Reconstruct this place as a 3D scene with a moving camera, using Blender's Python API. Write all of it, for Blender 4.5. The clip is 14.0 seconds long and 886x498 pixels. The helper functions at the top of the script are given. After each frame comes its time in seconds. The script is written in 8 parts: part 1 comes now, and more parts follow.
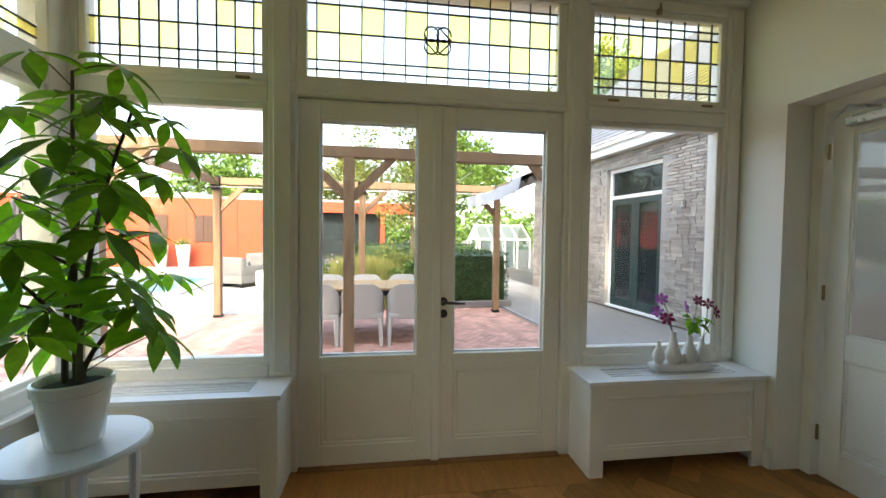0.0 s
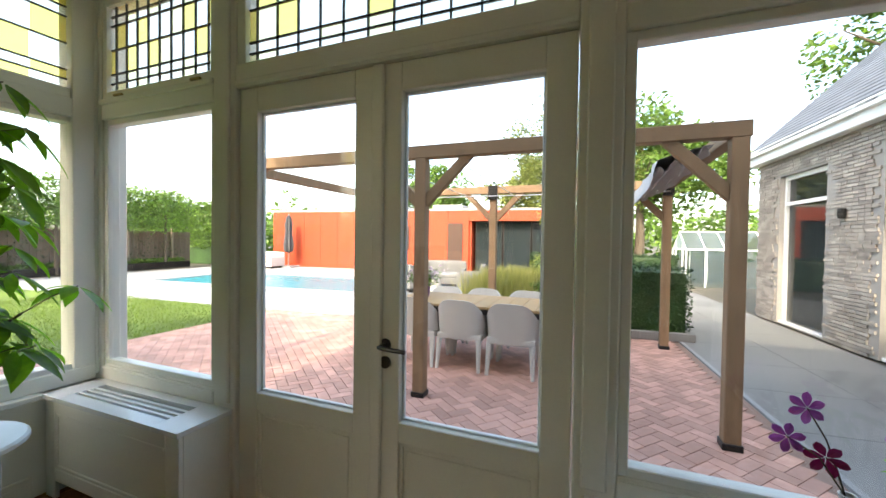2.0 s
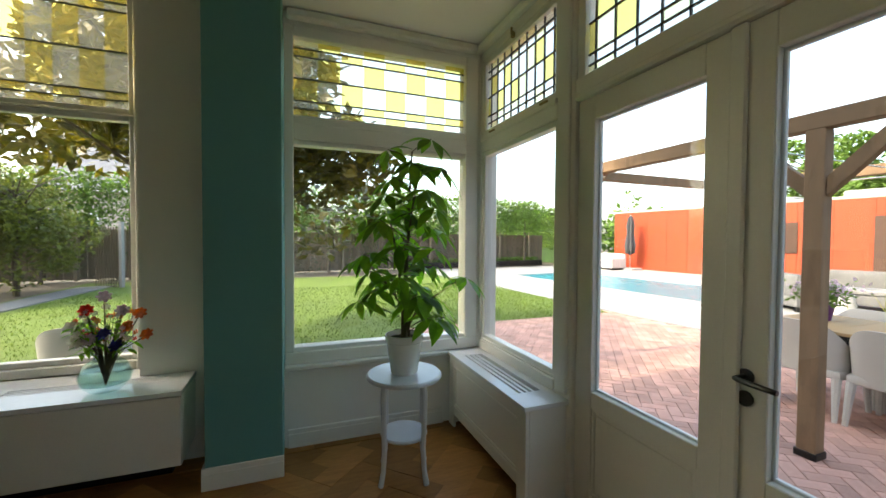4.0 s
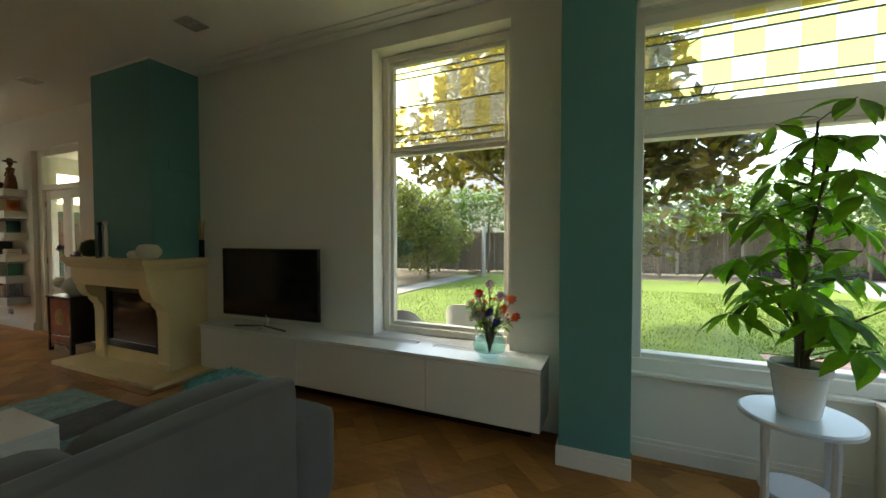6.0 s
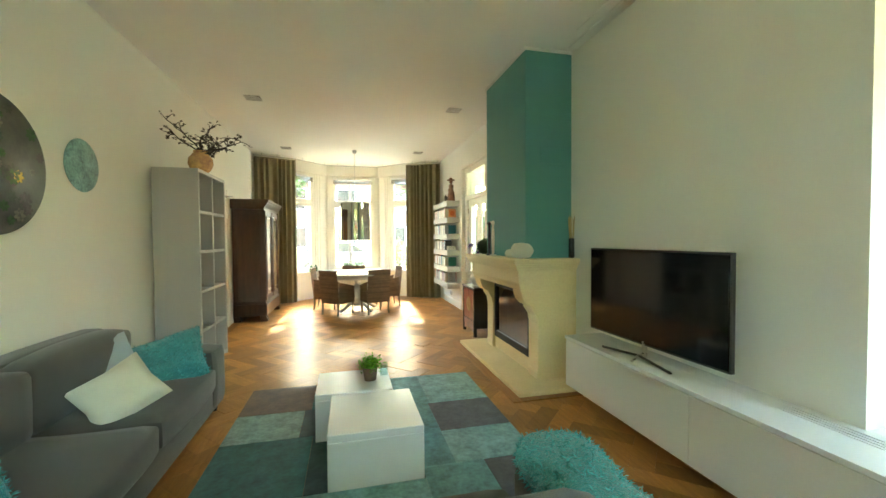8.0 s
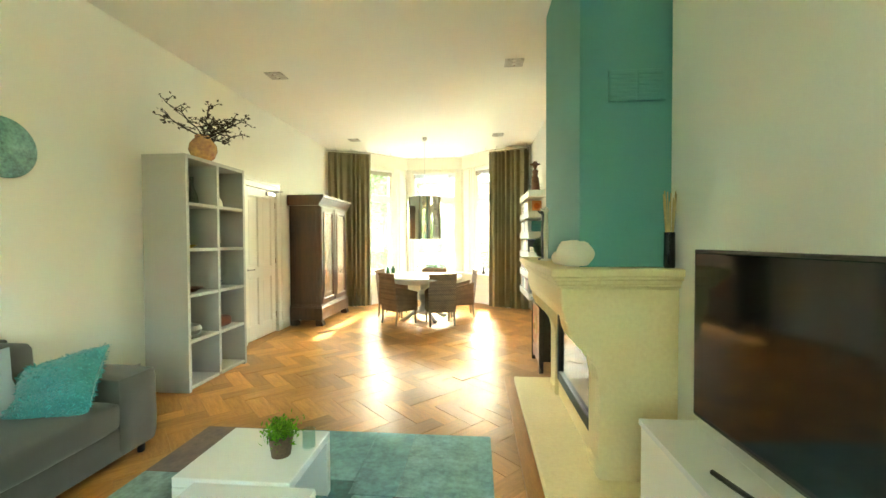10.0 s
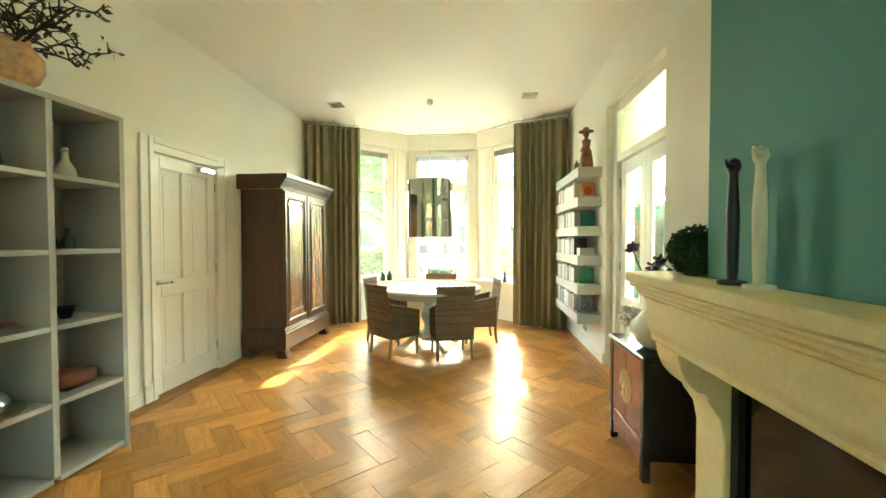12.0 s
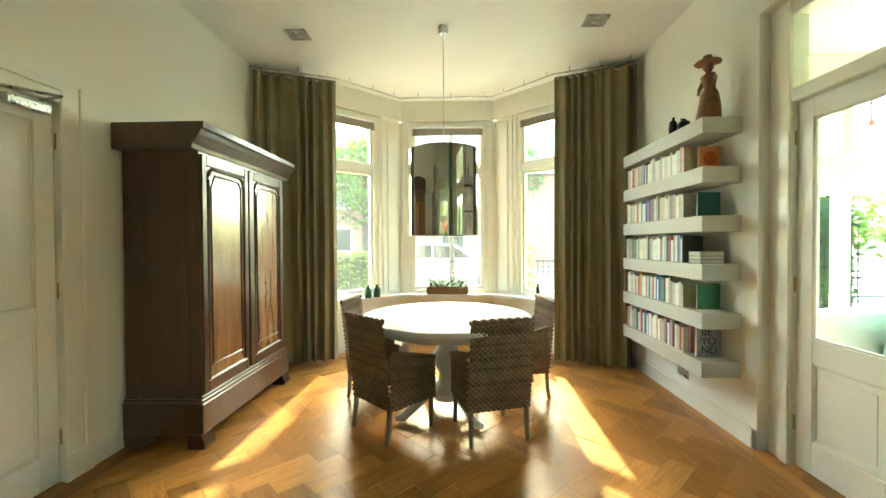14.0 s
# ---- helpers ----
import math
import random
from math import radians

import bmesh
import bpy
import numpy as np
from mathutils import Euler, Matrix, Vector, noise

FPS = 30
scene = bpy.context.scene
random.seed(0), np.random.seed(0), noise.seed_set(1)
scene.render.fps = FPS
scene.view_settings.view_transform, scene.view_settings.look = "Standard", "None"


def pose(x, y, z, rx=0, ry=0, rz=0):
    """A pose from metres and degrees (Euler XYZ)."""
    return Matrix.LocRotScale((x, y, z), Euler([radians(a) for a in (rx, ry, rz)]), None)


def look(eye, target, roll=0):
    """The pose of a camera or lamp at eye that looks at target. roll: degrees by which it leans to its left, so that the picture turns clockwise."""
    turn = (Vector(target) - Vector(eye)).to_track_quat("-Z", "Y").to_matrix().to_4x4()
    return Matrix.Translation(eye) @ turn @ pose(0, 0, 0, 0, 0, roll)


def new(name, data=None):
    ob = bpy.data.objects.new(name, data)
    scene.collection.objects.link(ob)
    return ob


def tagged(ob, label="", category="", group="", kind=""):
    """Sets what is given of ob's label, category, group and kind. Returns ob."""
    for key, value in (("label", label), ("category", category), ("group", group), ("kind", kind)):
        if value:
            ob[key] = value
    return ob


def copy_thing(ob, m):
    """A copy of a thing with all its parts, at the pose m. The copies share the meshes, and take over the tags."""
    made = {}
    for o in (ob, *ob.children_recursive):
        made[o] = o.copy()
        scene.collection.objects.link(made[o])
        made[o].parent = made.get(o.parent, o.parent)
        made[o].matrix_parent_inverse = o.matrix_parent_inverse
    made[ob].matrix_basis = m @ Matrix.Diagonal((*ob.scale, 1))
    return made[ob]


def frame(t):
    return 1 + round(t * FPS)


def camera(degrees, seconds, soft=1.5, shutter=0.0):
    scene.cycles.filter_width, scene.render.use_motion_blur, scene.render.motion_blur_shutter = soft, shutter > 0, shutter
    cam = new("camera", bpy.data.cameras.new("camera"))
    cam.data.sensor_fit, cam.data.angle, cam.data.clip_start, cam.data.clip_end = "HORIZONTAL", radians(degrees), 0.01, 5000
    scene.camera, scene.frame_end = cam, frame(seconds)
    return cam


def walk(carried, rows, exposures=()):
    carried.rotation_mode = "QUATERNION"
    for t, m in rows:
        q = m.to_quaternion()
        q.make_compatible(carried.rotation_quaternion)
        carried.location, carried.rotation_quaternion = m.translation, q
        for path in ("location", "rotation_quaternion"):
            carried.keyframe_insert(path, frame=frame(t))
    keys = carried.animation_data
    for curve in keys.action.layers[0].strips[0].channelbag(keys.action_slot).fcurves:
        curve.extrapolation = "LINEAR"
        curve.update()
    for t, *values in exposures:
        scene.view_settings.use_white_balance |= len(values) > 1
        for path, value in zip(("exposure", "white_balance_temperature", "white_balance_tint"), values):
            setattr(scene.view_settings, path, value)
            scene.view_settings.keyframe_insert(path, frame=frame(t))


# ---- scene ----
cam = camera(97.1, 14.0)
PATH = [
    (0, (0.287, 0.264, 1.406), (0.557, 2.245, 1.335), 0.7),
    (0.5, (0.597, 0.499, 1.412), (0.681, 2.496, 1.347), 0.8),
    (1, (0.935, 0.729, 1.431), (0.783, 2.722, 1.371), 0.7),
    (1.5, (1.252, 0.91, 1.45), (0.813, 2.86, 1.403), 0.8),
    (2, (1.459, 1.186, 1.446), (0.707, 3.039, 1.402), 0.8),
    (2.5, (1.52, 1.406, 1.492), (0.451, 3.095, 1.433), 1.0),
    (3, (1.513, 1.417, 1.497), (0.14, 2.87, 1.426), 0.8),
    (3.5, (1.488, 1.322, 1.475), (-0.189, 2.408, 1.402), 0.5),
    (3.7, (1.474, 1.263, 1.458), (-0.293, 2.199, 1.393), 0.4),
    (5.8, (1.48, 1.104, 1.456), (-0.405, 0.438, 1.397), 0.2),
    (6, (1.487, 1.056, 1.456), (-0.339, 0.241, 1.398), 0.0),
    (6.3, (1.448, 0.954, 1.441), (-0.242, -0.114, 1.395), 0.1),
    (6.5, (1.438, 0.872, 1.453), (-0.144, -0.35, 1.405), -0.0),
    (7, (1.308, 0.692, 1.47), (0.057, -0.868, 1.415), 0.0),
    (7.5, (1.057, 0.513, 1.499), (0.201, -1.293, 1.444), -0.2),
    (8, (0.736, 0.265, 1.439), (0.264, -1.678, 1.385), -0.4),
    (8.2, (0.608, 0.16, 1.439), (0.258, -1.808, 1.386), -0.4),
    (9.2, (-0.13, -0.33, 1.405), (-0.08, -2.33, 1.36), -0.3),
    (10.3, (-0.39, -1.245, 1.371), (-0.208, -3.237, 1.328), -0.2),
    (10.5, (-0.388, -1.416, 1.357), (-0.209, -3.408, 1.309), -0.1),
    (11, (-0.35, -1.882, 1.357), (-0.163, -3.873, 1.314), -0.2),
    (11.5, (-0.277, -2.33, 1.39), (-0.095, -4.321, 1.347), -0.1),
    (12, (-0.111, -2.819, 1.378), (0.079, -4.809, 1.332), -0.1),
    (12.5, (0.048, -3.284, 1.362), (0.232, -5.275, 1.322), -0.2),
    (13, (0.207, -3.755, 1.371), (0.379, -5.748, 1.336), -0.2),
    (13.5, (0.348, -4.209, 1.376), (0.496, -6.203, 1.346), -0.2),
    (14, (0.454, -4.642, 1.353), (0.531, -6.64, 1.323), -0.3),
]
EXPOSURES = [(0.0, 3.28, 7400, 11), (1.0, 3.18, 7400, 11), (2.0, 2.95, 7350, 9), (3.7, 2.78, 7400, 8), (5.8, 2.95, 7600, 5), (6.5, 3.85, 7300, 0), (7.0, 4.38, 7050, -4), (8.2, 5.45, 7000, -8), (10.3, 5.92, 7350, -14), (11.0, 5.85, 7350, -15), (12.0, 5.47, 7250, -17), (13.0, 5.07, 7200, -18), (14.0, 4.82, 7150, -17)]
walk(cam, [(t, look(eye, target, roll)) for t, eye, target, roll in PATH], EXPOSURES)

# ---- world and sun ----
SUN_EL, SUN_AZ = 39.5, 182.2   # degrees; the sun stands over the street side
world = bpy.data.worlds.new("sky")
scene.world = world
world.use_nodes = True
wn = world.node_tree
sky = wn.nodes.new("ShaderNodeTexSky")
sky.sky_type = "NISHITA"
sky.sun_disc = False
sky.sun_elevation, sky.sun_rotation = radians(SUN_EL), radians(SUN_AZ)
sky.air_density, sky.dust_density, sky.ozone_density = 1.0, 3.5, 1.0
wn.links.new(sky.outputs[0], wn.nodes["Background"].inputs[0])
wn.nodes["Background"].inputs[1].default_value = 0.15
sun_data = bpy.data.lights.new("sun", "SUN")
sun_data.energy, sun_data.angle, sun_data.color = 0.72, radians(1.0), (1.0, 0.93, 0.82)
sun = new("sun", sun_data)
sun.matrix_world = look((20.0 * math.sin(radians(SUN_AZ)), 20.0 * math.cos(radians(SUN_AZ)), 20.0 * math.tan(radians(SUN_EL))), (0.0, 0.0, 0.0))


# ---- materials ----
def _ramp(nt, fac, c0, c1):
    mix = nt.nodes.new("ShaderNodeMix")
    mix.data_type = "RGBA"
    nt.links.new(fac, mix.inputs["Factor"])
    mix.inputs["A"].default_value, mix.inputs["B"].default_value = (*c0, 1), (*c1, 1)
    return mix.outputs["Result"]


def _noise(nt, co, scale, detail=3.0, stretch=None):
    n = nt.nodes.new("ShaderNodeTexNoise")
    n.inputs["Scale"].default_value, n.inputs["Detail"].default_value = scale, detail
    if stretch:
        mp = nt.nodes.new("ShaderNodeMapping")
        mp.inputs["Scale"].default_value = stretch
        nt.links.new(co, mp.inputs[0])
        co = mp.outputs[0]
    nt.links.new(co, n.inputs["Vector"])
    return n.outputs["Fac"]


def mat(name, base, rough=0.5, metal=0.0, var=0.12, scale=3.0, grain=40.0, bump=0.08, stretch=None, rand=0.0,
        island=0.0, coat=0.0, second=None, sheen=0.0, spec=0.5, trans=0.0, dist=0.003):
    """A surface with variation at two scales, fine relief and optional piece-by-piece shade."""
    m = bpy.data.materials.new(name)
    m.use_nodes = True
    nt = m.node_tree
    bsdf = nt.nodes["Principled BSDF"]
    tc = nt.nodes.new("ShaderNodeTexCoord").outputs["Object"]
    big, small = _noise(nt, tc, scale, 2.0, stretch), _noise(nt, tc, grain, 4.0, stretch)
    add = nt.nodes.new("ShaderNodeMath")
    add.operation = "MULTIPLY_ADD"
    nt.links.new(small, add.inputs[0])
    add.inputs[1].default_value = 0.5
    half = nt.nodes.new("ShaderNodeMath")
    half.operation = "MULTIPLY"
    nt.links.new(big, half.inputs[0])
    half.inputs[1].default_value = 0.5
    nt.links.new(half.outputs[0], add.inputs[2])
    sh = nt.nodes.new("ShaderNodeMapRange")
    sh.inputs["From Min"].default_value, sh.inputs["From Max"].default_value = 0.3, 0.7
    nt.links.new(add.outputs[0], sh.inputs[0])
    c0 = [c * (1 - var) for c in base]
    c1 = [min(1, c * (1 + var)) for c in (second or base)]
    col = _ramp(nt, sh.outputs[0], c0, c1)
    for amount, node, out in ((rand, "ShaderNodeObjectInfo", "Random"), (island, "ShaderNodeNewGeometry", "Random Per Island")):
        if amount:
            src = nt.nodes.new(node).outputs[out]
            mr = nt.nodes.new("ShaderNodeMapRange")
            mr.inputs["To Min"].default_value, mr.inputs["To Max"].default_value = 1 - amount, 1 + amount
            nt.links.new(src, mr.inputs[0])
            hsv = nt.nodes.new("ShaderNodeHueSaturation")
            nt.links.new(mr.outputs[0], hsv.inputs["Value"])
            nt.links.new(col, hsv.inputs["Color"])
            col = hsv.outputs[0]
    nt.links.new(col, bsdf.inputs["Base Color"])
    rr = nt.nodes.new("ShaderNodeMapRange")
    rr.inputs["To Min"].default_value, rr.inputs["To Max"].default_value = max(0.02, rough * 0.85), min(1, rough * 1.15)
    nt.links.new(small, rr.inputs[0])
    nt.links.new(rr.outputs[0], bsdf.inputs["Roughness"])
    bsdf.inputs["Metallic"].default_value = metal
    bsdf.inputs["Coat Weight"].default_value = coat
    bsdf.inputs["Coat Roughness"].default_value = 0.15
    bsdf.inputs["Sheen Weight"].default_value = sheen
    bsdf.inputs["Specular IOR Level"].default_value = spec
    bsdf.inputs["Transmission Weight"].default_value = trans
    if bump:
        b = nt.nodes.new("ShaderNodeBump")
        b.inputs["Strength"].default_value, b.inputs["Distance"].default_value = bump, dist
        nt.links.new(small, b.inputs["Height"])
        nt.links.new(b.outputs[0], bsdf.inputs["Normal"])
    return m


def pane_mat(name, tint, gloss=0.06, rough=0.02, wave=0.0, cloud=0.0):
    """Sheet glass: clear or tinted, with a mirror-like surface that grows at grazing view."""
    m = bpy.data.materials.new(name)
    m.use_nodes = True
    nt = m.node_tree
    nt.nodes.remove(nt.nodes["Principled BSDF"])
    tr, gl, mix = (nt.nodes.new("ShaderNodeBsdf" + k) for k in ("Transparent", "Glossy", "Transparent"))
    nt.nodes.remove(mix)
    mix = nt.nodes.new("ShaderNodeMixShader")
    tr.inputs[0].default_value = (*tint, 1)
    gl.inputs["Roughness"].default_value = rough
    fr = nt.nodes.new("ShaderNodeLayerWeight")
    fr.inputs[0].default_value = 0.5
    pw, sc = nt.nodes.new("ShaderNodeMath"), nt.nodes.new("ShaderNodeMath")
    pw.operation, sc.operation = "POWER", "MULTIPLY_ADD"
    pw.inputs[1].default_value = 5.0
    sc.inputs[1].default_value, sc.inputs[2].default_value = 0.5, gloss * 0.5
    nt.links.new(fr.outputs["Facing"], pw.inputs[0])
    nt.links.new(pw.outputs[0], sc.inputs[0])
    nt.links.new(sc.outputs[0], mix.inputs[0])
    nt.links.new(tr.outputs[0], mix.inputs[1])
    nt.links.new(gl.outputs[0], mix.inputs[2])
    last = mix.outputs[0]
    if cloud:
        df = nt.nodes.new("ShaderNodeBsdfTranslucent")
        df.inputs[0].default_value = (*tint, 1)
        m2 = nt.nodes.new("ShaderNodeMixShader")
        m2.inputs[0].default_value = cloud
        nt.links.new(last, m2.inputs[1])
        nt.links.new(df.outputs[0], m2.inputs[2])
        last = m2.outputs[0]
    if wave:
        b = nt.nodes.new("ShaderNodeBump")
        b.inputs["Strength"].default_value, b.inputs["Distance"].default_value = wave, 0.002
        tc = nt.nodes.new("ShaderNodeTexCoord").outputs["Object"]
        nt.links.new(_noise(nt, tc, 30.0), b.inputs["Height"])
        nt.links.new(b.outputs[0], gl.inputs["Normal"])
    nt.links.new(last, nt.nodes["Material Output"].inputs[0])
    return m


def leaf_mat(name, base, rough=0.45, rand=0.45, second=None, glow=0.3):
    """Leaves: glossy above, letting some light through."""
    m = mat(name, base, rough, var=0.25, scale=1.5, grain=25.0, bump=0.0, island=rand, second=second)
    nt = m.node_tree
    bsdf = nt.nodes["Principled BSDF"]
    col = bsdf.inputs["Base Color"].links[0].from_socket
    tl = nt.nodes.new("ShaderNodeBsdfTranslucent")
    br = nt.nodes.new("ShaderNodeHueSaturation")
    br.inputs["Value"].default_value, br.inputs["Saturation"].default_value = 1.6, 1.1
    nt.links.new(col, br.inputs["Color"])
    nt.links.new(br.outputs[0], tl.inputs[0])
    mix = nt.nodes.new("ShaderNodeMixShader")
    mix.inputs[0].default_value = glow
    nt.links.new(bsdf.outputs[0], mix.inputs[1])
    nt.links.new(tl.outputs[0], mix.inputs[2])
    nt.links.new(mix.outputs[0], nt.nodes["Material Output"].inputs[0])
    return m


M_WALL = mat("wall_paint", (0.84, 0.83, 0.75), 0.75, var=0.025, scale=1.2, grain=180, bump=0.05)
M_CEIL = mat("ceiling_paint", (0.86, 0.85, 0.795), 0.8, var=0.02, scale=0.8, grain=150, bump=0.03)
M_TRIM = mat("cream_gloss_paint", (0.82, 0.80, 0.715), 0.32, var=0.03, scale=2, grain=90, bump=0.03)
M_WHITE = mat("white_lacquer", (0.86, 0.86, 0.835), 0.22, var=0.02, scale=2, grain=80, bump=0.02)
M_TEAL = mat("teal_wall_paint", (0.11, 0.305, 0.28), 0.7, var=0.06, scale=1.5, grain=150, bump=0.05)
M_OAK = mat("oak_parquet", (0.365, 0.163, 0.046), 0.33, var=0.26, scale=4, grain=30, bump=0.05, stretch=(1, 9, 9), rand=0.30, second=(0.46, 0.235, 0.078), spec=0.14)
M_OAKDIM = mat("oak_parquet_border", (0.385, 0.178, 0.052), 0.33, var=0.24, scale=4, grain=30, bump=0.05, stretch=(9, 1, 9), island=0.28, spec=0.14)
M_JOINT = mat("dark_floor_joint", (0.26, 0.13, 0.045), 0.8, var=0.2)
M_STONE = mat("cream_limestone", (0.80, 0.645, 0.345), 0.6, var=0.05, scale=2, grain=45, bump=0.05, second=(0.84, 0.71, 0.43))
M_BLACKMET = mat("black_steel", (0.02, 0.02, 0.02), 0.4, metal=0.6, var=0.2, bump=0.03)
M_DARKST = mat("dark_steel", (0.10, 0.095, 0.09), 0.3, metal=1.0, var=0.1, bump=0.02)
M_STEEL = mat("brushed_steel", (0.55, 0.54, 0.52), 0.28, metal=1.0, var=0.05, bump=0.02)
M_BRASS = mat("aged_brass", (0.35, 0.27, 0.14), 0.35, metal=1.0, var=0.2, bump=0.03)
M_GREY = mat("grey_painted_board", (0.45, 0.435, 0.40), 0.5, var=0.04, scale=2, grain=90, bump=0.03)
M_SOFA = mat("charcoal_woven_fabric", (0.086, 0.081, 0.071), 0.95, var=0.18, scale=4, grain=260, bump=0.35, sheen=0.25)
M_PILTEAL = mat("teal_fleece", (0.065, 0.32, 0.33), 0.95, var=0.3, scale=14, grain=140, bump=0.9, sheen=0.5, dist=0.008)
M_PILWHITE = mat("cream_cushion_cotton", (0.72, 0.68, 0.54), 0.9, var=0.06, scale=9, grain=200, bump=0.3, sheen=0.2)
M_PILBLUE = mat("pale_blue_cushion_cotton", (0.40, 0.47, 0.52), 0.9, var=0.06, scale=9, grain=200, bump=0.3, sheen=0.2)
M_DARKWOOD = mat("dark_mahogany", (0.042, 0.019, 0.009), 0.3, var=0.13, scale=2.2, grain=20, bump=0.015, stretch=(9, 9, 1), second=(0.078, 0.034, 0.016), coat=0.3)
M_REDWOOD = mat("polished_mahogany_panel", (0.17, 0.075, 0.03), 0.2, var=0.35, scale=2.2, grain=24, bump=0.03, stretch=(9, 9, 1), second=(0.24, 0.11, 0.045), coat=1.0)
M_CURTAIN = mat("olive_brown_curtain", (0.225, 0.195, 0.115), 0.85, var=0.14, scale=3, grain=220, bump=0.25)
M_WICKER = mat("dark_wicker", (0.165, 0.105, 0.058), 0.6, var=0.35, scale=12, grain=90, bump=0.3, island=0.35)
M_GREYWOOD = mat("weathered_wood_leg", (0.25, 0.20, 0.14), 0.6, var=0.25, scale=4, grain=40, bump=0.15, stretch=(8, 8, 1))
M_TABLEWHITE = mat("white_painted_table", (0.62, 0.63, 0.62), 0.3, var=0.04, scale=3, grain=60, bump=0.04)
M_SCREEN = mat("black_screen", (0.006, 0.006, 0.007), 0.08, var=0.05, bump=0.0)
M_CHROME = mat("smoked_chrome", (0.55, 0.53, 0.49), 0.04, metal=1.0, var=0.04, scale=2, grain=8, bump=0.02)
M_GLASS = pane_mat("window_glass", (0.96, 0.975, 0.965))
# The small translucent share lays a glare haze over the street view.
M_GLASSBAY = pane_mat("hazed_window_glass", (0.96, 0.97, 0.95), cloud=0.013)
M_VASEGLASS = pane_mat("vase_glass", (0.86, 0.95, 0.94), wave=0.3)
M_STYEL = pane_mat("yellow_leaded_glass", (0.97, 0.89, 0.46), wave=0.6, cloud=0.12)
M_STWHITE = pane_mat("clear_leaded_glass", (0.97, 0.96, 0.88), wave=0.6, cloud=0.12)
M_STPALE = pane_mat("pale_yellow_leaded_glass", (0.98, 0.94, 0.70), wave=0.6, cloud=0.12)
M_LEAD = mat("lead_came", (0.03, 0.03, 0.03), 0.5, metal=0.3, var=0.2)
M_CERAMIC = mat("white_ceramic", (0.78, 0.77, 0.73), 0.18, var=0.03, scale=5, grain=50, bump=0.02)
M_MATTECER = mat("ribbed_cream_ceramic", (0.77, 0.74, 0.62), 0.8, var=0.05, scale=8, grain=90, bump=0.4)
M_PLANTLEAF = leaf_mat("houseplant_leaf", (0.085, 0.215, 0.026), 0.36, 0.5, (0.16, 0.33, 0.04), 0.62)
M_STEM = mat("plant_stem", (0.10, 0.075, 0.04), 0.8, var=0.3, bump=0.3)
M_HOUSE = mat("red_house_brick", (0.26, 0.15, 0.11), 0.9, var=0.2, scale=2, grain=40, bump=0.2)
M_SOIL = mat("potting_soil", (0.03, 0.02, 0.012), 1.0, var=0.5, grain=60, bump=0.8)


# ---- mesh tools ----
def B(*boxes, bevel=0.003):
    """Boxes (x0, y0, z0, x1, y1, z1) in one bmesh, with eased edges."""
    bm = bmesh.new()
    for x0, y0, z0, x1, y1, z1 in boxes:
        made = bmesh.ops.create_cube(bm, size=1.0)["verts"]
        for v in made:
            v.co = Vector(((x0 + x1) / 2 + v.co.x * (x1 - x0), (y0 + y1) / 2 + v.co.y * (y1 - y0), (z0 + z1) / 2 + v.co.z * (z1 - z0)))
    if bevel:
        bmesh.ops.bevel(bm, geom=bm.edges[:], offset=bevel, segments=1, affect="EDGES", clamp_overlap=True)
    return bm


def lathe(profile, n=32, cx=0.0, cy=0.0, bm=None):
    """A turned shape from (radius, z) points, bottom to top."""
    bm = bm or bmesh.new()
    rings = []
    for r, z in profile:
        if r < 1e-5:
            rings.append([bm.verts.new((cx, cy, z))])
        else:
            rings.append([bm.verts.new((cx + r * math.cos(6.28318 * k / n), cy + r * math.sin(6.28318 * k / n), z)) for k in range(n)])
    for a, b in zip(rings, rings[1:]):
        for k in range(n):
            q = [a[k % len(a)], a[(k + 1) % len(a)], b[(k + 1) % len(b)], b[k % len(b)]]
            q = [v for i, v in enumerate(q) if v not in q[:i]]
            if len(q) > 2:
                bm.faces.new(q)
    return bm


def tube(points, radius, n=8, bm=None):
    """A round bar along points; radius may be a number or one per point."""
    bm = bm or bmesh.new()
    pts = [Vector(p) for p in points]
    rings = []
    for i, p in enumerate(pts):
        d = (pts[min(i + 1, len(pts) - 1)] - pts[max(i - 1, 0)]).normalized()
        side = d.cross(Vector((0, 0, 1)) if abs(d.z) < 0.95 else Vector((1, 0, 0))).normalized()
        up = side.cross(d)
        r = radius[i] if isinstance(radius, (list, tuple)) else radius
        rings.append([bm.verts.new(p + r * (math.cos(6.28318 * k / n) * side + math.sin(6.28318 * k / n) * up)) for k in range(n)])
    for a, b in zip(rings, rings[1:]):
        for k in range(n):
            bm.faces.new((a[k], a[(k + 1) % n], b[(k + 1) % n], b[k]))
    bm.faces.new(rings[0][::-1])
    bm.faces.new(rings[-1])
    return bm


def prism(poly, axis, a, b, bm=None, bevel=0.0):
    """A polygon of two coordinates, drawn out along an axis from a to b."""
    bm = bm or bmesh.new()
    put = {"x": lambda p, t: (t, p[0], p[1]), "y": lambda p, t: (p[0], t, p[1]), "z": lambda p, t: (p[0], p[1], t)}[axis]
    lo, hi = [bm.verts.new(put(p, a)) for p in poly], [bm.verts.new(put(p, b)) for p in poly]
    n = len(poly)
    bm.faces.new(lo[::-1])
    bm.faces.new(hi)
    for k in range(n):
        bm.faces.new((lo[k], lo[(k + 1) % n], hi[(k + 1) % n], hi[k]))
    bmesh.ops.recalc_face_normals(bm, faces=bm.faces[:])
    if bevel:
        bmesh.ops.bevel(bm, geom=bm.edges[:], offset=bevel, segments=2, affect="EDGES", clamp_overlap=True)
    return bm


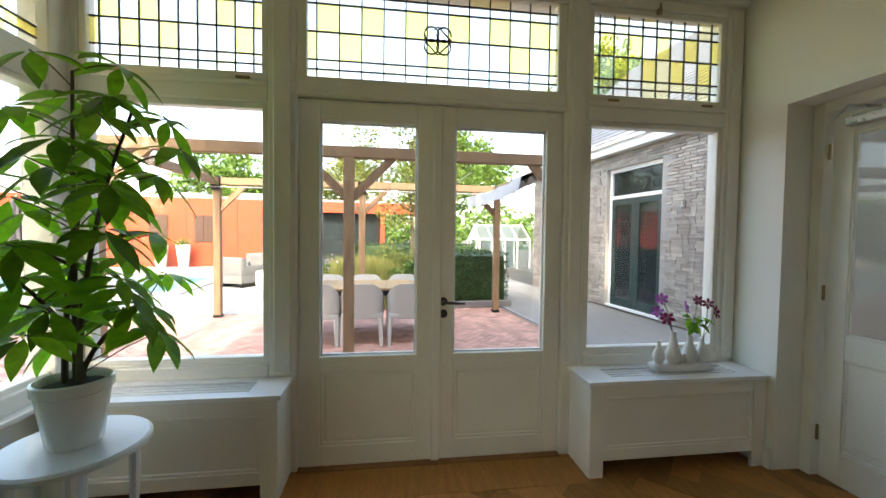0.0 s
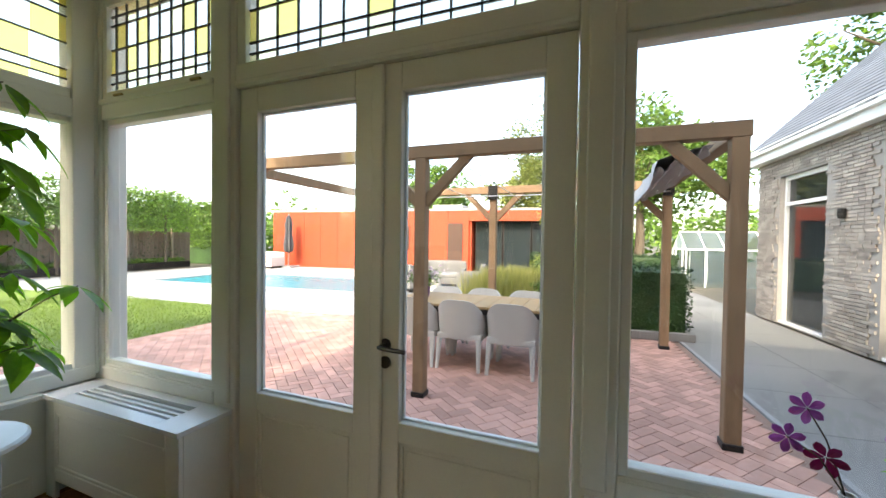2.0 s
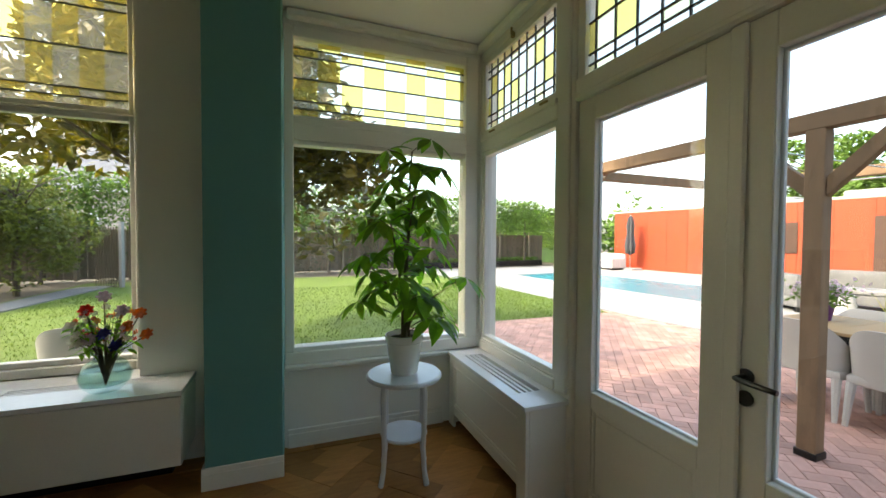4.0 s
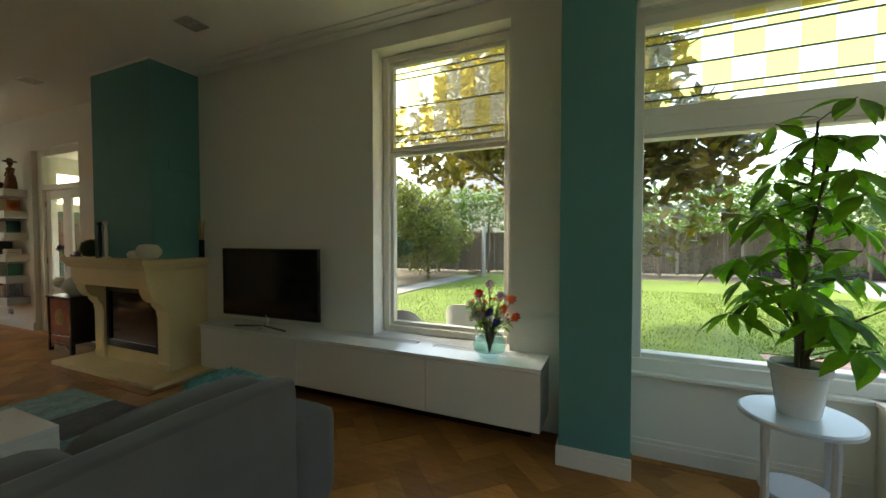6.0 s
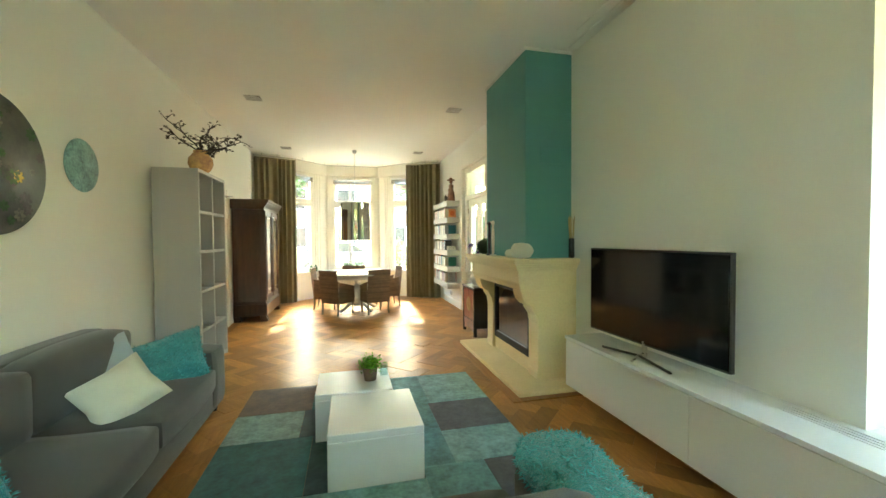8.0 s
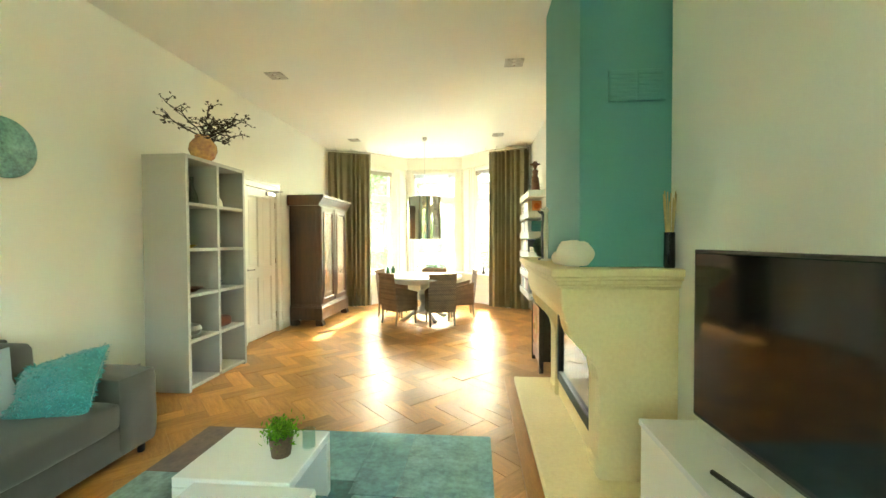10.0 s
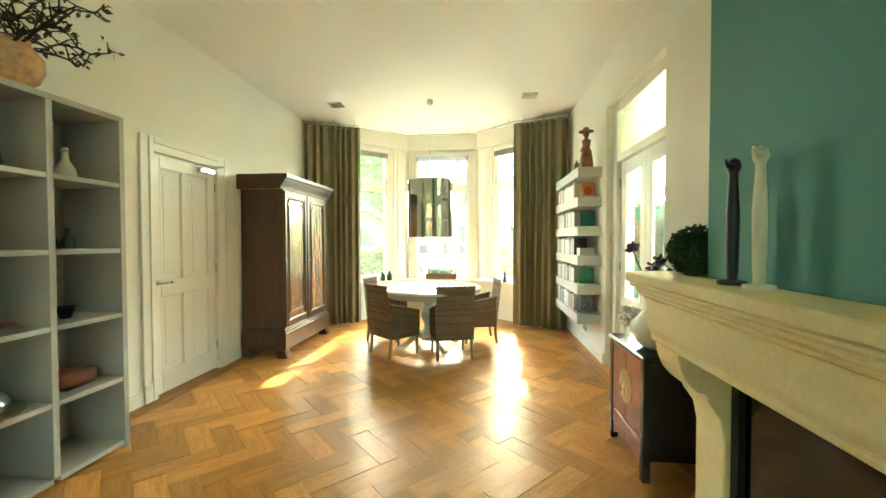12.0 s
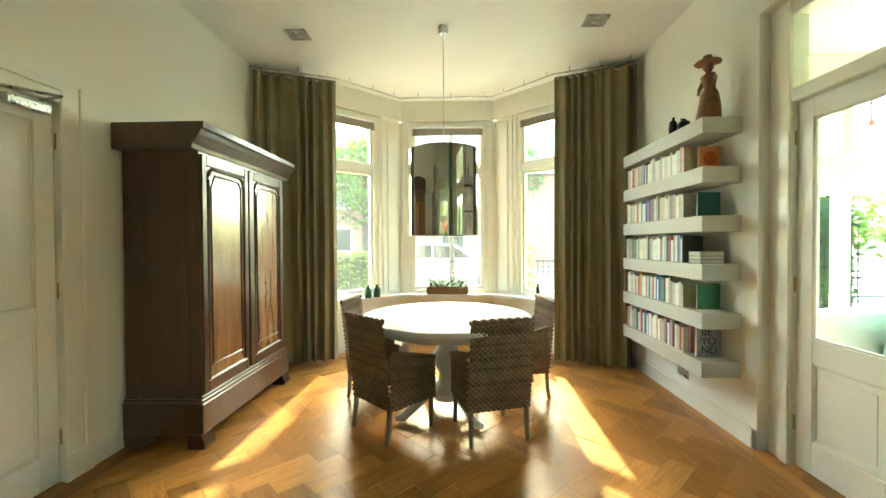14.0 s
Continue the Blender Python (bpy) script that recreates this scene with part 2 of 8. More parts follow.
def soft_box(x0, y0, z0, x1, y1, z1, r=0.05, puff=0.02, cuts=6, seed=0):
    """An upholstered block: rounded edges, faces swelling a little, slightly uneven."""
    bm = bmesh.new()
    bmesh.ops.create_cube(bm, size=2.0)
    bmesh.ops.subdivide_edges(bm, edges=bm.edges[:], cuts=cuts, use_grid_fill=True)
    c, h = Vector(((x0 + x1) / 2, (y0 + y1) / 2, (z0 + z1) / 2)), Vector(((x1 - x0) / 2, (y1 - y0) / 2, (z1 - z0) / 2))
    for v in bm.verts:
        p = Vector(v.co)
        inner = Vector([max(-(h[i] - r), min(h[i] - r, p[i] * h[i])) for i in range(3)])
        d = Vector([p[i] * h[i] for i in range(3)]) - inner
        q = inner + (d.normalized() * r if d.length > 1e-6 else d)
        for i in range(3):
            o = [j for j in range(3) if j != i]
            if abs(p[i]) > 0.99:
                q[i] += math.copysign(puff, p[i]) * (1 - p[o[0]] ** 2) * (1 - p[o[1]] ** 2)
        q += 0.006 * noise.noise_vector(q * 5 + Vector((seed, 0, 0)))
        v.co = c + q
    return bm


def cushion(w, h, d, seed=0):
    """A scatter cushion lying in the x-z plane: thick in the middle, pointed corners."""
    bm = bmesh.new()
    n = 14
    grid = {}
    for s in (-1, 1):
        for i in range(n + 1):
            for j in range(n + 1):
                u, v = 2 * i / n - 1, 2 * j / n - 1
                edge = abs(u) == 1 or abs(v) == 1
                if edge and s == 1:
                    grid[s, i, j] = grid[-1, i, j]
                    continue
                t = ((1 - u ** 4) * (1 - v ** 4)) ** 0.6
                pinch = 1 - 0.10 * (1 - abs(u)) * abs(v) ** 2 - 0.10 * (1 - abs(v)) * abs(u) ** 2
                p = Vector((u * w / 2 * pinch, s * d / 2 * t, v * h / 2 * pinch))
                grid[s, i, j] = bm.verts.new(p + 0.012 * t * noise.noise_vector(p * 9 + Vector((seed, s, 0))))
        for i in range(n):
            for j in range(n):
                f = [grid[s, i, j], grid[s, i + 1, j], grid[s, i + 1, j + 1], grid[s, i, j + 1]]
                bm.faces.new(f if s == -1 else f[::-1])
    return bm


def mesh_of(bm, material, smooth=False, name="mesh"):
    me = bpy.data.meshes.new(name)
    bmesh.ops.recalc_face_normals(bm, faces=bm.faces[:])
    bm.to_mesh(me)
    bm.free()
    me.materials.append(material)
    if smooth:
        me.shade_smooth()
        me.set_sharp_from_angle(angle=radians(38))
    return me


def thing(name, m=None, label="", category="", group="", kind=""):
    ob = new(name)
    ob.empty_display_size = 0.1
    if m is not None:
        ob.matrix_world = m
    return tagged(ob, label, category, group, kind)


def part(name, bm, material, parent, label="", smooth=False, m=None):
    ob = new(name, mesh_of(bm, material, smooth, name) if isinstance(bm, bmesh.types.BMesh) else bm)
    ob.parent = parent
    if m is not None:
        ob.matrix_basis = m
    return tagged(ob, label)


def pieces(name, boxes, material, parent, bevel=0.002):
    """Each box a part of its own."""
    for b in boxes:
        part(name, B(b, bevel=bevel), material, parent)


def solo(name, bm, material, m=None, label="", category="", group="", kind="", smooth=False):
    ob = new(name, mesh_of(bm, material, smooth, name))
    if m is not None:
        ob.matrix_world = m
    return tagged(ob, label, category, group, kind)


def glass(ob):
    ob.visible_shadow = False
    return ob


def wall_boxes(axis, t0, t1, u0, u1, z0, z1, holes=()):
    """Boxes of a wall of thickness t0..t1 along u, with holes (u0, u1, z0, z1)."""
    us = sorted({u0, u1, *[h[0] for h in holes], *[h[1] for h in holes]})
    out = []
    for a, b in zip(us, us[1:]):
        spans, z = [], z0
        for h in sorted((h for h in holes if h[0] < b - 1e-6 and h[1] > a + 1e-6), key=lambda h: h[2]):
            if h[2] > z:
                spans.append((z, h[2]))
            z = h[3]
        if z < z1:
            spans.append((z, z1))
        for p, q in spans:
            out.append((t0, a, p, t1, b, q) if axis == "x" else (a, t0, p, b, t1, q))
    return out


def leaf_cloud(name, centres, size, material, parent=None, spread=1.0, width=0.5, seed=1, droop=0.0):
    """Many small pointed leaves, one mesh: a quad folded along its middle for each centre."""
    rng = np.random.default_rng(seed)
    c = np.asarray(centres, float)
    n = len(c)
    d = rng.normal(size=(n, 3))
    d[:, 2] = d[:, 2] * 0.6 - droop
    d /= np.linalg.norm(d, axis=1)[:, None]
    s = np.cross(d, rng.normal(size=(n, 3)))
    s /= np.linalg.norm(s, axis=1)[:, None]
    up = np.cross(s, d)
    L = (size * rng.uniform(0.6, 1.3, n))[:, None]
    w = L * width * 0.5
    v = np.stack([c, c + d * L * 0.5 + s * w + up * L * 0.06, c + d * L, c + d * L * 0.5 - s * w + up * L * 0.06], 1).reshape(-1, 3)
    f = np.arange(n * 4).reshape(n, 4)
    me = bpy.data.meshes.new(name)
    me.from_pydata(v.tolist(), [], f.tolist())
    me.materials.append(material)
    ob = new(name, me)
    ob.parent = parent
    return ob


def blob_points(n, centre, radii, seed, clumps=14, clump_r=0.42):
    """Points gathered in clumps inside an ellipsoid, with gaps between the clumps."""
    rng = np.random.default_rng(seed)
    k = rng.normal(size=(clumps, 3))
    k /= np.linalg.norm(k, axis=1)[:, None]
    k *= rng.uniform(0.25, 0.95, (clumps, 1))
    idx = rng.integers(0, clumps, n)
    p = rng.normal(size=(n, 3))
    p /= np.linalg.norm(p, axis=1)[:, None]
    p *= rng.uniform(0.3, 1.0, (n, 1)) ** 0.5 * clump_r * rng.uniform(0.6, 1.2, clumps)[idx][:, None]
    return (k[idx] + p) * np.array(radii) + np.array(centre)

# ---- the house: floor, walls, ceiling ----
XW, XE, XC = -1.47, 2.70, 2.60      # west wall, east wall, east wall of the sun room
YN, YS, ZC, ZS = 2.62, -8.95, 3.30, 2.98
S = dict(kind="structure")
floor = solo("floor", B((-1.9, -10.3, -0.20, 3.2, 2.72, -0.0035), bevel=0), M_JOINT, label="herringbone oak parquet floor, warm brown and polished", category="floor", **S)
solo("ceiling", B((-1.85, -10.3, ZC, 3.1, 1.14, ZC + 0.2), (-1.85, 1.14, ZS, 3.1, 2.9, ZC + 0.2), bevel=0), M_CEIL, label="plain white plastered ceiling", category="ceiling", **S)
solo("wall_west", B(*wall_boxes("x", XW - 0.30, XW, YS - 0.25, 0.72, 0, ZC, [(-7.23, -5.74, -0.01, 2.80), (-0.95, 0.30, 0.555, 3.12)]), bevel=0), M_WALL, label="white plastered living room wall", category="wall", **S)
solo("wall_sunroom_west", B((-1.66, 1.14, 0, -1.40, 2.72, 0.545), (-1.66, 1.14, 2.90, -1.40, 2.72, ZS), bevel=0), M_WALL, label="low white dado wall under the sun room window", category="wall", **S)
solo("wall_east", B(*wall_boxes("x", XE, XE + 0.22, YS - 0.25, 0.93, 0, ZC, [(-6.84, -5.87, -0.01, 2.17)]), *wall_boxes("x", XC, XE + 0.22, 0.93, YN + 0.1, 0, ZS, [(1.22, 2.30, -0.01, 2.20)]), bevel=0), M_WALL, label="white plastered wall with two door openings", category="wall", **S)
solo("wall_south", B((XW - 0.3, YS - 0.25, 0, -0.98, YS - 0.12, ZC), (2.17, YS - 0.25, 0, XE + 0.22, YS - 0.12, ZC), bevel=0), M_WALL, label="white wall piers beside the bay window", category="wall", **S)
solo("wall_north", B((-1.66, YN + 0.02, ZS - 0.08, XE + 0.22, YN + 0.2, ZC + 0.2), (-1.36, YN + 0.03, 0, -0.27, YN + 0.12, 0.575), (1.42, YN + 0.03, 0, 2.6, YN + 0.12, 0.575), bevel=0), M_WALL, label="white wall above and below the garden windows", category="wall", **S)
solo("lintel", B((XW, 0.72, ZS, XE, 1.139, ZC - 0.001), bevel=0), M_WALL, label="white plastered beam between sun room and living room", category="wall", **S)
solo("pier", B((XW - 0.19, 0.722, 0.0, -1.075, 1.14, ZC - 0.002), bevel=0.004), M_TEAL, label="teal painted wall pier", category="wall", **S)
solo("roof", B((-1.95, -10.4, ZC + 0.2, 3.2, 3.0, ZC + 0.45), bevel=0), M_CEIL, label="flat roof slab over the rooms", category="roof", **S)


# Out of view; assumed house bulk, added to keep sun off terrace and annexe.
solo("upper_storeys", B((-1.95, -8.9, ZC + 0.46, 3.29, 2.1, 6.6), (3.3, -8.9, -0.06, 9.5, 0.4, 6.6), bevel=0), M_HOUSE, label="unseen brick block for upper storeys and east wing, added to shade the garden", category="house", **S)
# East window and roof opening are invented, to bring daylight to the side door.
side_room = thing("side_room", label="plastered room behind the glazed side door, with added openings for light", category="room", **S)
part("wall", B(*wall_boxes("x", 4.7, 4.8, 0.42, 2.6, 0, 2.7, [(0.55, 2.45, 0.4, 2.5)]), (2.93, 2.5, 0, 4.7, 2.6, 2.7), (2.93, 0.42, 0, 4.7, 0.52, 2.7), bevel=0), M_GREY, side_room)
glass(part("pane", B((4.745, 0.55, 0.4, 4.751, 2.45, 2.5), bevel=0), M_GLASS, side_room))
part("floor", B((2.93, 0.52, -0.12, 4.7, 2.5, -0.002), bevel=0), M_JOINT, side_room)
part("ceiling", B((2.93, 0.42, 2.7, 3.2, 2.6, 2.8), (4.5, 0.42, 2.7, 4.8, 2.6, 2.8), (3.2, 0.42, 2.7, 4.5, 0.7, 2.8), (3.2, 2.3, 2.7, 4.5, 2.6, 2.8), bevel=0), M_CEIL, side_room)
glass(part("rooflight", B((3.2, 0.7, 2.74, 4.5, 2.3, 2.75), bevel=0), M_GLASS, side_room))


def skirting(name, runs):
    t = thing(name, label="white painted wooden skirting board", category="baseboard", **S)
    for x0, y0, x1, y1 in runs:
        part("board", B((x0, y0, 0.0, x1, y1, 0.13), (x0 - 0.004 * (x0 > 1), y0, 0.0, x1 + 0.004 * (x1 < 1), y1, 0.10), bevel=0.004), M_TRIM, t)


skirting("baseboard", [(XE - 0.016, -5.80, XE, 0.9), (XE - 0.016, -7.6, XE, -6.92), (XW, YS, XW + 0.016, -7.25), (XW, -5.85, XW + 0.016, -4.9),
                       (-1.40, 1.16, -1.384, 2.30), (-1.075, 0.715, -1.060, 1.146), (XW, 0.706, -1.060, 0.722), (XC - 0.016, 2.31, XC, 2.36)])
cornice = thing("trim", label="stepped white plaster cornice lines on the ceiling", category="trim", **S)
part("moulding", B((XW, -3.20, ZC - 0.025, XW + 0.10, 0.7, ZC - 0.001), bevel=0.008), M_CEIL, cornice)
part("moulding", B((XW + 0.16, -2.9, ZC - 0.016, XW + 0.20, 0.7, ZC - 0.001), bevel=0.005), M_CEIL, cornice)
part("moulding", B((-1.40, YN - 0.06, ZS - 0.06, XC, YN, ZS - 0.001), bevel=0.012), M_TRIM, cornice)
part("moulding", B((-1.40, 1.16, ZS - 0.06, -1.33, YN - 0.06, ZS - 0.001), bevel=0.012), M_TRIM, cornice)


# ---- leaded glass ----
def leaded(parent, w, h, m, cols, seed, medallion=False, side=False):
    """Small panes in two large rows between pairs of narrow rows, held by lead."""
    rng = random.Random(seed)
    edge, thin = 0.05, 0.055
    xs = [0, edge] + [edge + (w - 2 * edge) * k / cols for k in range(1, cols)] + [w - edge, w]
    big = (h - 4 * thin - 0.0) / 2
    zs = [0, thin, 2 * thin, 2 * thin + big, 2 * thin + 2 * big, 3 * thin + 2 * big, h]
    if side:
        xs = [0, w]
    meshes = {}
    for i in range(len(xs) - 1):
        for j in range(len(zs) - 1):
            a, b = xs[i + 1] - xs[i], zs[j + 1] - zs[j]
            sub = 1
            kind = M_STYEL if (i + j) % 2 == 0 and 2 <= j <= 3 and rng.random() < 0.85 else (M_STPALE if rng.random() < 0.30 else M_STWHITE)
            if side:
                sub, kind = 8, None
            for k in range(sub):
                mm = kind or (M_STYEL if (k + j) % 2 == 0 else M_STWHITE)
                aa = a / sub
                key = (round(aa, 4), round(b, 4), mm.name)
                if key not in meshes:
                    meshes[key] = mesh_of(B((0.002, -0.002, 0.002, aa - 0.002, 0.002, b - 0.002), bevel=0), mm, name="glass_piece")
                glass(part("glass_piece", meshes[key], None, parent, m=m @ pose(xs[i] + k * aa, 0, zs[j])))
    r = 0.0035
    bars = [(x - r, -0.006, 0, x + r, 0.006, h) for x in xs[1:-1]] + [(0, -0.0065, z - r, w, 0.0065, z + r) for z in zs[1:-1]]
    bm = B(*bars, bevel=0)
    if medallion:
        cx, cz, R = w / 2, zs[3], 0.085
        for k in range(4):
            a = math.pi / 4 + k * math.pi / 2
            ring = [(cx + R * 0.62 * math.cos(a) + R * 0.52 * math.cos(t * 0.524), 0, cz + R * 0.62 * math.sin(a) + R * 0.52 * math.sin(t * 0.524)) for t in range(13)]
            tube(ring, 0.006, 6, bm)
        tube([(cx + R * math.cos(k * 1.5708), -0.001, cz + R * math.sin(k * 1.5708)) for k in range(5)], 0.006, 6, bm)
    part("lead_came", bm, M_LEAD, parent, "black lead strips", m=m)


# ---- the garden front of the sun room ----
YG = 2.65
front = thing("window_1", label="cream wooden window front with yellow leaded top lights", category="window", **S)
for x0, x1 in ((-1.50, -1.36), (-0.40, -0.245), (1.375, 1.52), (2.48, 2.62)):
    part("post", B((x0, YN - 0.01, 0.0 if 0 > x0 > -1 or 1 < x0 < 2 else 0.56, x1, YN + 0.13, ZS), (x0 + 0.03, YN - 0.025, 0.6, x1 - 0.03, YN, 2.90), bevel=0.006), M_TRIM, front)
for x0, x1 in ((-1.36, -0.40), (1.52, 2.48)):
    part("window_sill", B((x0, YN - 0.015, 0.575, x1, YN + 0.12, 0.645), (x0, YN + 0.0, 0.60, x1, YN + 0.10, 0.66), bevel=0.005), M_TRIM, front)
    part("window_frame", B((x0, YN + 0.005, 0.66, x0 + 0.035, YN + 0.07, 2.14), (x1 - 0.035, YN + 0.005, 0.66, x1, YN + 0.07, 2.14),
                           (x0, YN + 0.008, 0.655, x1, YN + 0.07, 0.69), (x0, YN + 0.008, 2.11, x1, YN + 0.07, 2.145), bevel=0.004), M_TRIM, front)
    part("transom", B((x0, YN - 0.01, 2.145, x1, YN + 0.12, 2.235), (x0, YN - 0.022, 2.23, x1, YN + 0.06, 2.262), bevel=0.005), M_TRIM, front)
    part("top_light_frame", B((x0, YN + 0.0, 2.262, x0 + 0.035, YN + 0.06, 2.86), (x1 - 0.035, YN, 2.262, x1, YN + 0.06, 2.86), (x0, YN + 0.003, 2.262, x1, YN + 0.06, 2.31), (x0, YN + 0.003, 2.82, x1, YN + 0.06, 2.86), bevel=0.004), M_TRIM, front)
    part("head", B((x0, YN - 0.01, 2.86, x1, YN + 0.12, ZS), bevel=0.004), M_TRIM, front)
    glass(part("pane", B((x0 + 0.03, YG - 0.003, 0.685, x1 - 0.03, YG + 0.003, 2.115), bevel=0), M_GLASS, front))
    for hx in (x0 + 0.13, x1 - 0.17):
        part("hinge", B((hx, YN - 0.018, 2.268, hx + 0.075, YN - 0.001, 2.281), bevel=0.003), M_BRASS, front)
    part("window_catch", B((x0 + 0.45, YN - 0.022, 2.832, x0 + 0.48, YN + 0.001, 2.87), (x0 + 0.459, YN - 0.03, 2.85, x0 + 0.471, YN - 0.015, 2.90), bevel=0.003), M_BRASS, front)
    leaded(front, x1 - x0 - 0.07, 0.51, pose(x0 + 0.035, YG, 2.31), 8, 5 if x0 < 0 else 9)
part("transom", B((-0.245, YN - 0.01, 2.19, 1.375, YN + 0.12, 2.305), (-0.245, YN - 0.018, 2.196, 1.375, YN + 0.05, 2.222), bevel=0.005), M_TRIM, front)
part("head", B((-0.245, YN - 0.01, 2.845, 1.375, YN + 0.12, ZS), bevel=0.004), M_TRIM, front)
part("top_light_frame", B((-0.245, YN, 2.305, -0.19, YN + 0.06, 2.845), (1.32, YN, 2.305, 1.375, YN + 0.06, 2.845), bevel=0.004), M_TRIM, front)
leaded(front, 1.51, 0.54, pose(-0.19, YG, 2.305), 11, 3, medallion=True)
part("threshold", B((-0.245, YN - 0.03, -0.01, 1.375, YN + 0.13, 0.012), bevel=0.004), M_JOINT, front)
part("threshold_board", B((-0.30, YN - 0.30, -0.01, 1.43, YN - 0.03, 0.004), bevel=0.002), M_OAKDIM, front)

french = thing("door_1", label="closed cream double garden door with glass panes", category="door", **S)


def french_leaf(x0, x1, g0, g1):
    d = part("door_leaf", B((x0, YN + 0.012, 0.014, g0, YN + 0.062, 2.185), (g1, YN + 0.012, 0.014, x1, YN + 0.062, 2.185), (g0, YN + 0.012, 2.065, g1, YN + 0.062, 2.185),
                            (g0, YN + 0.012, 0.585, g1, YN + 0.062, 0.675), (g0, YN + 0.012, 0.014, g1, YN + 0.062, 0.135), (g0, YN + 0.03, 0.135, g1, YN + 0.05, 0.585), bevel=0.004), M_TRIM, french)
    part("bead", B((g0 + 0.0, YN + 0.02, 0.135, g0 + 0.018, YN + 0.036, 0.585), (g1 - 0.018, YN + 0.02, 0.135, g1, YN + 0.036, 0.585), (g0, YN + 0.021, 0.135, g1, YN + 0.036, 0.153), (g0, YN + 0.021, 0.567, g1, YN + 0.036, 0.585),
                   (g0 + 0.03, YN + 0.026, 0.165, g1 - 0.03, YN + 0.04, 0.555), bevel=0.004), M_TRIM, d)
    part("glazing_bead", B((g0, YN + 0.04, 0.675, g0 + 0.012, YN + 0.058, 2.065), (g1 - 0.012, YN + 0.04, 0.675, g1, YN + 0.058, 2.065), (g0, YN + 0.04, 0.675, g1, YN + 0.058, 0.687), (g0, YN + 0.04, 2.053, g1, YN + 0.058, 2.065), bevel=0.003), M_WHITE, d)
    glass(part("pane", B((g0, YG - 0.003, 0.675, g1, YG + 0.003, 2.065), bevel=0), M_GLASS, d))
    return d


french_leaf(-0.24, 0.565, -0.12, 0.45)
dr = french_leaf(0.572, 1.37, 0.68, 1.262)
part("cover_strip", B((0.545, YN - 0.006, 0.014, 0.60, YN + 0.014, 2.185), bevel=0.006), M_TRIM, dr)
hand = part("door_handle", tube([(0.615, YN + 0.012, 1.0), (0.615, YN - 0.045, 1.0), (0.64, YN - 0.055, 1.0), (0.74, YN - 0.05, 0.995)], 0.009, 10), M_DARKST, dr, "dark steel lever handle", smooth=True)
part("rose", prism([(0.615 + 0.026 * math.cos(k * 0.3927), 1.0 + 0.026 * math.sin(k * 0.3927)) for k in range(16)], "y", YN + 0.003, YN + 0.013), M_DARKST, hand)
part("lock_rose", prism([(0.615 + 0.026 * math.cos(k * 0.3927), 0.925 + 0.026 * math.sin(k * 0.3927)) for k in range(16)], "y", YN + 0.003, YN + 0.013), M_DARKST, hand)

# west side of the sun room
side = thing("window_2", label="large cream wooden side window with leaded top light", category="window", **S)
part("window_sill", B((-1.60, 1.145, 0.545, -1.355, 2.60, 0.575), (-1.56, 1.145, 0.575, -1.40, 2.60, 0.66), bevel=0.005), M_TRIM, side)
part("window_frame", B((-1.54, 1.145, 0.66, -1.40, 1.205, 2.90), (-1.54, 2.49, 0.66, -1.40, 2.60, 2.90), (-1.52, 1.205, 0.655, -1.42, 2.49, 0.69), (-1.52, 1.205, 2.10, -1.42, 2.49, 2.13), bevel=0.005), M_TRIM, side)
part("transom", B((-1.54, 1.205, 2.13, -1.40, 2.49, 2.24), (-1.52, 1.205, 2.24, -1.42, 2.49, 2.30), bevel=0.005), M_TRIM, side)
part("head", B((-1.54, 1.205, 2.825, -1.40, 2.49, 2.90), bevel=0.005), M_TRIM, side)
glass(part("pane", B((-1.458, 1.205, 0.685, -1.452, 2.49, 2.105), bevel=0), M_GLASS, side))
leaded(side, 1.285, 0.525, pose(-1.455, 1.205, 2.30, 0, 0, 90), 9, 7, side=True)


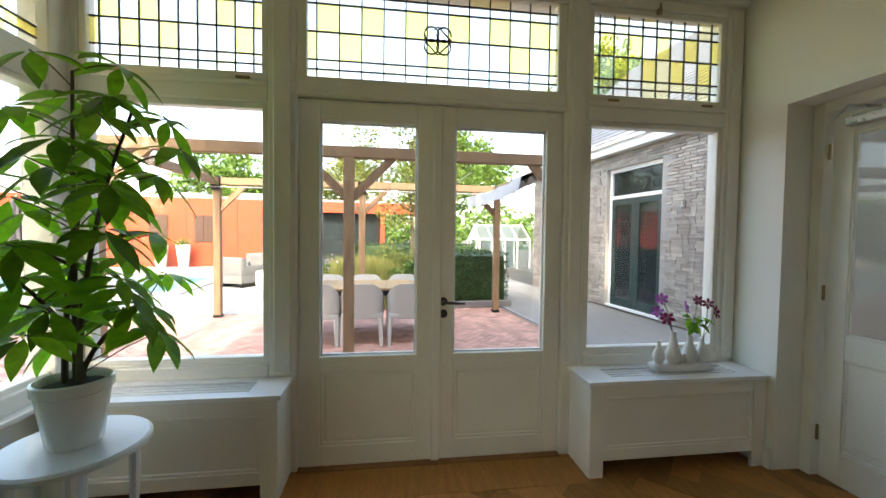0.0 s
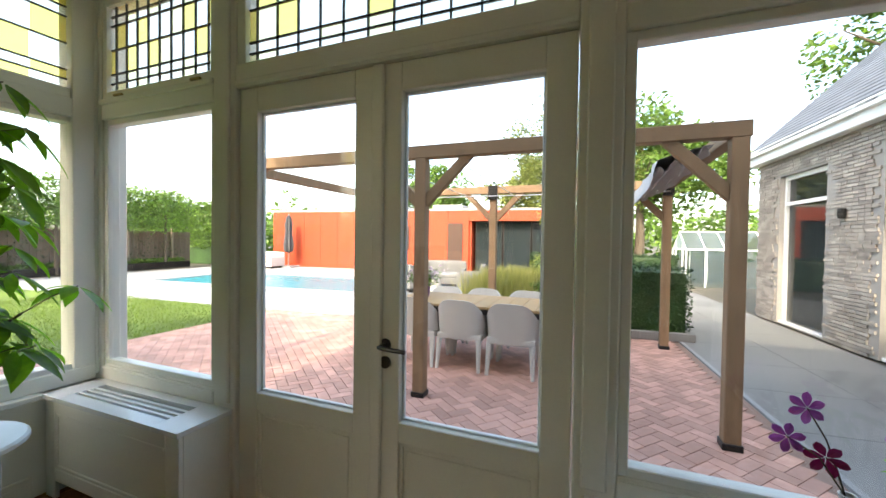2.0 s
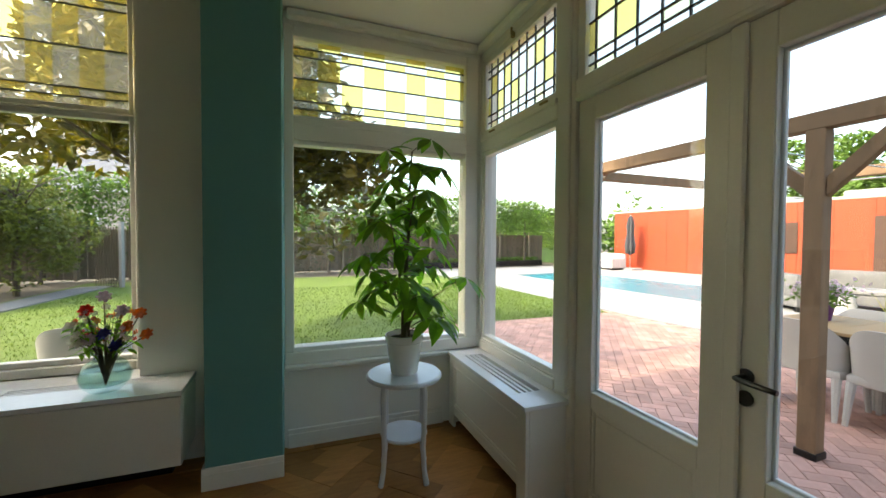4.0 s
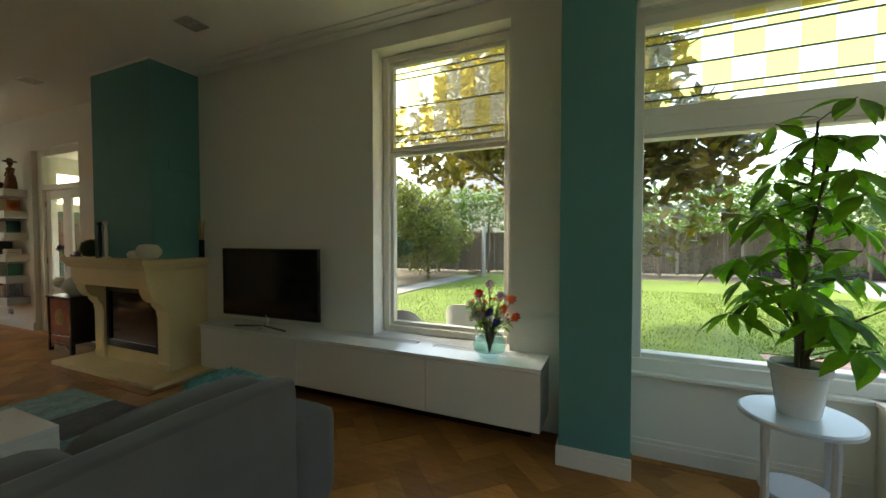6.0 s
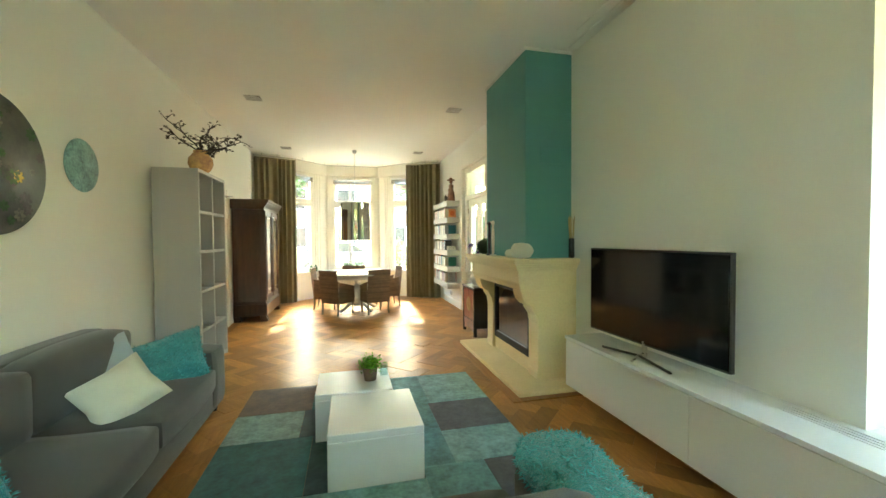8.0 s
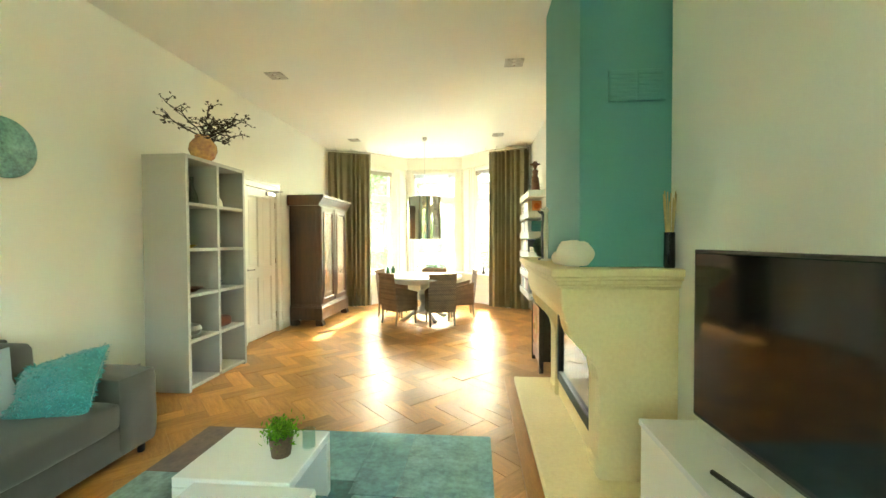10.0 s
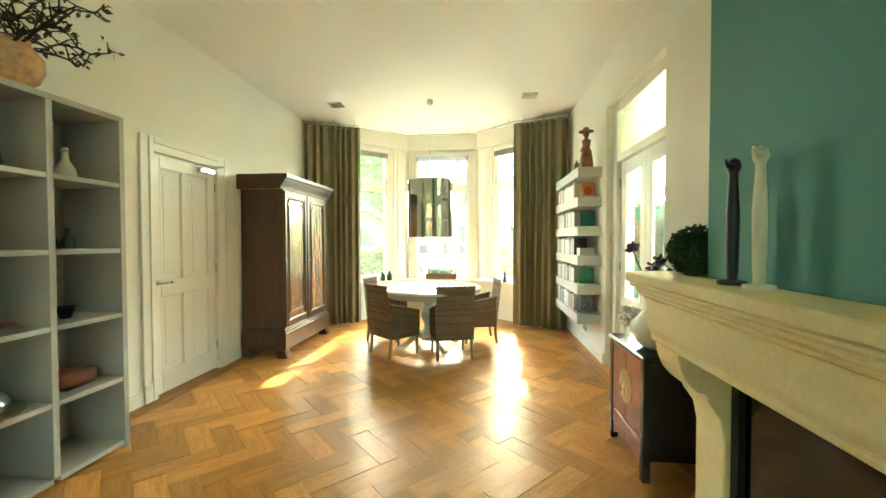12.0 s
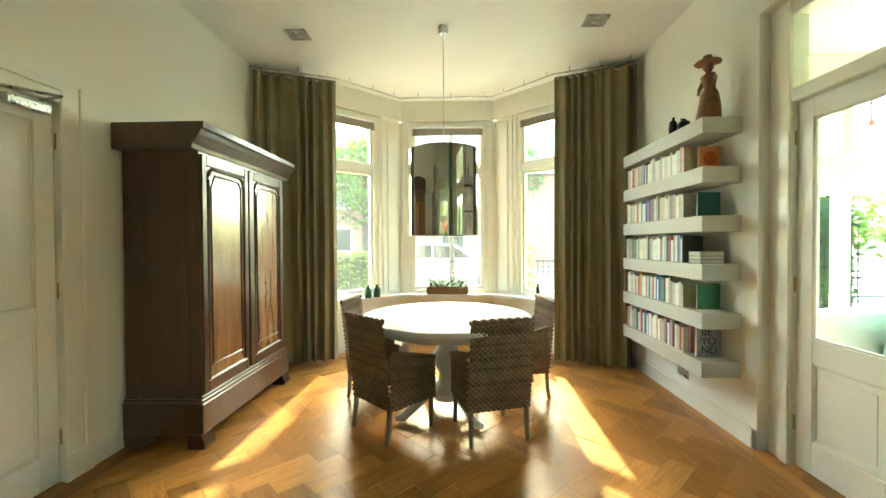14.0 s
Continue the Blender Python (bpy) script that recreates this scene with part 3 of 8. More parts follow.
# ---- door leaves and casings ----
def panel_door(name, m, w, h, glazed, label, hinge_far=True, handle=True, rail=0.80):
    """A leaf in the local x-z plane, its face at y = 0 towards -y."""
    t = thing(name, m, label, "door", **S)
    mid = rail if glazed else 0.95
    b = 0.105
    parts = [(0, 0, 0.008, b, 0.04, h), (w - b, 0, 0.008, w, 0.04, h), (b, 0, h - 0.12, w - b, 0.04, h), (b, 0, mid - 0.07, w - b, 0.04, mid + 0.07), (b, 0, 0.008, w - b, 0.04, 0.20)]
    if not glazed:
        parts += [(w / 2 - 0.05, 0, 0.2, w / 2 + 0.05, 0.04, mid - 0.07), (w / 2 - 0.05, 0, mid + 0.07, w / 2 + 0.05, 0.04, h - 0.12)]
    leaf = part("door_leaf", B(*parts, bevel=0.004), M_TRIM, t)
    cols = [(b, w - b)] if glazed else [(b, w / 2 - 0.05), (w / 2 + 0.05, w - b)]
    for c0, c1 in cols:
        for z0, z1, g in ((0.20, mid - 0.07, False), (mid + 0.07, h - 0.12, glazed)):
            if g:
                glass(part("pane", B((c0, 0.016, z0, c1, 0.022, z1), bevel=0), M_GLASS, leaf))
                part("glazing_bead", B((c0, 0.004, z0, c0 + 0.014, 0.016, z1), (c1 - 0.014, 0.004, z0, c1, 0.016, z1), (c0, 0.004, z0, c1, 0.016, z0 + 0.014), (c0, 0.004, z1 - 0.014, c1, 0.016, z1), bevel=0.003), M_TRIM, leaf)
            else:
                part("panel", B((c0, 0.016, z0, c1, 0.026, z1), (c0 + 0.05, 0.013, z0 + 0.05, c1 - 0.05, 0.02, z1 - 0.05), bevel=0.003), M_TRIM, leaf)
                part("moulding", B((c0, 0.006, z0, c0 + 0.014, 0.018, z1), (c1 - 0.014, 0.006, z0, c1, 0.018, z1), (c0, 0.0065, z0, c1, 0.018, z0 + 0.014), (c0, 0.0065, z1 - 0.014, c1, 0.018, z1), bevel=0.005), M_TRIM, leaf)
    hx = w + 0.004 if hinge_far else -0.016
    for hz in (0.22, 1.05, h - 0.25):
        part("hinge", tube([(hx + 0.006, -0.006, hz), (hx + 0.006, -0.006, hz + 0.09)], 0.008, 8), M_BRASS, leaf)
    if handle:
        lx = 0.06 if hinge_far else w - 0.06
        sgn = 1 if hinge_far else -1
        hd = part("door_handle", tube([(lx, 0, 1.0), (lx, -0.045, 1.0), (lx + sgn * 0.02, -0.055, 1.0), (lx + sgn * 0.12, -0.05, 1.0)], 0.009, 10), M_STEEL, leaf, "steel lever handle", smooth=True)
        part("rose", prism([(lx + 0.025 * math.cos(k * 0.3927), 1.0 + 0.025 * math.sin(k * 0.3927)) for k in range(16)], "y", -0.008, 0.002), M_STEEL, hd)
    return t


def closer(m, parent):
    c = part("door_closer", B((-0.11, -0.05, 0.0, 0.11, 0.0, 0.055), bevel=0.008), M_STEEL, parent, "steel door closer", m=m)
    part("arm", tube([(0.05, -0.05, 0.065), (0.02, -0.20, 0.068), (-0.16, -0.04, 0.07)], 0.009, 6), M_STEEL, c)


# hall door in the east wall; its face looks towards -x
hall = panel_door("door_2", pose(XE + 0.02, -5.94, 0.0, 0, 0, -90), 0.82, 2.142, False, "closed cream panelled hall door with steel handle")
closer(pose(0.66, -0.002, 2.06), hall)
solo("wall_hall", B((2.95, -7.1, 0, 3.05, -5.6, 2.5), (2.92, -7.1, 2.4, 2.95, -5.6, 2.5), bevel=0), M_WALL, label="plain hall wall behind the closed door", category="wall", **S)
arch = thing("door_frame", label="cream moulded door casing", category="door frame", **S)
for y0, y1 in ((-5.935, -5.81), (-6.92, -6.765)):
    part("jamb", B((XE - 0.022, y0, 0, XE + 0.10, y1, 2.27), (XE - 0.034, y0, 0, XE - 0.015, y0 + 0.05, 2.27), bevel=0.005), M_TRIM, arch)
part("head", B((XE - 0.022, -6.765, 2.145, XE + 0.10, -5.935, 2.27), (XE - 0.034, -6.765, 2.215, XE - 0.015, -5.935, 2.268), bevel=0.005), M_TRIM, arch)
part("plinth", B((XE - 0.03, -5.94, 0, XE, -5.805, 0.16), (XE - 0.03, -6.925, 0, XE, -6.76, 0.16), bevel=0.004), M_TRIM, arch)

# deep door recess in the sun room's east wall
sd = panel_door("door_3", pose(2.82, 2.22, 0.0, 0, 0, -90), 0.92, 2.12, True, "cream glazed side door in a deep recess", hinge_far=False, handle=True)
closer(pose(0.2, -0.002, 2.03), sd)
f3 = thing("door_frame", label="cream side door frame", category="door frame", **S)
part("jamb", B((2.78, 2.235, 0, 2.90, 2.30, 2.20), (2.78, 1.22, 0, 2.90, 1.285, 2.20), (2.78, 1.285, 2.135, 2.90, 2.235, 2.20), bevel=0.004), M_TRIM, f3)

# glazed double door to the veranda in the west wall
gf = thing("door_frame", label="cream frame of a tall glazed double door with transom light", category="door frame", **S)
X0 = XW - 0.12
part("jamb", B((X0 - 0.05, -7.23, 0, X0 + 0.05, -7.066, 2.80), (X0 - 0.04, -7.14, 0, X0 + 0.065, -7.069, 2.79), bevel=0.004), M_TRIM, gf)
part("reveal", B((XW - 0.07, -5.875, 0, XW - 0.002, -5.738, 2.80), bevel=0.002), M_WALL, gf)
part("transom", B((X0 - 0.05, -7.066, 2.18, X0 + 0.06, -5.745, 2.26), bevel=0.006), M_TRIM, gf)
part("head", B((X0 - 0.05, -7.066, 2.70, X0 + 0.05, -5.745, 2.80), bevel=0.004), M_TRIM, gf)
glass(part("pane", B((X0 - 0.003, -7.066, 2.26, X0 + 0.003, -5.745, 2.70), bevel=0), M_GLASS, gf))
for k, y in enumerate((-7.063, -6.458)):
    panel_door("door_%d" % (4 + k), pose(X0 + 0.02, y + 0.003, 0.0, 0, 0, 90), 0.602, 2.175, True, "cream glazed leaf of the veranda door", hinge_far=bool(k), handle=False, rail=0.72)


# ---- sash windows with casing ----
def window_unit(name, m, w, z0, z1, transom, label, top=None, casing=0.09, seed=1, th=0.045, pane=None):
    """A window in the local x-z plane; the room lies on the -y side. Origin at the floor, left end."""
    t = thing(name, m, label, "window", **S)
    f = 0.06
    part("window_frame", B((0, -0.03, z0, f, 0.09, z1), (w - f, -0.03, z0, w, 0.09, z1), (f, -0.03, z1 - f, w - f, 0.09, z1), (f, -0.03, z0, w - f, 0.09, z0 + f), bevel=0.005), M_TRIM, t)
    part("transom", B((f, -0.025, transom - th, w - f, 0.09, transom + th), bevel=0.006), M_TRIM, t)
    for a, b in ((z0 + f, transom - th), (transom + th, z1 - f)):
        part("sash", B((f, 0.0, a, f + 0.035, 0.06, b), (w - f - 0.035, 0.0, a, w - f, 0.06, b), (f + 0.035, 0.0, a, w - f - 0.035, 0.06, a + 0.035), (f + 0.035, 0.0, b - 0.035, w - f - 0.035, 0.06, b), bevel=0.004), M_TRIM, t)
        if a > transom and top:
            leaded(t, w - 2 * f - 0.07, b - a - 0.07, pose(f + 0.035, 0.03, a + 0.035), top, seed, side=True)
        else:
            glass(part("pane", B((f + 0.035, 0.027, a + 0.035, w - f - 0.035, 0.033, b - 0.035), bevel=0), pane or M_GLASS, t))
    if casing:
        part("casing", B((-casing, -0.045, z0 - 0.02, 0, 0.06, z1 + casing), (w, -0.045, z0 - 0.02, w + casing, 0.06, z1 + casing), (0, -0.045, z1, w, 0.06, z1 + casing), bevel=0.006), M_TRIM, t)
        part("casing_bead", B((-casing, -0.062, z0 - 0.02, -casing + 0.03, -0.04, z1 + casing), (w + casing - 0.03, -0.062, z0 - 0.02, w + casing, -0.04, z1 + casing), (-casing + 0.03, -0.062, z1 + casing - 0.03, w + casing - 0.03, -0.04, z1 + casing), bevel=0.005), M_TRIM, t)
    return t


# living room window in the west wall (local x runs towards +y)
living = window_unit("window_3", pose(-1.66, -0.945, 0.0, 0, 0, 90), 1.24, 0.583, 3.115, 2.245, "tall cream sash window with leaded top light, set deep in the wall", top=5, casing=0, seed=4, th=0.006)
part("window_sill", B((0.0, -0.189, 0.556, 1.24, 0.11, 0.5825), bevel=0.002), M_WHITE, living)

# the bay
BAY = [(2.17, -9.17), (1.24, -10.05), (-0.05, -10.05), (-0.98, -9.17)]
for k, (a, b) in enumerate(zip(BAY, BAY[1:])):
    d = Vector((b[0] - a[0], b[1] - a[1]))
    ang = math.degrees(math.atan2(d.y, d.x))
    L = d.length
    wm = pose(a[0], a[1], 0.0, 0, 0, ang)
    solo("wall_bay_%d" % (k + 1), B((0, -0.02, 0, L, 0.18, 0.66), (0, -0.02, 3.03, L, 0.18, ZC), bevel=0), M_TRIM, wm, "cream panelled wall under the bay window", "wall", **S)
    i0, i1 = ((0.08, 0.36), (0.10, 0.10), (0.36, 0.08))[k]
    t = window_unit("window_%d" % (4 + k), wm @ pose(i0, 0.05, 0), L - i0 - i1, 0.66, 3.03, 2.33, "cream bay window sash with a slim top light", casing=0.085, pane=M_GLASSBAY)
    bl = part("venetian_blind", B(*[(0.06, -0.055, 2.92 - 0.016 * j, L - i0 - i1 - 0.06, -0.025, 2.928 - 0.016 * j) for j in range(6)], bevel=0), M_GREYWOOD, t, "raised grey slatted blind")
    part("head_rail", B((0.06, -0.06, 2.94, L - i0 - i1 - 0.06, -0.02, 2.975), bevel=0.003), M_WHITE, bl)
    for p0, p1 in ((0.0, i0 - 0.085), (L - i1 + 0.085, L)):
        if p1 - p0 > 0.05:
            part("pilaster", B((p0 - i0, -0.03, 0.66, p1 - i0, 0.13, 3.03), (p0 - i0 + 0.06, -0.045, 0.70, p1 - i0 - 0.06, 0.0, 2.98), bevel=0.008), M_TRIM, t)
        else:
            part("corner_post", B((p0 - i0 - 0.02, -0.035, 0.66, p1 - i0 + 0.02, 0.12, 3.03), bevel=0.006), M_TRIM, t)
solo("window_sill", prism([(2.12, -9.12), (1.19, -9.86), (0.0, -9.86), (-0.93, -9.12), (-0.98, -9.2), (-0.05, -10.06), (1.24, -10.06), (2.17, -9.2)], "z", 0.63, 0.665, bevel=0.004), M_WHITE, label="white bay window sill board", category="window sill", **S)

# ---- parquet ----
PL, PW = 0.441, 0.147
plank = mesh_of(B((0.0004, 0.0004, -0.012, PL - 0.0004, PW - 0.0004, 0.0), bevel=0.0006), M_OAK, name="plank")
RB = (XW - 0.1, -10.1, XE + 0.1, 2.70)
far_v, far_f = [], []
turn = pose(0.6, -4.0, 0, 0, 0, -45)
singles = []
for r in range(-75, 75):
    for q in range(-11, 11):
        for o, rot in (((r * PW + 2 * PL * q, r * PW), 0), ((r * PW + 2 * PL * q + PL + PW, r * PW - PL + PW), 90)):
            m = turn @ pose(o[0], o[1], 0, random.uniform(-0.8, 0.8), random.uniform(-0.3, 0.3), rot)
            c = m @ Vector((PL / 2, PW / 2, 0))
            if RB[0] < c.x < RB[2] and RB[1] < c.y < RB[3]:
                singles.append((m, c))


# ---- sun room things ----
def radiator_cover(m, w, label):
    """Casing with a slotted top, panelled front and open foot; origin at the back left corner on the floor."""
    t = thing("radiator_cover", m, label, "radiator cover", "radiator covers under the garden windows")
    d, h = 0.27, 0.575
    g0, g1 = 0.16, w - 0.16
    pieces("top_board", [(-0.02, -d - 0.02, h - 0.025, g0, 0, h), (g1, -d - 0.02, h - 0.025, w + (0.0 if w > 1.1 else 0.02), 0, h), (g0, -d - 0.02, h - 0.025, g1, -0.215, h), (g0, -0.07, h - 0.025, g1, 0, h)], M_WHITE, t, 0.0015)
    pieces("grille_bar", [(g0, -0.196 + 0.036 * k, h - 0.025, g1, -0.179 + 0.036 * k, h - 0.001) for k in range(3)], M_WHITE, t)
    # Black sheet in place of the shade seen through the top slots.
    part("shadow_tray", B((g0, -0.215, h - 0.045, g1, -0.07, h - 0.04), bevel=0), M_BLACKMET, t)
    pieces("stile", [(0.0, -d, 0.0, 0.09, -d + 0.022, h - 0.025), (w - 0.09, -d, 0.0, w, -d + 0.022, h - 0.025)], M_TRIM, t, 0.003)
    pieces("rail", [(0.09, -d, h - 0.10, w - 0.09, -d + 0.022, h - 0.025), (0.09, -d, 0.10, w - 0.09, -d + 0.022, 0.17)], M_TRIM, t, 0.003)
    part("front_panel", B((0.09, -d + 0.012, 0.17, w - 0.09, -d + 0.02, h - 0.10), bevel=0.002), M_TRIM, t)
    part("panel_moulding", B((0.09, -d + 0.003, 0.17, 0.108, -d + 0.014, h - 0.10), (w - 0.108, -d + 0.003, 0.17, w - 0.09, -d + 0.014, h - 0.10), (0.108, -d + 0.003, 0.17, w - 0.108, -d + 0.014, 0.188), (0.108, -d + 0.003, h - 0.118, w - 0.108, -d + 0.014, h - 0.10), bevel=0.003), M_TRIM, t)
    for x in (0.0, w - 0.02):
        part("side_panel", B((x, -d + 0.022, 0, x + 0.02, 0, h - 0.025), bevel=0.002), M_TRIM, t)
    part("radiator", B(*[(0.15 + 0.05 * k, -0.20, 0.12, 0.185 + 0.05 * k, -0.06, h - 0.09) for k in range(int((w - 0.3) / 0.05))], bevel=0.008), M_BLACKMET, t)


radiator_cover(pose(-1.375, YN, 0), 1.095, "white radiator cover with slotted top, under the garden window")
radiator_cover(pose(1.44, YN, 0), 1.155, "white radiator cover with slotted top, carrying a vase group")

# round plant table
pt = thing("side_table", pose(-0.85, 1.84, 0), "round white painted side table with a lower shelf", "table")
part("tabletop", lathe([(0.0, 0.60), (0.215, 0.60), (0.23, 0.607), (0.23, 0.622), (0.22, 0.63), (0.0, 0.63)], 48), M_TABLEWHITE, pt, smooth=True)
part("lower_shelf", lathe([(0.0, 0.245), (0.139, 0.245), (0.145, 0.255), (0.139, 0.265), (0.0, 0.265)], 40), M_TABLEWHITE, pt, smooth=True)
for k in range(4):
    a = radians(30 + 90 * k)
    c, s = math.cos(a), math.sin(a)
    part("leg", tube([(0.16 * c, 0.16 * s, 0.60), (0.17 * c, 0.17 * s, 0.52), (0.165 * c, 0.165 * s, 0.30), (0.16 * c, 0.16 * s, 0.21), (0.17 * c, 0.17 * s, 0.08), (0.19 * c, 0.19 * s, 0.0)], [0.020, 0.019, 0.016, 0.016, 0.015, 0.017], 8), M_TABLEWHITE, pt, smooth=True)

# potted umbrella tree on it
plant = thing("potted_plant", pose(-0.85, 1.84, 0.63), "tall green umbrella plant in a white pot on the side table", "plant")
part("pot", lathe([(0.0, 0.0), (0.075, 0.0), (0.082, 0.01), (0.108, 0.195), (0.116, 0.20), (0.118, 0.238), (0.109, 0.241), (0.101, 0.21), (0.0, 0.21)], 44), M_CERAMIC, plant, "white ceramic pot", smooth=True)
part("soil", lathe([(0.0, 0.222), (0.055, 0.222), (0.101, 0.212)], 24), M_SOIL, plant)
rng = random.Random(11)


def palmate(bm, base, axis, n, size):
    """One compound leaf: n leaflets spread like an umbrella from the end of a stalk."""
    axis = axis.normalized()
    hub = (Vector((0, 0, 1)) + 0.55 * axis).normalized()
    side = hub.cross(Vector((0.31, 0.95, 0.1))).normalized()
    fwd = side.cross(hub)
    a0 = rng.uniform(0, 6.28)
    for k in range(n):
        a = a0 + 6.28318 * k / n + rng.uniform(-0.18, 0.18)
        d = (side * math.cos(a) + fwd * math.sin(a) - hub * rng.uniform(0.25, 0.6)).normalized()
        L = size * rng.uniform(0.75, 1.12)
        w = L * 0.175
        s = d.cross(hub).normalized()
        nrm = s.cross(d)
        rows = [(0.10, 0.06, 0.0), (0.25, 0.5, 0.01), (0.42, 0.9, 0.012), (0.6, 1.0, -0.01), (0.78, 0.75, -0.05), (0.92, 0.35, -0.11), (1.0, 0.03, -0.17)]
        pts = []
        for f, ww, dz in rows:
            c = base + d * L * f + Vector((0, 0, dz * L))
            pts.append((bm.verts.new(c + s * w * ww + nrm * 0.16 * w * ww), bm.verts.new(c - nrm * 0.06 * w), bm.verts.new(c - s * w * ww + nrm * 0.16 * w * ww)))
        for p, q in zip(pts, pts[1:]):
            bm.faces.new((p[0], p[1], q[1], q[0]))
            bm.faces.new((p[1], p[2], q[2], q[1]))


leafbm, stalk = bmesh.new(), bmesh.new()
for sx, sy, top, lean in ((0.0, 0.01, 1.36, (-0.02, 0.04)), (0.03, -0.02, 1.22, (0.16, 0.05)), (-0.03, 0.0, 0.92, (0.16, -0.12)), (0.01, 0.03, 0.62, (-0.05, -0.20)), (0.02, 0.0, 0.50, (0.14, 0.16))):
    pts = [Vector((sx + lean[0] * f * f, sy + lean[1] * f * f, 0.20 + (top - 0.20) * f)) for f in [k / 7 for k in range(8)]]
    tube(pts, [0.011 - 0.0008 * k for k in range(8)], 6, stalk)
    n = int((top - 0.25) / 0.062)
    for k in range(n):
        f = 0.18 + 0.82 * k / max(1, n - 1)
        p = Vector((sx + lean[0] * f * f, sy + lean[1] * f * f, 0.20 + (top - 0.20) * f))
        a = k * 2.4 + sx * 40
        out = Vector((math.cos(a), math.sin(a), 0.45))
        reach = 0.235 * (1.25 - 0.6 * f) * rng.uniform(0.5, 1.3)
        e = p + out * reach
        tube([p, p + out * reach * 0.5 + Vector((0, 0, 0.01)), e], 0.0028, 5, stalk)
        palmate(leafbm, e, out, rng.choice((5, 6, 7)), 0.172)
part("stem", stalk, M_STEM, plant)
part("foliage", leafbm, M_PLANTLEAF, plant, "glossy hand-shaped green leaves", smooth=True)

# ceramic vase group with clematis
M_PURPLE = leaf_mat("purple_petal", (0.22, 0.035, 0.20), 0.5, 0.3, (0.36, 0.10, 0.36), 0.3)
M_WINE = leaf_mat("wine_petal", (0.10, 0.008, 0.03), 0.5, 0.3, (0.18, 0.02, 0.06), 0.3)
vg = thing("vase_group", pose(2.10, 2.47, 0.576), "white ceramic tray of small joined vases with purple clematis", "vase")
part("tray", soft_box(-0.20, -0.055, 0.0, 0.20, 0.055, 0.055, 0.024, 0.0, 5), M_CERAMIC, vg, smooth=True)
for x, y, h, r in ((-0.15, 0.0, 0.19, 0.035), (-0.06, -0.01, 0.25, 0.045), (0.06, 0.0, 0.22, 0.048), (0.15, 0.005, 0.20, 0.04), (0.0, 0.01, 0.10, 0.04)):
    part("vase", lathe([(r * 0.6, 0.045), (r, 0.085), (r, 0.11), (r * 0.45, h * 0.78), (r * 0.30, h * 0.92), (r * 0.42, h), (r * 0.30, h)], 24, x, y), M_CERAMIC, vg, smooth=True)


def bloom(bm, c, axis, size, n=6):
    axis = axis.normalized()
    s = axis.cross(Vector((0.3, 0.9, 0.2))).normalized()
    u = s.cross(axis)
    for k in range(n):
        a = 6.28318 * k / n
        d = (s * math.cos(a) + u * math.sin(a) + axis * 0.35).normalized()
        q = d.cross(axis).normalized()
        loop = [c + d * size * 0.05]
        for f, ww in ((0.3, 0.15), (0.58, 0.25), (0.84, 0.19), (1.0, 0.03), (0.84, -0.19), (0.58, -0.25), (0.3, -0.15)):
            loop.append(c + d * size * f + q * size * ww - axis * size * (0.25 * (f - 0.4) ** 2))
        mid = bm.verts.new(c + d * size * 0.55 - axis * size * 0.10)
        vs = [bm.verts.new(p) for p in loop]
        for i in range(8):
            bm.faces.new((vs[i], vs[(i + 1) % 8], mid))


stems, petals, wine, greens = bmesh.new(), bmesh.new(), bmesh.new(), bmesh.new()
for (x0, h0), (x, y, z), kind in (((-0.06, 0.24), (-0.14, 0.0, 0.45), 0), ((-0.06, 0.24), (-0.19, -0.03, 0.38), 0), ((-0.06, 0.24), (-0.10, 0.0, 0.33), 1), ((0.06, 0.21), (0.02, 0.0, 0.40), 0),
                                  ((0.06, 0.21), (0.09, -0.02, 0.44), 1), ((0.15, 0.19), (0.20, -0.03, 0.37), 1), ((0.15, 0.19), (0.16, -0.02, 0.42), 1)):
    tube([(x0, 0, h0), ((x0 + x) / 2, y, (h0 + z) / 2 + 0.03), (x, y, z)], 0.0022, 5, stems)
    bloom(wine if kind else petals, Vector((x, y, z)), Vector((rng.uniform(-0.9, 0.9), -1, rng.uniform(-0.2, 0.7))), rng.uniform(0.036, 0.05))
for k in range(9):
    palmate(greens, Vector((0.10 + rng.uniform(-0.06, 0.08), -0.02, 0.24 + rng.uniform(0, 0.10))), Vector((rng.uniform(-1, 1), -0.6, -0.1)), 3, 0.075)
part("flower_stem", stems, M_STEM, vg)
part("blossom", petals, M_PURPLE, vg, "purple clematis blossoms")
part("blossom", wine, M_WINE, vg, "dark wine-red blossoms")
part("leaves", greens, M_PLANTLEAF, vg)

# ---- living room: fireplace ----
fp = thing("fireplace", pose(0, 0, 0), "cream limestone fireplace with a deep moulded mantel", "fireplace", kind="structure")
YA, YB = -3.20, -4.61
part("hearth", B((XW, -4.86, 0.0, -0.74, -2.94, 0.05), bevel=0.008), M_STONE, fp)
part("hearth_border", B((-0.735, -4.95, 0.0, -0.645, -2.86, 0.012), (XW, -2.935, 0.0, -0.74, -2.86, 0.012), bevel=0.002), M_OAKDIM, fp, "oak strip round the hearth")
steps = [(1.235, 0.0), (1.19, 0.012), (1.17, 0.035), (1.145, 0.04), (1.13, 0.06), (1.12, 0.068)]
for i, (z, o) in enumerate(steps[:-1]):
    z2, o2 = steps[i + 1]
    part("mantel_moulding", B((XW, -4.69 + o, z2, -0.775 - o, -3.13 - o, z), bevel=0.006), M_STONE, fp)
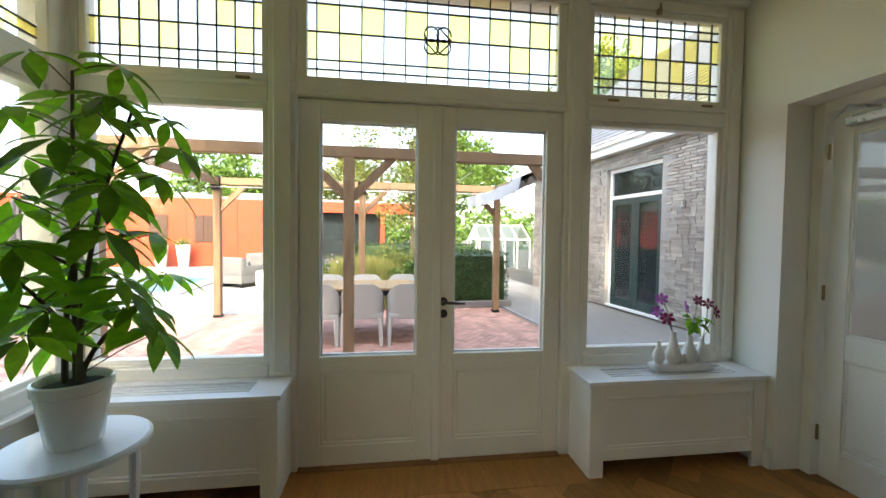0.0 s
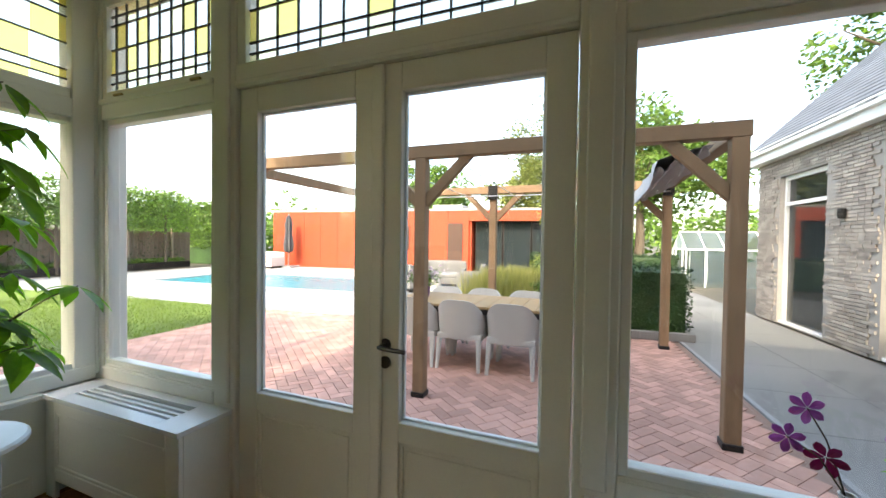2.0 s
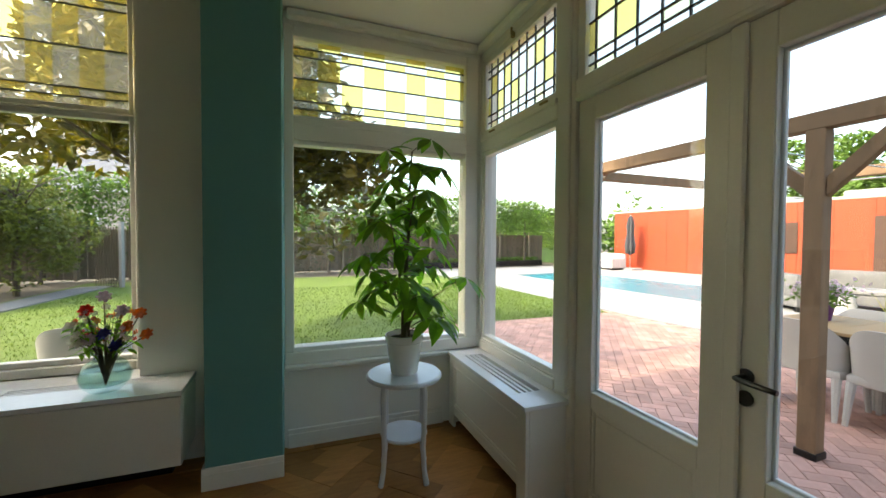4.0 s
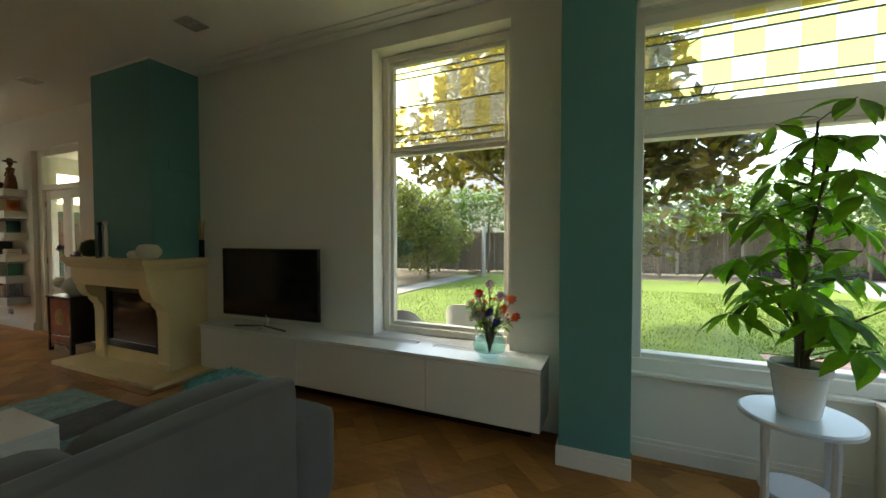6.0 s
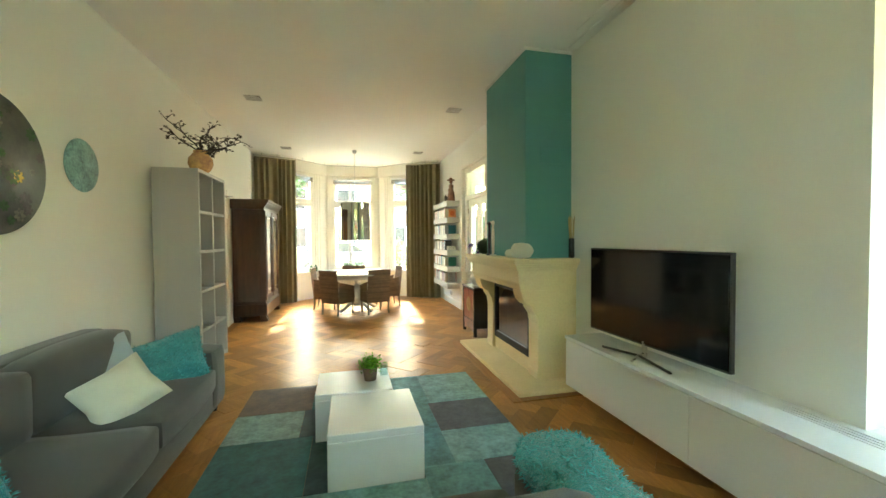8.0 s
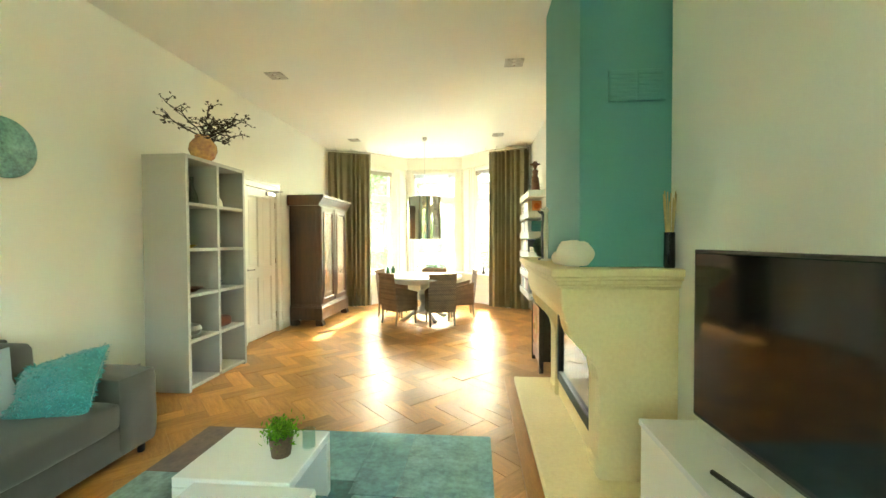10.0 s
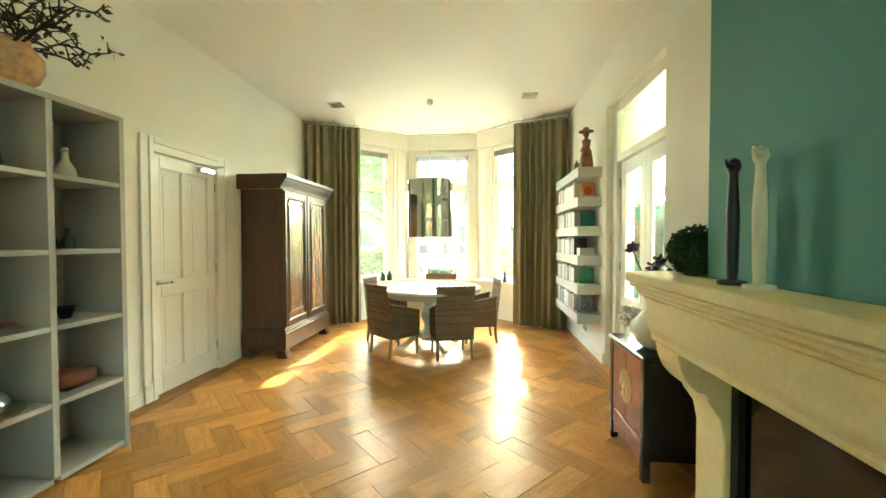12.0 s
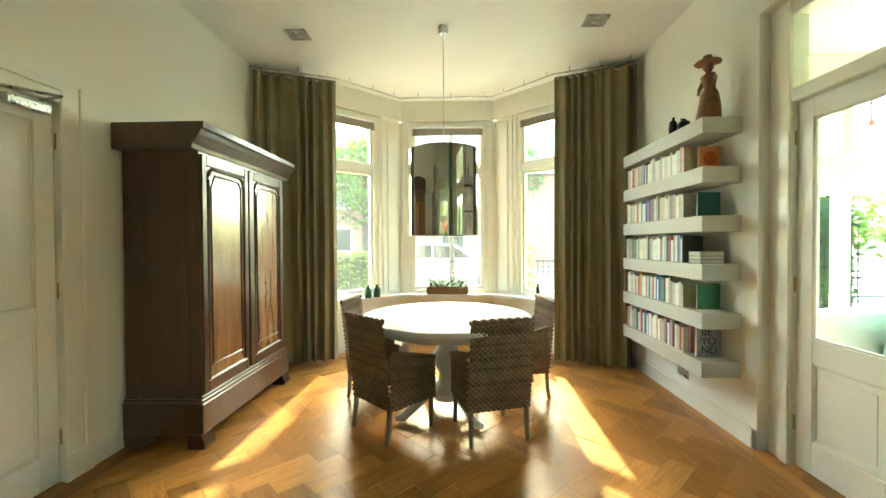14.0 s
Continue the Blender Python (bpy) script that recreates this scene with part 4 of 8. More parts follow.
hood = [(XW, 0.93), (-0.875, 0.93), (-0.865, 0.945), (-0.865, 0.962), (-0.85, 1.0), (-0.845, 1.06), (-0.845, 1.12), (XW, 1.12)]
part("frieze", prism(hood, "y", YA + 0.005, YB - 0.02, bevel=0.004), M_STONE, fp)
corb = [(XW, 0.05), (-1.05, 0.05), (-1.04, 0.12), (-1.05, 0.14), (-1.05, 0.60), (-1.035, 0.68), (-0.99, 0.745), (-0.985, 0.775), (-0.945, 0.785), (-0.905, 0.83), (-0.885, 0.88), (-0.875, 0.93), (XW, 0.93)]
for y0, y1 in ((YA, YA - 0.20), (YB + 0.20, YB)):
    part("leg", prism(corb, "y", y0, y1, bevel=0.004), M_STONE, fp)
part("firebox_wall", B((XW, YB + 0.2, 0.05, -1.20, YA - 0.2, 0.93), bevel=0), M_STONE, fp)
part("sill_stone", B((-1.2, YB + 0.2, 0.05, -1.08, YA - 0.2, 0.20), bevel=0.006), M_STONE, fp)
stove = part("stove_insert", B((-1.10, YB + 0.21, 0.20, -1.065, YB + 0.26, 0.90), (-1.10, YA - 0.26, 0.20, -1.065, YA - 0.21, 0.90), (-1.10, YB + 0.26, 0.84, -1.065, YA - 0.26, 0.90), (-1.10, YB + 0.26, 0.20, -1.065, YA - 0.26, 0.28), bevel=0.004), M_BLACKMET, fp, "black steel stove insert")
part("stove_glass", B((-1.095, YB + 0.26, 0.28, -1.088, YA - 0.26, 0.84), bevel=0), M_SCREEN, stove, "dark reflecting stove glass")
part("chimney_breast", B((XW, -4.385, 1.235, -0.965, -3.29, ZC - 0.03), bevel=0.004), M_TEAL, fp, "teal painted chimney breast")
part("chimney_cornice", B((XW, -4.40, ZC - 0.03, -0.95, -3.275, ZC - 0.002), bevel=0.008), M_CEIL, fp)
vent = part("vent_grille", B((-1.43, -3.286, 2.17, -1.12, -3.276, 2.345), bevel=0.002), M_TEAL, fp, "teal painted air grille")
for k in range(8):
    part("slat", B((-1.42, -3.277, 2.176 + 0.02 * k, -1.28, -3.2725, 2.1925 + 0.02 * k), (-1.27, -3.277, 2.176 + 0.02 * k, -1.13, -3.2725, 2.1925 + 0.02 * k), bevel=0.001), M_TEAL, vent)

# mantel ornaments
ZM = 1.236


def gourd(x, y, r, h, label):
    bm = lathe([(0.0, 0.0), (r * 0.55, 0.0)] + [(r * (0.62 + 0.38 * math.sin(math.pi * (0.12 + 0.8 * k / 9))), h * (k + 0.5) / 10) for k in range(10)] + [(r * 0.35, h * 0.98), (r * 0.3, h * 0.93), (0.0, h * 0.92)], 44)
    for v in bm.verts:
        a = math.atan2(v.co.y, v.co.x)
        k = 1 + 0.025 * abs(math.sin(a * 11))
        v.co.x, v.co.y = v.co.x * k, v.co.y * k
    v = thing("ribbed_vase", pose(x, y, ZM), label, "vase")
    part("body", bm, M_MATTECER, v, smooth=True)
    part("rim", tube([(r * 0.35 * math.cos(k * 0.3927), r * 0.35 * math.sin(k * 0.3927), h * 0.975) for k in range(17)], r * 0.03, 6), M_MATTECER, v, smooth=True)


gourd(-0.965, -3.365, 0.112, 0.155, "wide ribbed cream ceramic vase on the mantel")
gourd(-0.92, -3.53, 0.066, 0.085, "small ribbed cream ceramic vase on the mantel")
reed = thing("reed_diffuser", pose(-1.425, -3.215, ZM), "tall black vase with pale reed sticks", "vase")
part("vase", lathe([(0.0, 0.0), (0.027, 0.0), (0.029, 0.01), (0.027, 0.195), (0.024, 0.195), (0.023, 0.05), (0.0, 0.04)], 24), M_SCREEN, reed, smooth=True)
M_REED = mat("straw", (0.50, 0.37, 0.16), 0.8, var=0.2)
sticks = bmesh.new()
for k in range(14):
    a = k * 2.4
    tube([(0.01 * math.cos(a), 0.01 * math.sin(a), 0.06), (0.032 * math.cos(a), 0.02 * math.sin(a), 0.39 + 0.03 * math.sin(k))], 0.003, 5, sticks)
part("reeds", sticks, M_REED, reed)
M_BOX = leaf_mat("boxwood_leaf", (0.03, 0.075, 0.02), 0.5, 0.4, None, 0.15)
ball = thing("box_ball", pose(-0.98, -4.50, ZM), "round clipped green topiary ball on the mantel", "plant")
part("core", lathe([(0, 0.0), (0.06, 0.01), (0.088, 0.07), (0.088, 0.11), (0.06, 0.16), (0, 0.18)], 20), M_BOX, ball)
pts = []
rs = np.random.default_rng(5)
dv = rs.normal(size=(2600, 3))
dv /= np.linalg.norm(dv, axis=1)[:, None]
leaf_cloud("leaves", dv * np.array((0.095, 0.095, 0.095)) * rs.uniform(0.88, 1.06, (2600, 1)) + np.array((0, 0, 0.098)), 0.016, M_BOX, ball)
for y, h, m_, lab in ((-4.13, 0.40, mat("dark_blue_glaze", (0.012, 0.016, 0.035), 0.35), "slender dark blue standing bird figure"), (-4.01, 0.41, M_MATTECER, "slender cream standing bird figure")):
    bm = lathe([(0.0, 0.0), (0.04, 0.0), (0.04, 0.012), (0.014, 0.016), (0.016, 0.05), (0.019, h * 0.55), (0.013, h * 0.8), (0.012, h * 0.86), (0.021, h * 0.92), (0.016, h * 0.97), (0.0, h)], 18)
    tube([(0, 0.0, h * 0.92), (0.035, 0.03, h * 0.93), (0.05, 0.045, h * 0.96)], [0.014, 0.008, 0.003], 8, bm)
    solo("bird_figure", bm, m_, pose(-0.90, y, ZM), lab, "figurine", smooth=True)

# low board, television
lb = thing("lowboard", pose(0, 0, 0), "long white floating sideboard with ventilation slots", "sideboard")
part("body", B((XW, -2.80, 0.15, -1.135, 0.60, 0.555), bevel=0.003), M_TRIM, lb)
cuts = [-2.80, -1.525, -0.25, 0.60]
for a, b in zip(cuts, cuts[1:]):
    part("drawer_front", B((-1.135, a + 0.0015, 0.15, -1.113, b - 0.0015, 0.548), bevel=0.002), M_TRIM, lb)
slots = [(-1.21, -0.44), (-0.30, 0.46)]
# A black strip under each slot group draws the shade inside the board.
for a, b in slots:
    part("slot_tray", B((-1.42, a, 0.5555, -1.33, b, 0.5575), bevel=0), M_BLACKMET, lb, "black strip standing in for the shade under the slots")
pieces("worktop", [(-1.33, -2.805, 0.556, -1.105, 0.605, 0.582), (XW, -2.805, 0.556, -1.42, 0.605, 0.582), (-1.42, -2.805, 0.556, -1.33, slots[0][0], 0.582), (-1.42, slots[0][1], 0.556, -1.33, slots[1][0], 0.582), (-1.42, slots[1][1], 0.556, -1.33, 0.605, 0.582)], M_WHITE, lb, 0.0008)
pieces("grille_bar", [(-1.410 + 0.027 * k, a, 0.558, -1.394 + 0.027 * k, b, 0.581) for a, b in slots for k in range(3)], M_WHITE, lb, 0.001)
# The board floats; this black base stands in for the shadow beneath it.
part("plinth", B((XW, -2.7, 0.0, -1.33, 0.5, 0.15), bevel=0), M_BLACKMET, lb)
tv = thing("television", pose(-1.295, -2.05, 0.582, 0, 0, 2), "black flat television on a chrome stand, on the low board", "television")
part("screen", B((-0.012, -0.60, 0.105, 0.014, 0.60, 0.755), bevel=0.003), M_SCREEN, tv)
part("bezel", B((-0.02, -0.612, 0.092, 0.010, -0.60, 0.768), (-0.02, 0.60, 0.092, 0.010, 0.612, 0.768), (-0.02, -0.60, 0.755, 0.010, 0.60, 0.768), (-0.02, -0.60, 0.092, 0.012, 0.60, 0.105), (-0.04, -0.5, 0.2, -0.012, 0.5, 0.66), bevel=0.003), M_DARKST, tv, "slim silver bezel")
part("stand", tube([(0.0, -0.02, 0.12), (0.0, -0.02, 0.03), (0.0, -0.02, 0.012)], 0.018, 10), M_STEEL, tv, smooth=True)
part("foot", tube([(0.10, -0.34, 0.007), (0.05, -0.02, 0.022), (0.10, 0.30, 0.007)], 0.0095, 8), M_DARKST, tv, smooth=True)
part("foot", tube([(0.0, -0.02, 0.03), (0.05, -0.02, 0.024), (0.155, 0.03, 0.007)], 0.0095, 8), M_STEEL, tv, smooth=True)

# flower vase on the low board
fv = thing("flower_vase", pose(-1.27, 0.20, 0.582), "round clear glass vase of mixed garden flowers", "vase")
glass(part("vase", lathe([(0.0, 0.004), (0.07, 0.0), (0.115, 0.045), (0.125, 0.09), (0.10, 0.15), (0.055, 0.185), (0.05, 0.20), (0.064, 0.215), (0.060, 0.215), (0.046, 0.20), (0.05, 0.185), (0.096, 0.15), (0.12, 0.09), (0.11, 0.045), (0.0, 0.01)], 36), M_VASEGLASS, fv, smooth=True))
M_WATER = pane_mat("water", (0.80, 0.92, 0.90))
glass(part("water", lathe([(0.0, 0.012), (0.105, 0.045), (0.117, 0.088), (0.108, 0.12), (0.0, 0.12)], 30), M_WATER, fv, smooth=True))
fl = {"red": leaf_mat("red_petal", (0.60, 0.02, 0.015), 0.5, 0.2), "orange": leaf_mat("orange_petal", (0.65, 0.14, 0.02), 0.5, 0.2), "pale": leaf_mat("pale_lilac_petal", (0.55, 0.42, 0.50), 0.5, 0.2), "blue": leaf_mat("blue_petal", (0.03, 0.03, 0.20), 0.5, 0.2), "white": leaf_mat("white_petal", (0.65, 0.62, 0.55), 0.5, 0.15)}
fs, fg = bmesh.new(), bmesh.new()
heads = {k: bmesh.new() for k in fl}
for k, (x, y, z, c) in enumerate(((0.03, -0.07, 0.46, "red"), (0.0, 0.0, 0.53, "pale"), (0.04, 0.12, 0.36, "orange"), (-0.03, 0.16, 0.42, "orange"), (0.06, 0.02, 0.33, "blue"), (0.02, -0.14, 0.37, "white"), (-0.05, -0.10, 0.43, "white"), (0.05, -0.05, 0.30, "pale"), (0.0, 0.20, 0.30, "orange"), (0.02, 0.09, 0.45, "pale"), (0.05, 0.07, 0.26, "blue"), (0.05, -0.11, 0.29, "white"))):
    tube([(0.0, 0.0, 0.03), (x * 0.3, y * 0.3, 0.21), (x, y, z)], 0.0035, 5, fs)
    for q in range(3):
        bloom(heads[c], Vector((x, y, z + 0.008 * q)), Vector((0.9, rng.uniform(-0.5, 0.5), 0.7)), 0.042 - 0.009 * q, 7)
for k in range(46):
    a, f = rng.uniform(0, 6.28), rng.random() ** 0.5
    c = rng.choice(("white", "white", "pale", "pale", "orange", "red"))
    p = Vector((0.09 * f * math.cos(a), 0.15 * f * math.sin(a), 0.27 + 0.20 * rng.random()))
    tube([(0.0, 0.0, 0.05), (p.x * 0.3, p.y * 0.3, 0.20), p], 0.0018, 5, fs)
    bloom(heads[c], p, Vector((0.9, rng.uniform(-0.6, 0.6), 0.7)), rng.uniform(0.012, 0.026), 6)
for k in range(30):
    palmate(fg, Vector((rng.uniform(-0.06, 0.08), rng.uniform(-0.13, 0.13), rng.uniform(0.22, 0.40))), Vector((rng.uniform(-1, 1), rng.uniform(-1, 1), 0.3)), 3, 0.07)
part("flower_stem", fs, M_STEM, fv)
part("leaves", fg, M_PLANTLEAF, fv)
for k in fl:
    part("blossom", heads[k], fl[k], fv, k + " blossoms")


# ---- sofas ----
def sofa(m, w, label, sides=(True, True)):
    """A low sofa; seat towards -y, back at y = 0, origin at the back left corner on the floor."""
    t = thing("sofa", m, label, "sofa", "grey sofas")
    dp, arm = 0.92, 0.30
    xa, xb = (arm if sides[0] else 0.01), (w - arm if sides[1] else w - 0.01)
    part("base", soft_box(xa * 0.5, -dp + 0.04, 0.06, w - arm * 0.5, -0.05, 0.26, 0.03, 0.0, 5), M_SOFA, t, smooth=True)
    n = 2
    seg = (xb - xa) / n
    for k in range(n):
        x0 = xa + k * seg
        part("seat_cushion", soft_box(x0 + 0.004, -dp, 0.25, x0 + seg - 0.004, -0.20, 0.435, 0.045, 0.02, 7, k), M_SOFA, t, smooth=True)
        part("back_cushion", soft_box(x0 + 0.004, -0.36, 0.40, x0 + seg - 0.004, -0.13, 0.79, 0.06, 0.03, 7, k + 5), M_SOFA, t, smooth=True)
    part("backrest", soft_box(xa - 0.01, -0.17, 0.08, xb + 0.01, 0.0, 0.80, 0.04, 0.0, 6, 2), M_SOFA, t, smooth=True)
    for k, x in enumerate((0.0, w - arm)):
        if not sides[k]:
            continue
        part("armrest", soft_box(x, -dp + 0.03, 0.06, x + arm, -0.02, 0.56, 0.05, 0.008, 6, 8 + k), M_SOFA, t, smooth=True)
    for x in (0.08, w - 0.08):
        for y in (-dp + 0.1, -0.1):
            part("foot", lathe([(0.02, 0.0), (0.025, 0.06)], 12, x, y), M_BLACKMET, t)
    return t


sofa(pose(2.0 - 0.16, -0.30, 0, 0, 0, 0) @ pose(-2.03, 0, 0), 2.05, "charcoal fabric sofa with a teal throw on its arm")
sofa(pose(2.67, -1.235, 0, 0, 0, -90), 2.215, "charcoal fabric corner sofa with scatter cushions against the wall", (False, True))


def fleece(name, bm, m, label, cat, group="", strands=5200, seed=1):
    """A soft thing with a shaggy pile: its body and many short strands on it."""
    t = thing(name, m, label, cat, group)
    bm.faces.ensure_lookup_table()
    r = np.random.default_rng(seed)
    area = np.array([f.calc_area() for f in bm.faces])
    roots = []
    for k in r.choice(len(area), strands, p=area / area.sum()):
        vs = [v.co for v in bm.faces[int(k)].verts]
        wts = r.dirichlet([1.0] * len(vs))
        roots.append(tuple(sum((v * float(q) for v, q in zip(vs, wts)), Vector())))
    part("body", bm, M_PILTEAL, t, smooth=True)
    tagged(leaf_cloud("pile", roots, 0.024, M_PILE, t, width=0.22, seed=seed), "short shaggy strands", kind="stuff")
    return t


M_PILE = mat("teal_pile_strand", (0.085, 0.38, 0.39), 0.9, var=0.2, bump=0, island=0.45, sheen=0.3)
throw = bmesh.new()
rings = []
for i in range(19):
    f = i / 18
    end = min(1.0, 0.62 + 2.4 * min(f, 1 - f))
    ring = []
    for k in range(26):
        a = 2 * math.pi * k / 26
        rr = end * (1 + 0.05 * math.sin(3 * a + 5 * f) + 0.04 * math.sin(9 * f + 2 * a))
        ring.append(throw.verts.new((-0.045 + 0.148 * rr * math.copysign(abs(math.cos(a)) ** 0.75, math.cos(a)), -1.215 + 0.60 * f, 0.575 + 0.085 * rr * math.copysign(abs(math.sin(a)) ** 0.8, math.sin(a)))))
    rings.append(ring)
for p, q in zip(rings, rings[1:]):
    for k in range(26):
        throw.faces.new((p[k], p[(k + 1) % 26], q[(k + 1) % 26], q[k]))
throw.faces.new(rings[0])
throw.faces.new(rings[-1])
for v in throw.verts:
    v.co += 0.008 * noise.noise_vector(v.co * 18)
fleece("throw_blanket", throw, None, "fluffy teal throw rolled over the sofa arm", "blanket", strands=7000, seed=3)
fleece("cushion", cushion(0.48, 0.44, 0.16, 1), pose(2.04, -3.01, 0.545, 46, 16, 14), "teal fleece cushion on the sofa", "cushion", "sofa cushions", seed=4)
solo("cushion", cushion(0.38, 0.36, 0.13, 2), M_PILWHITE, pose(2.05, -2.40, 0.545, 46, 26, 40), "cream cotton cushion on the sofa", "cushion", "sofa cushions", smooth=True)
solo("cushion", cushion(0.44, 0.38, 0.13, 3), M_PILBLUE, pose(2.33, -2.78, 0.60, 30, 6, 60), "pale blue cotton cushion on the sofa", "cushion", "sofa cushions", smooth=True)
fleece("cushion", cushion(0.46, 0.42, 0.15, 4), pose(2.18, -1.43, 0.58, 46, -10, 60), "teal fleece cushion near the sofa corner", "cushion", "sofa cushions", seed=6)

# ---- rug, coffee tables ----
rug = thing("rug", pose(0, 0, 0), "patchwork rug of teal, grey and rust vintage pieces", "rug")
RUGC = [("patch_aqua", (0.14, 0.30, 0.32)), ("patch_slate", (0.04, 0.07, 0.085)), ("patch_rust", (0.13, 0.075, 0.055)), ("patch_sage", (0.20, 0.30, 0.27)), ("patch_teal", (0.03, 0.115, 0.125)), ("patch_light", (0.21, 0.38, 0.39)), ("patch_violet", (0.085, 0.085, 0.10))]
RUGM = [mat(n, c, 0.95, var=0.5, scale=9, grain=38, bump=0.5, sheen=0.2) for n, c in RUGC]
plan = [(1.05, 1.62, -3.72, -3.15, 2), (0.82, 1.05, -3.72, -3.15, 4), (0.33, 0.82, -3.72, -3.15, 0), (0.06, 0.33, -3.72, -3.03, 0), (-0.47, 0.06, -3.72, -3.03, 5), (1.10, 1.62, -3.15, -2.69, 3), (0.80, 1.10, -3.15, -2.69, 1),
        (0.30, 0.80, -3.15, -2.69, 4), (1.0, 1.62, -2.69, -2.0, 4), (0.30, 1.0, -2.69, -2.0, 1), (-0.47, 0.08, -3.03, -2.53, 6), (0.08, 0.30, -3.03, -2.10, 0), (-0.47, 0.08, -2.53, -2.10, 5), (-0.10, 0.30, -2.10, -1.62, 0),
        (-0.47, -0.10, -2.10, -1.62, 6), (0.30, 1.0, -2.0, -1.5, 5), (1.0, 1.62, -2.0, -1.5, 3), (-0.47, 0.30, -1.62, -1.22, 4), (0.30, 1.0, -1.5, -1.22, 2), (1.0, 1.62, -1.5, -1.22, 1)]
for x0, x1, y0, y1, c in plan:
    part("patch", B((x0 + 0.001, y0 + 0.001, 0.001, x1 - 0.001, y1 - 0.001, 0.011), bevel=0.002), RUGM[c], rug)


def u_table(m, w, d, h, label):
    t = thing("coffee_table", m, label, "coffee table", "nested coffee tables")
    part("tabletop", B((0, 0, h - 0.045, w, d, h), bevel=0.004), M_WHITE, t)
    part("side_panel", B((0, 0, 0, w, 0.045, h - 0.0455), bevel=0.003), M_WHITE, t)
    part("side_panel", B((0, d - 0.045, 0, w, d, h - 0.0455), bevel=0.003), M_WHITE, t)


u_table(pose(0.31, -2.575, 0.011), 0.555, 0.585, 0.325, "white lacquered waterfall coffee table on the rug")
u_table(pose(0.43, -3.05, 0.011), 0.545, 0.47, 0.335, "white lacquered waterfall coffee table carrying a small plant")
pp = thing("small_plant", pose(0.58, -2.80, 0.346), "small green plant in a dark woven pot", "plant")
part("pot", lathe([(0.0, 0.0), (0.045, 0.0), (0.058, 0.10), (0.052, 0.10), (0.048, 0.085), (0.0, 0.085)], 24), M_WICKER, pp, smooth=True)
rs = np.random.default_rng(8)
dv = rs.normal(size=(900, 3)) * np.array((0.032, 0.032, 0.024)) + np.array((0, 0, 0.115))
leaf_cloud("foliage", dv, 0.026, M_PLANTLEAF, pp, droop=-0.9, width=0.35)
cupg = solo("glass_jar", lathe([(0.0, 0.0), (0.03, 0.0), (0.032, 0.008), (0.032, 0.095), (0.029, 0.095), (0.029, 0.01), (0, 0.01)], 24), M_VASEGLASS, pose(0.47, -2.87, 0.346), "clear drinking glass on the coffee table", "glass", smooth=True)

# ---- bookcase ----
bc = thing("bookcase", pose(2.245, -5.22, 0), "grey open bookcase with ten compartments of glass and pottery", "bookcase")
D, Wd, Hh, T = 0.43, 0.90, 2.19, 0.035
part("side_panel", B((0, Wd - T, 0, D, Wd, Hh), bevel=0.002), M_GREY, bc)
part("side_panel", B((0, 0, 0, D, T, Hh), bevel=0.002), M_GREY, bc)
part("divider", B((0.004, Wd / 2 - T / 2, 0.05, D - 0.01, Wd / 2 + T / 2, Hh - T), bevel=0.002), M_GREY, bc)
part("top_panel", B((0, T, Hh - T, D, Wd - T, Hh), bevel=0.002), M_GREY, bc)
part("back_panel", B((D - 0.012, T, 0.0, D, Wd - T, Hh - T), bevel=0), M_GREY, bc)
levels = [0.05 + 0.426 * k for k in range(5)]
for z in levels:
    for a, b in ((T, Wd / 2 - T / 2), (Wd / 2 + T / 2, Wd - T)):
        part("shelf", B((0.006, a, z - 0.03, D - 0.012, b, z), bevel=0.002), M_GREY, bc)
SM = {"glassware": pane_mat("clear_glassware", (0.66, 0.72, 0.70), gloss=0.35), "copper": mat("copper_red_pottery", (0.16, 0.05, 0.025), 0.35, var=0.3), "dark": mat("dark_stoneware", (0.02, 0.022, 0.03), 0.3, var=0.3),
      "silver": mat("old_silver", (0.35, 0.33, 0.29), 0.3, metal=1.0, var=0.2), "cream": M_MATTECER, "green": mat("green_glass_bottle", (0.02, 0.07, 0.03), 0.1, var=0.2), "gold": mat("yellow_brass_bowl", (0.40, 0.29, 0.06), 0.3, metal=0.8, var=0.2)}


def decanter(x, y, z, h, r, key, label, cat="bottle"):
    solo("decanter", lathe([(0, 0), (r, 0), (r * 1.05, h * 0.08), (r * 0.9, h * 0.35), (r * 0.35, h * 0.62), (r * 0.3, h * 0.85), (r * 0.42, h * 0.88), (r * 0.3, h * 0.92), (r * 0.35, h), (0, h)], 20), SM[key], pose(2.245 + x, -5.22 + y, z), label, cat, "shelf ornaments", smooth=True)


def dish(x, y, z, r, h, key, label, lid=False):
    prof = [(0, 0), (r * 0.5, 0), (r * 0.55, h * 0.15), (r, h * 0.6), (r * 1.02, h * 0.65), (r * 0.97, h * 0.65), (r * 0.5, h * 0.25), (0, h * 0.22)]
    if lid:
        prof = [(0, 0), (r * 1.3, 0), (r * 1.35, h * 0.08), (r * 0.8, h * 0.14), (r * 0.95, h * 0.4), (r * 0.8, h * 0.65), (r * 0.3, h * 0.8), (r * 0.12, h * 0.85), (r * 0.15, h * 0.95), (0, h)]
    solo("dish", lathe(prof, 24), SM[key], pose(2.245 + x, -5.22 + y, z), label, "dish", "shelf ornaments", smooth=True)


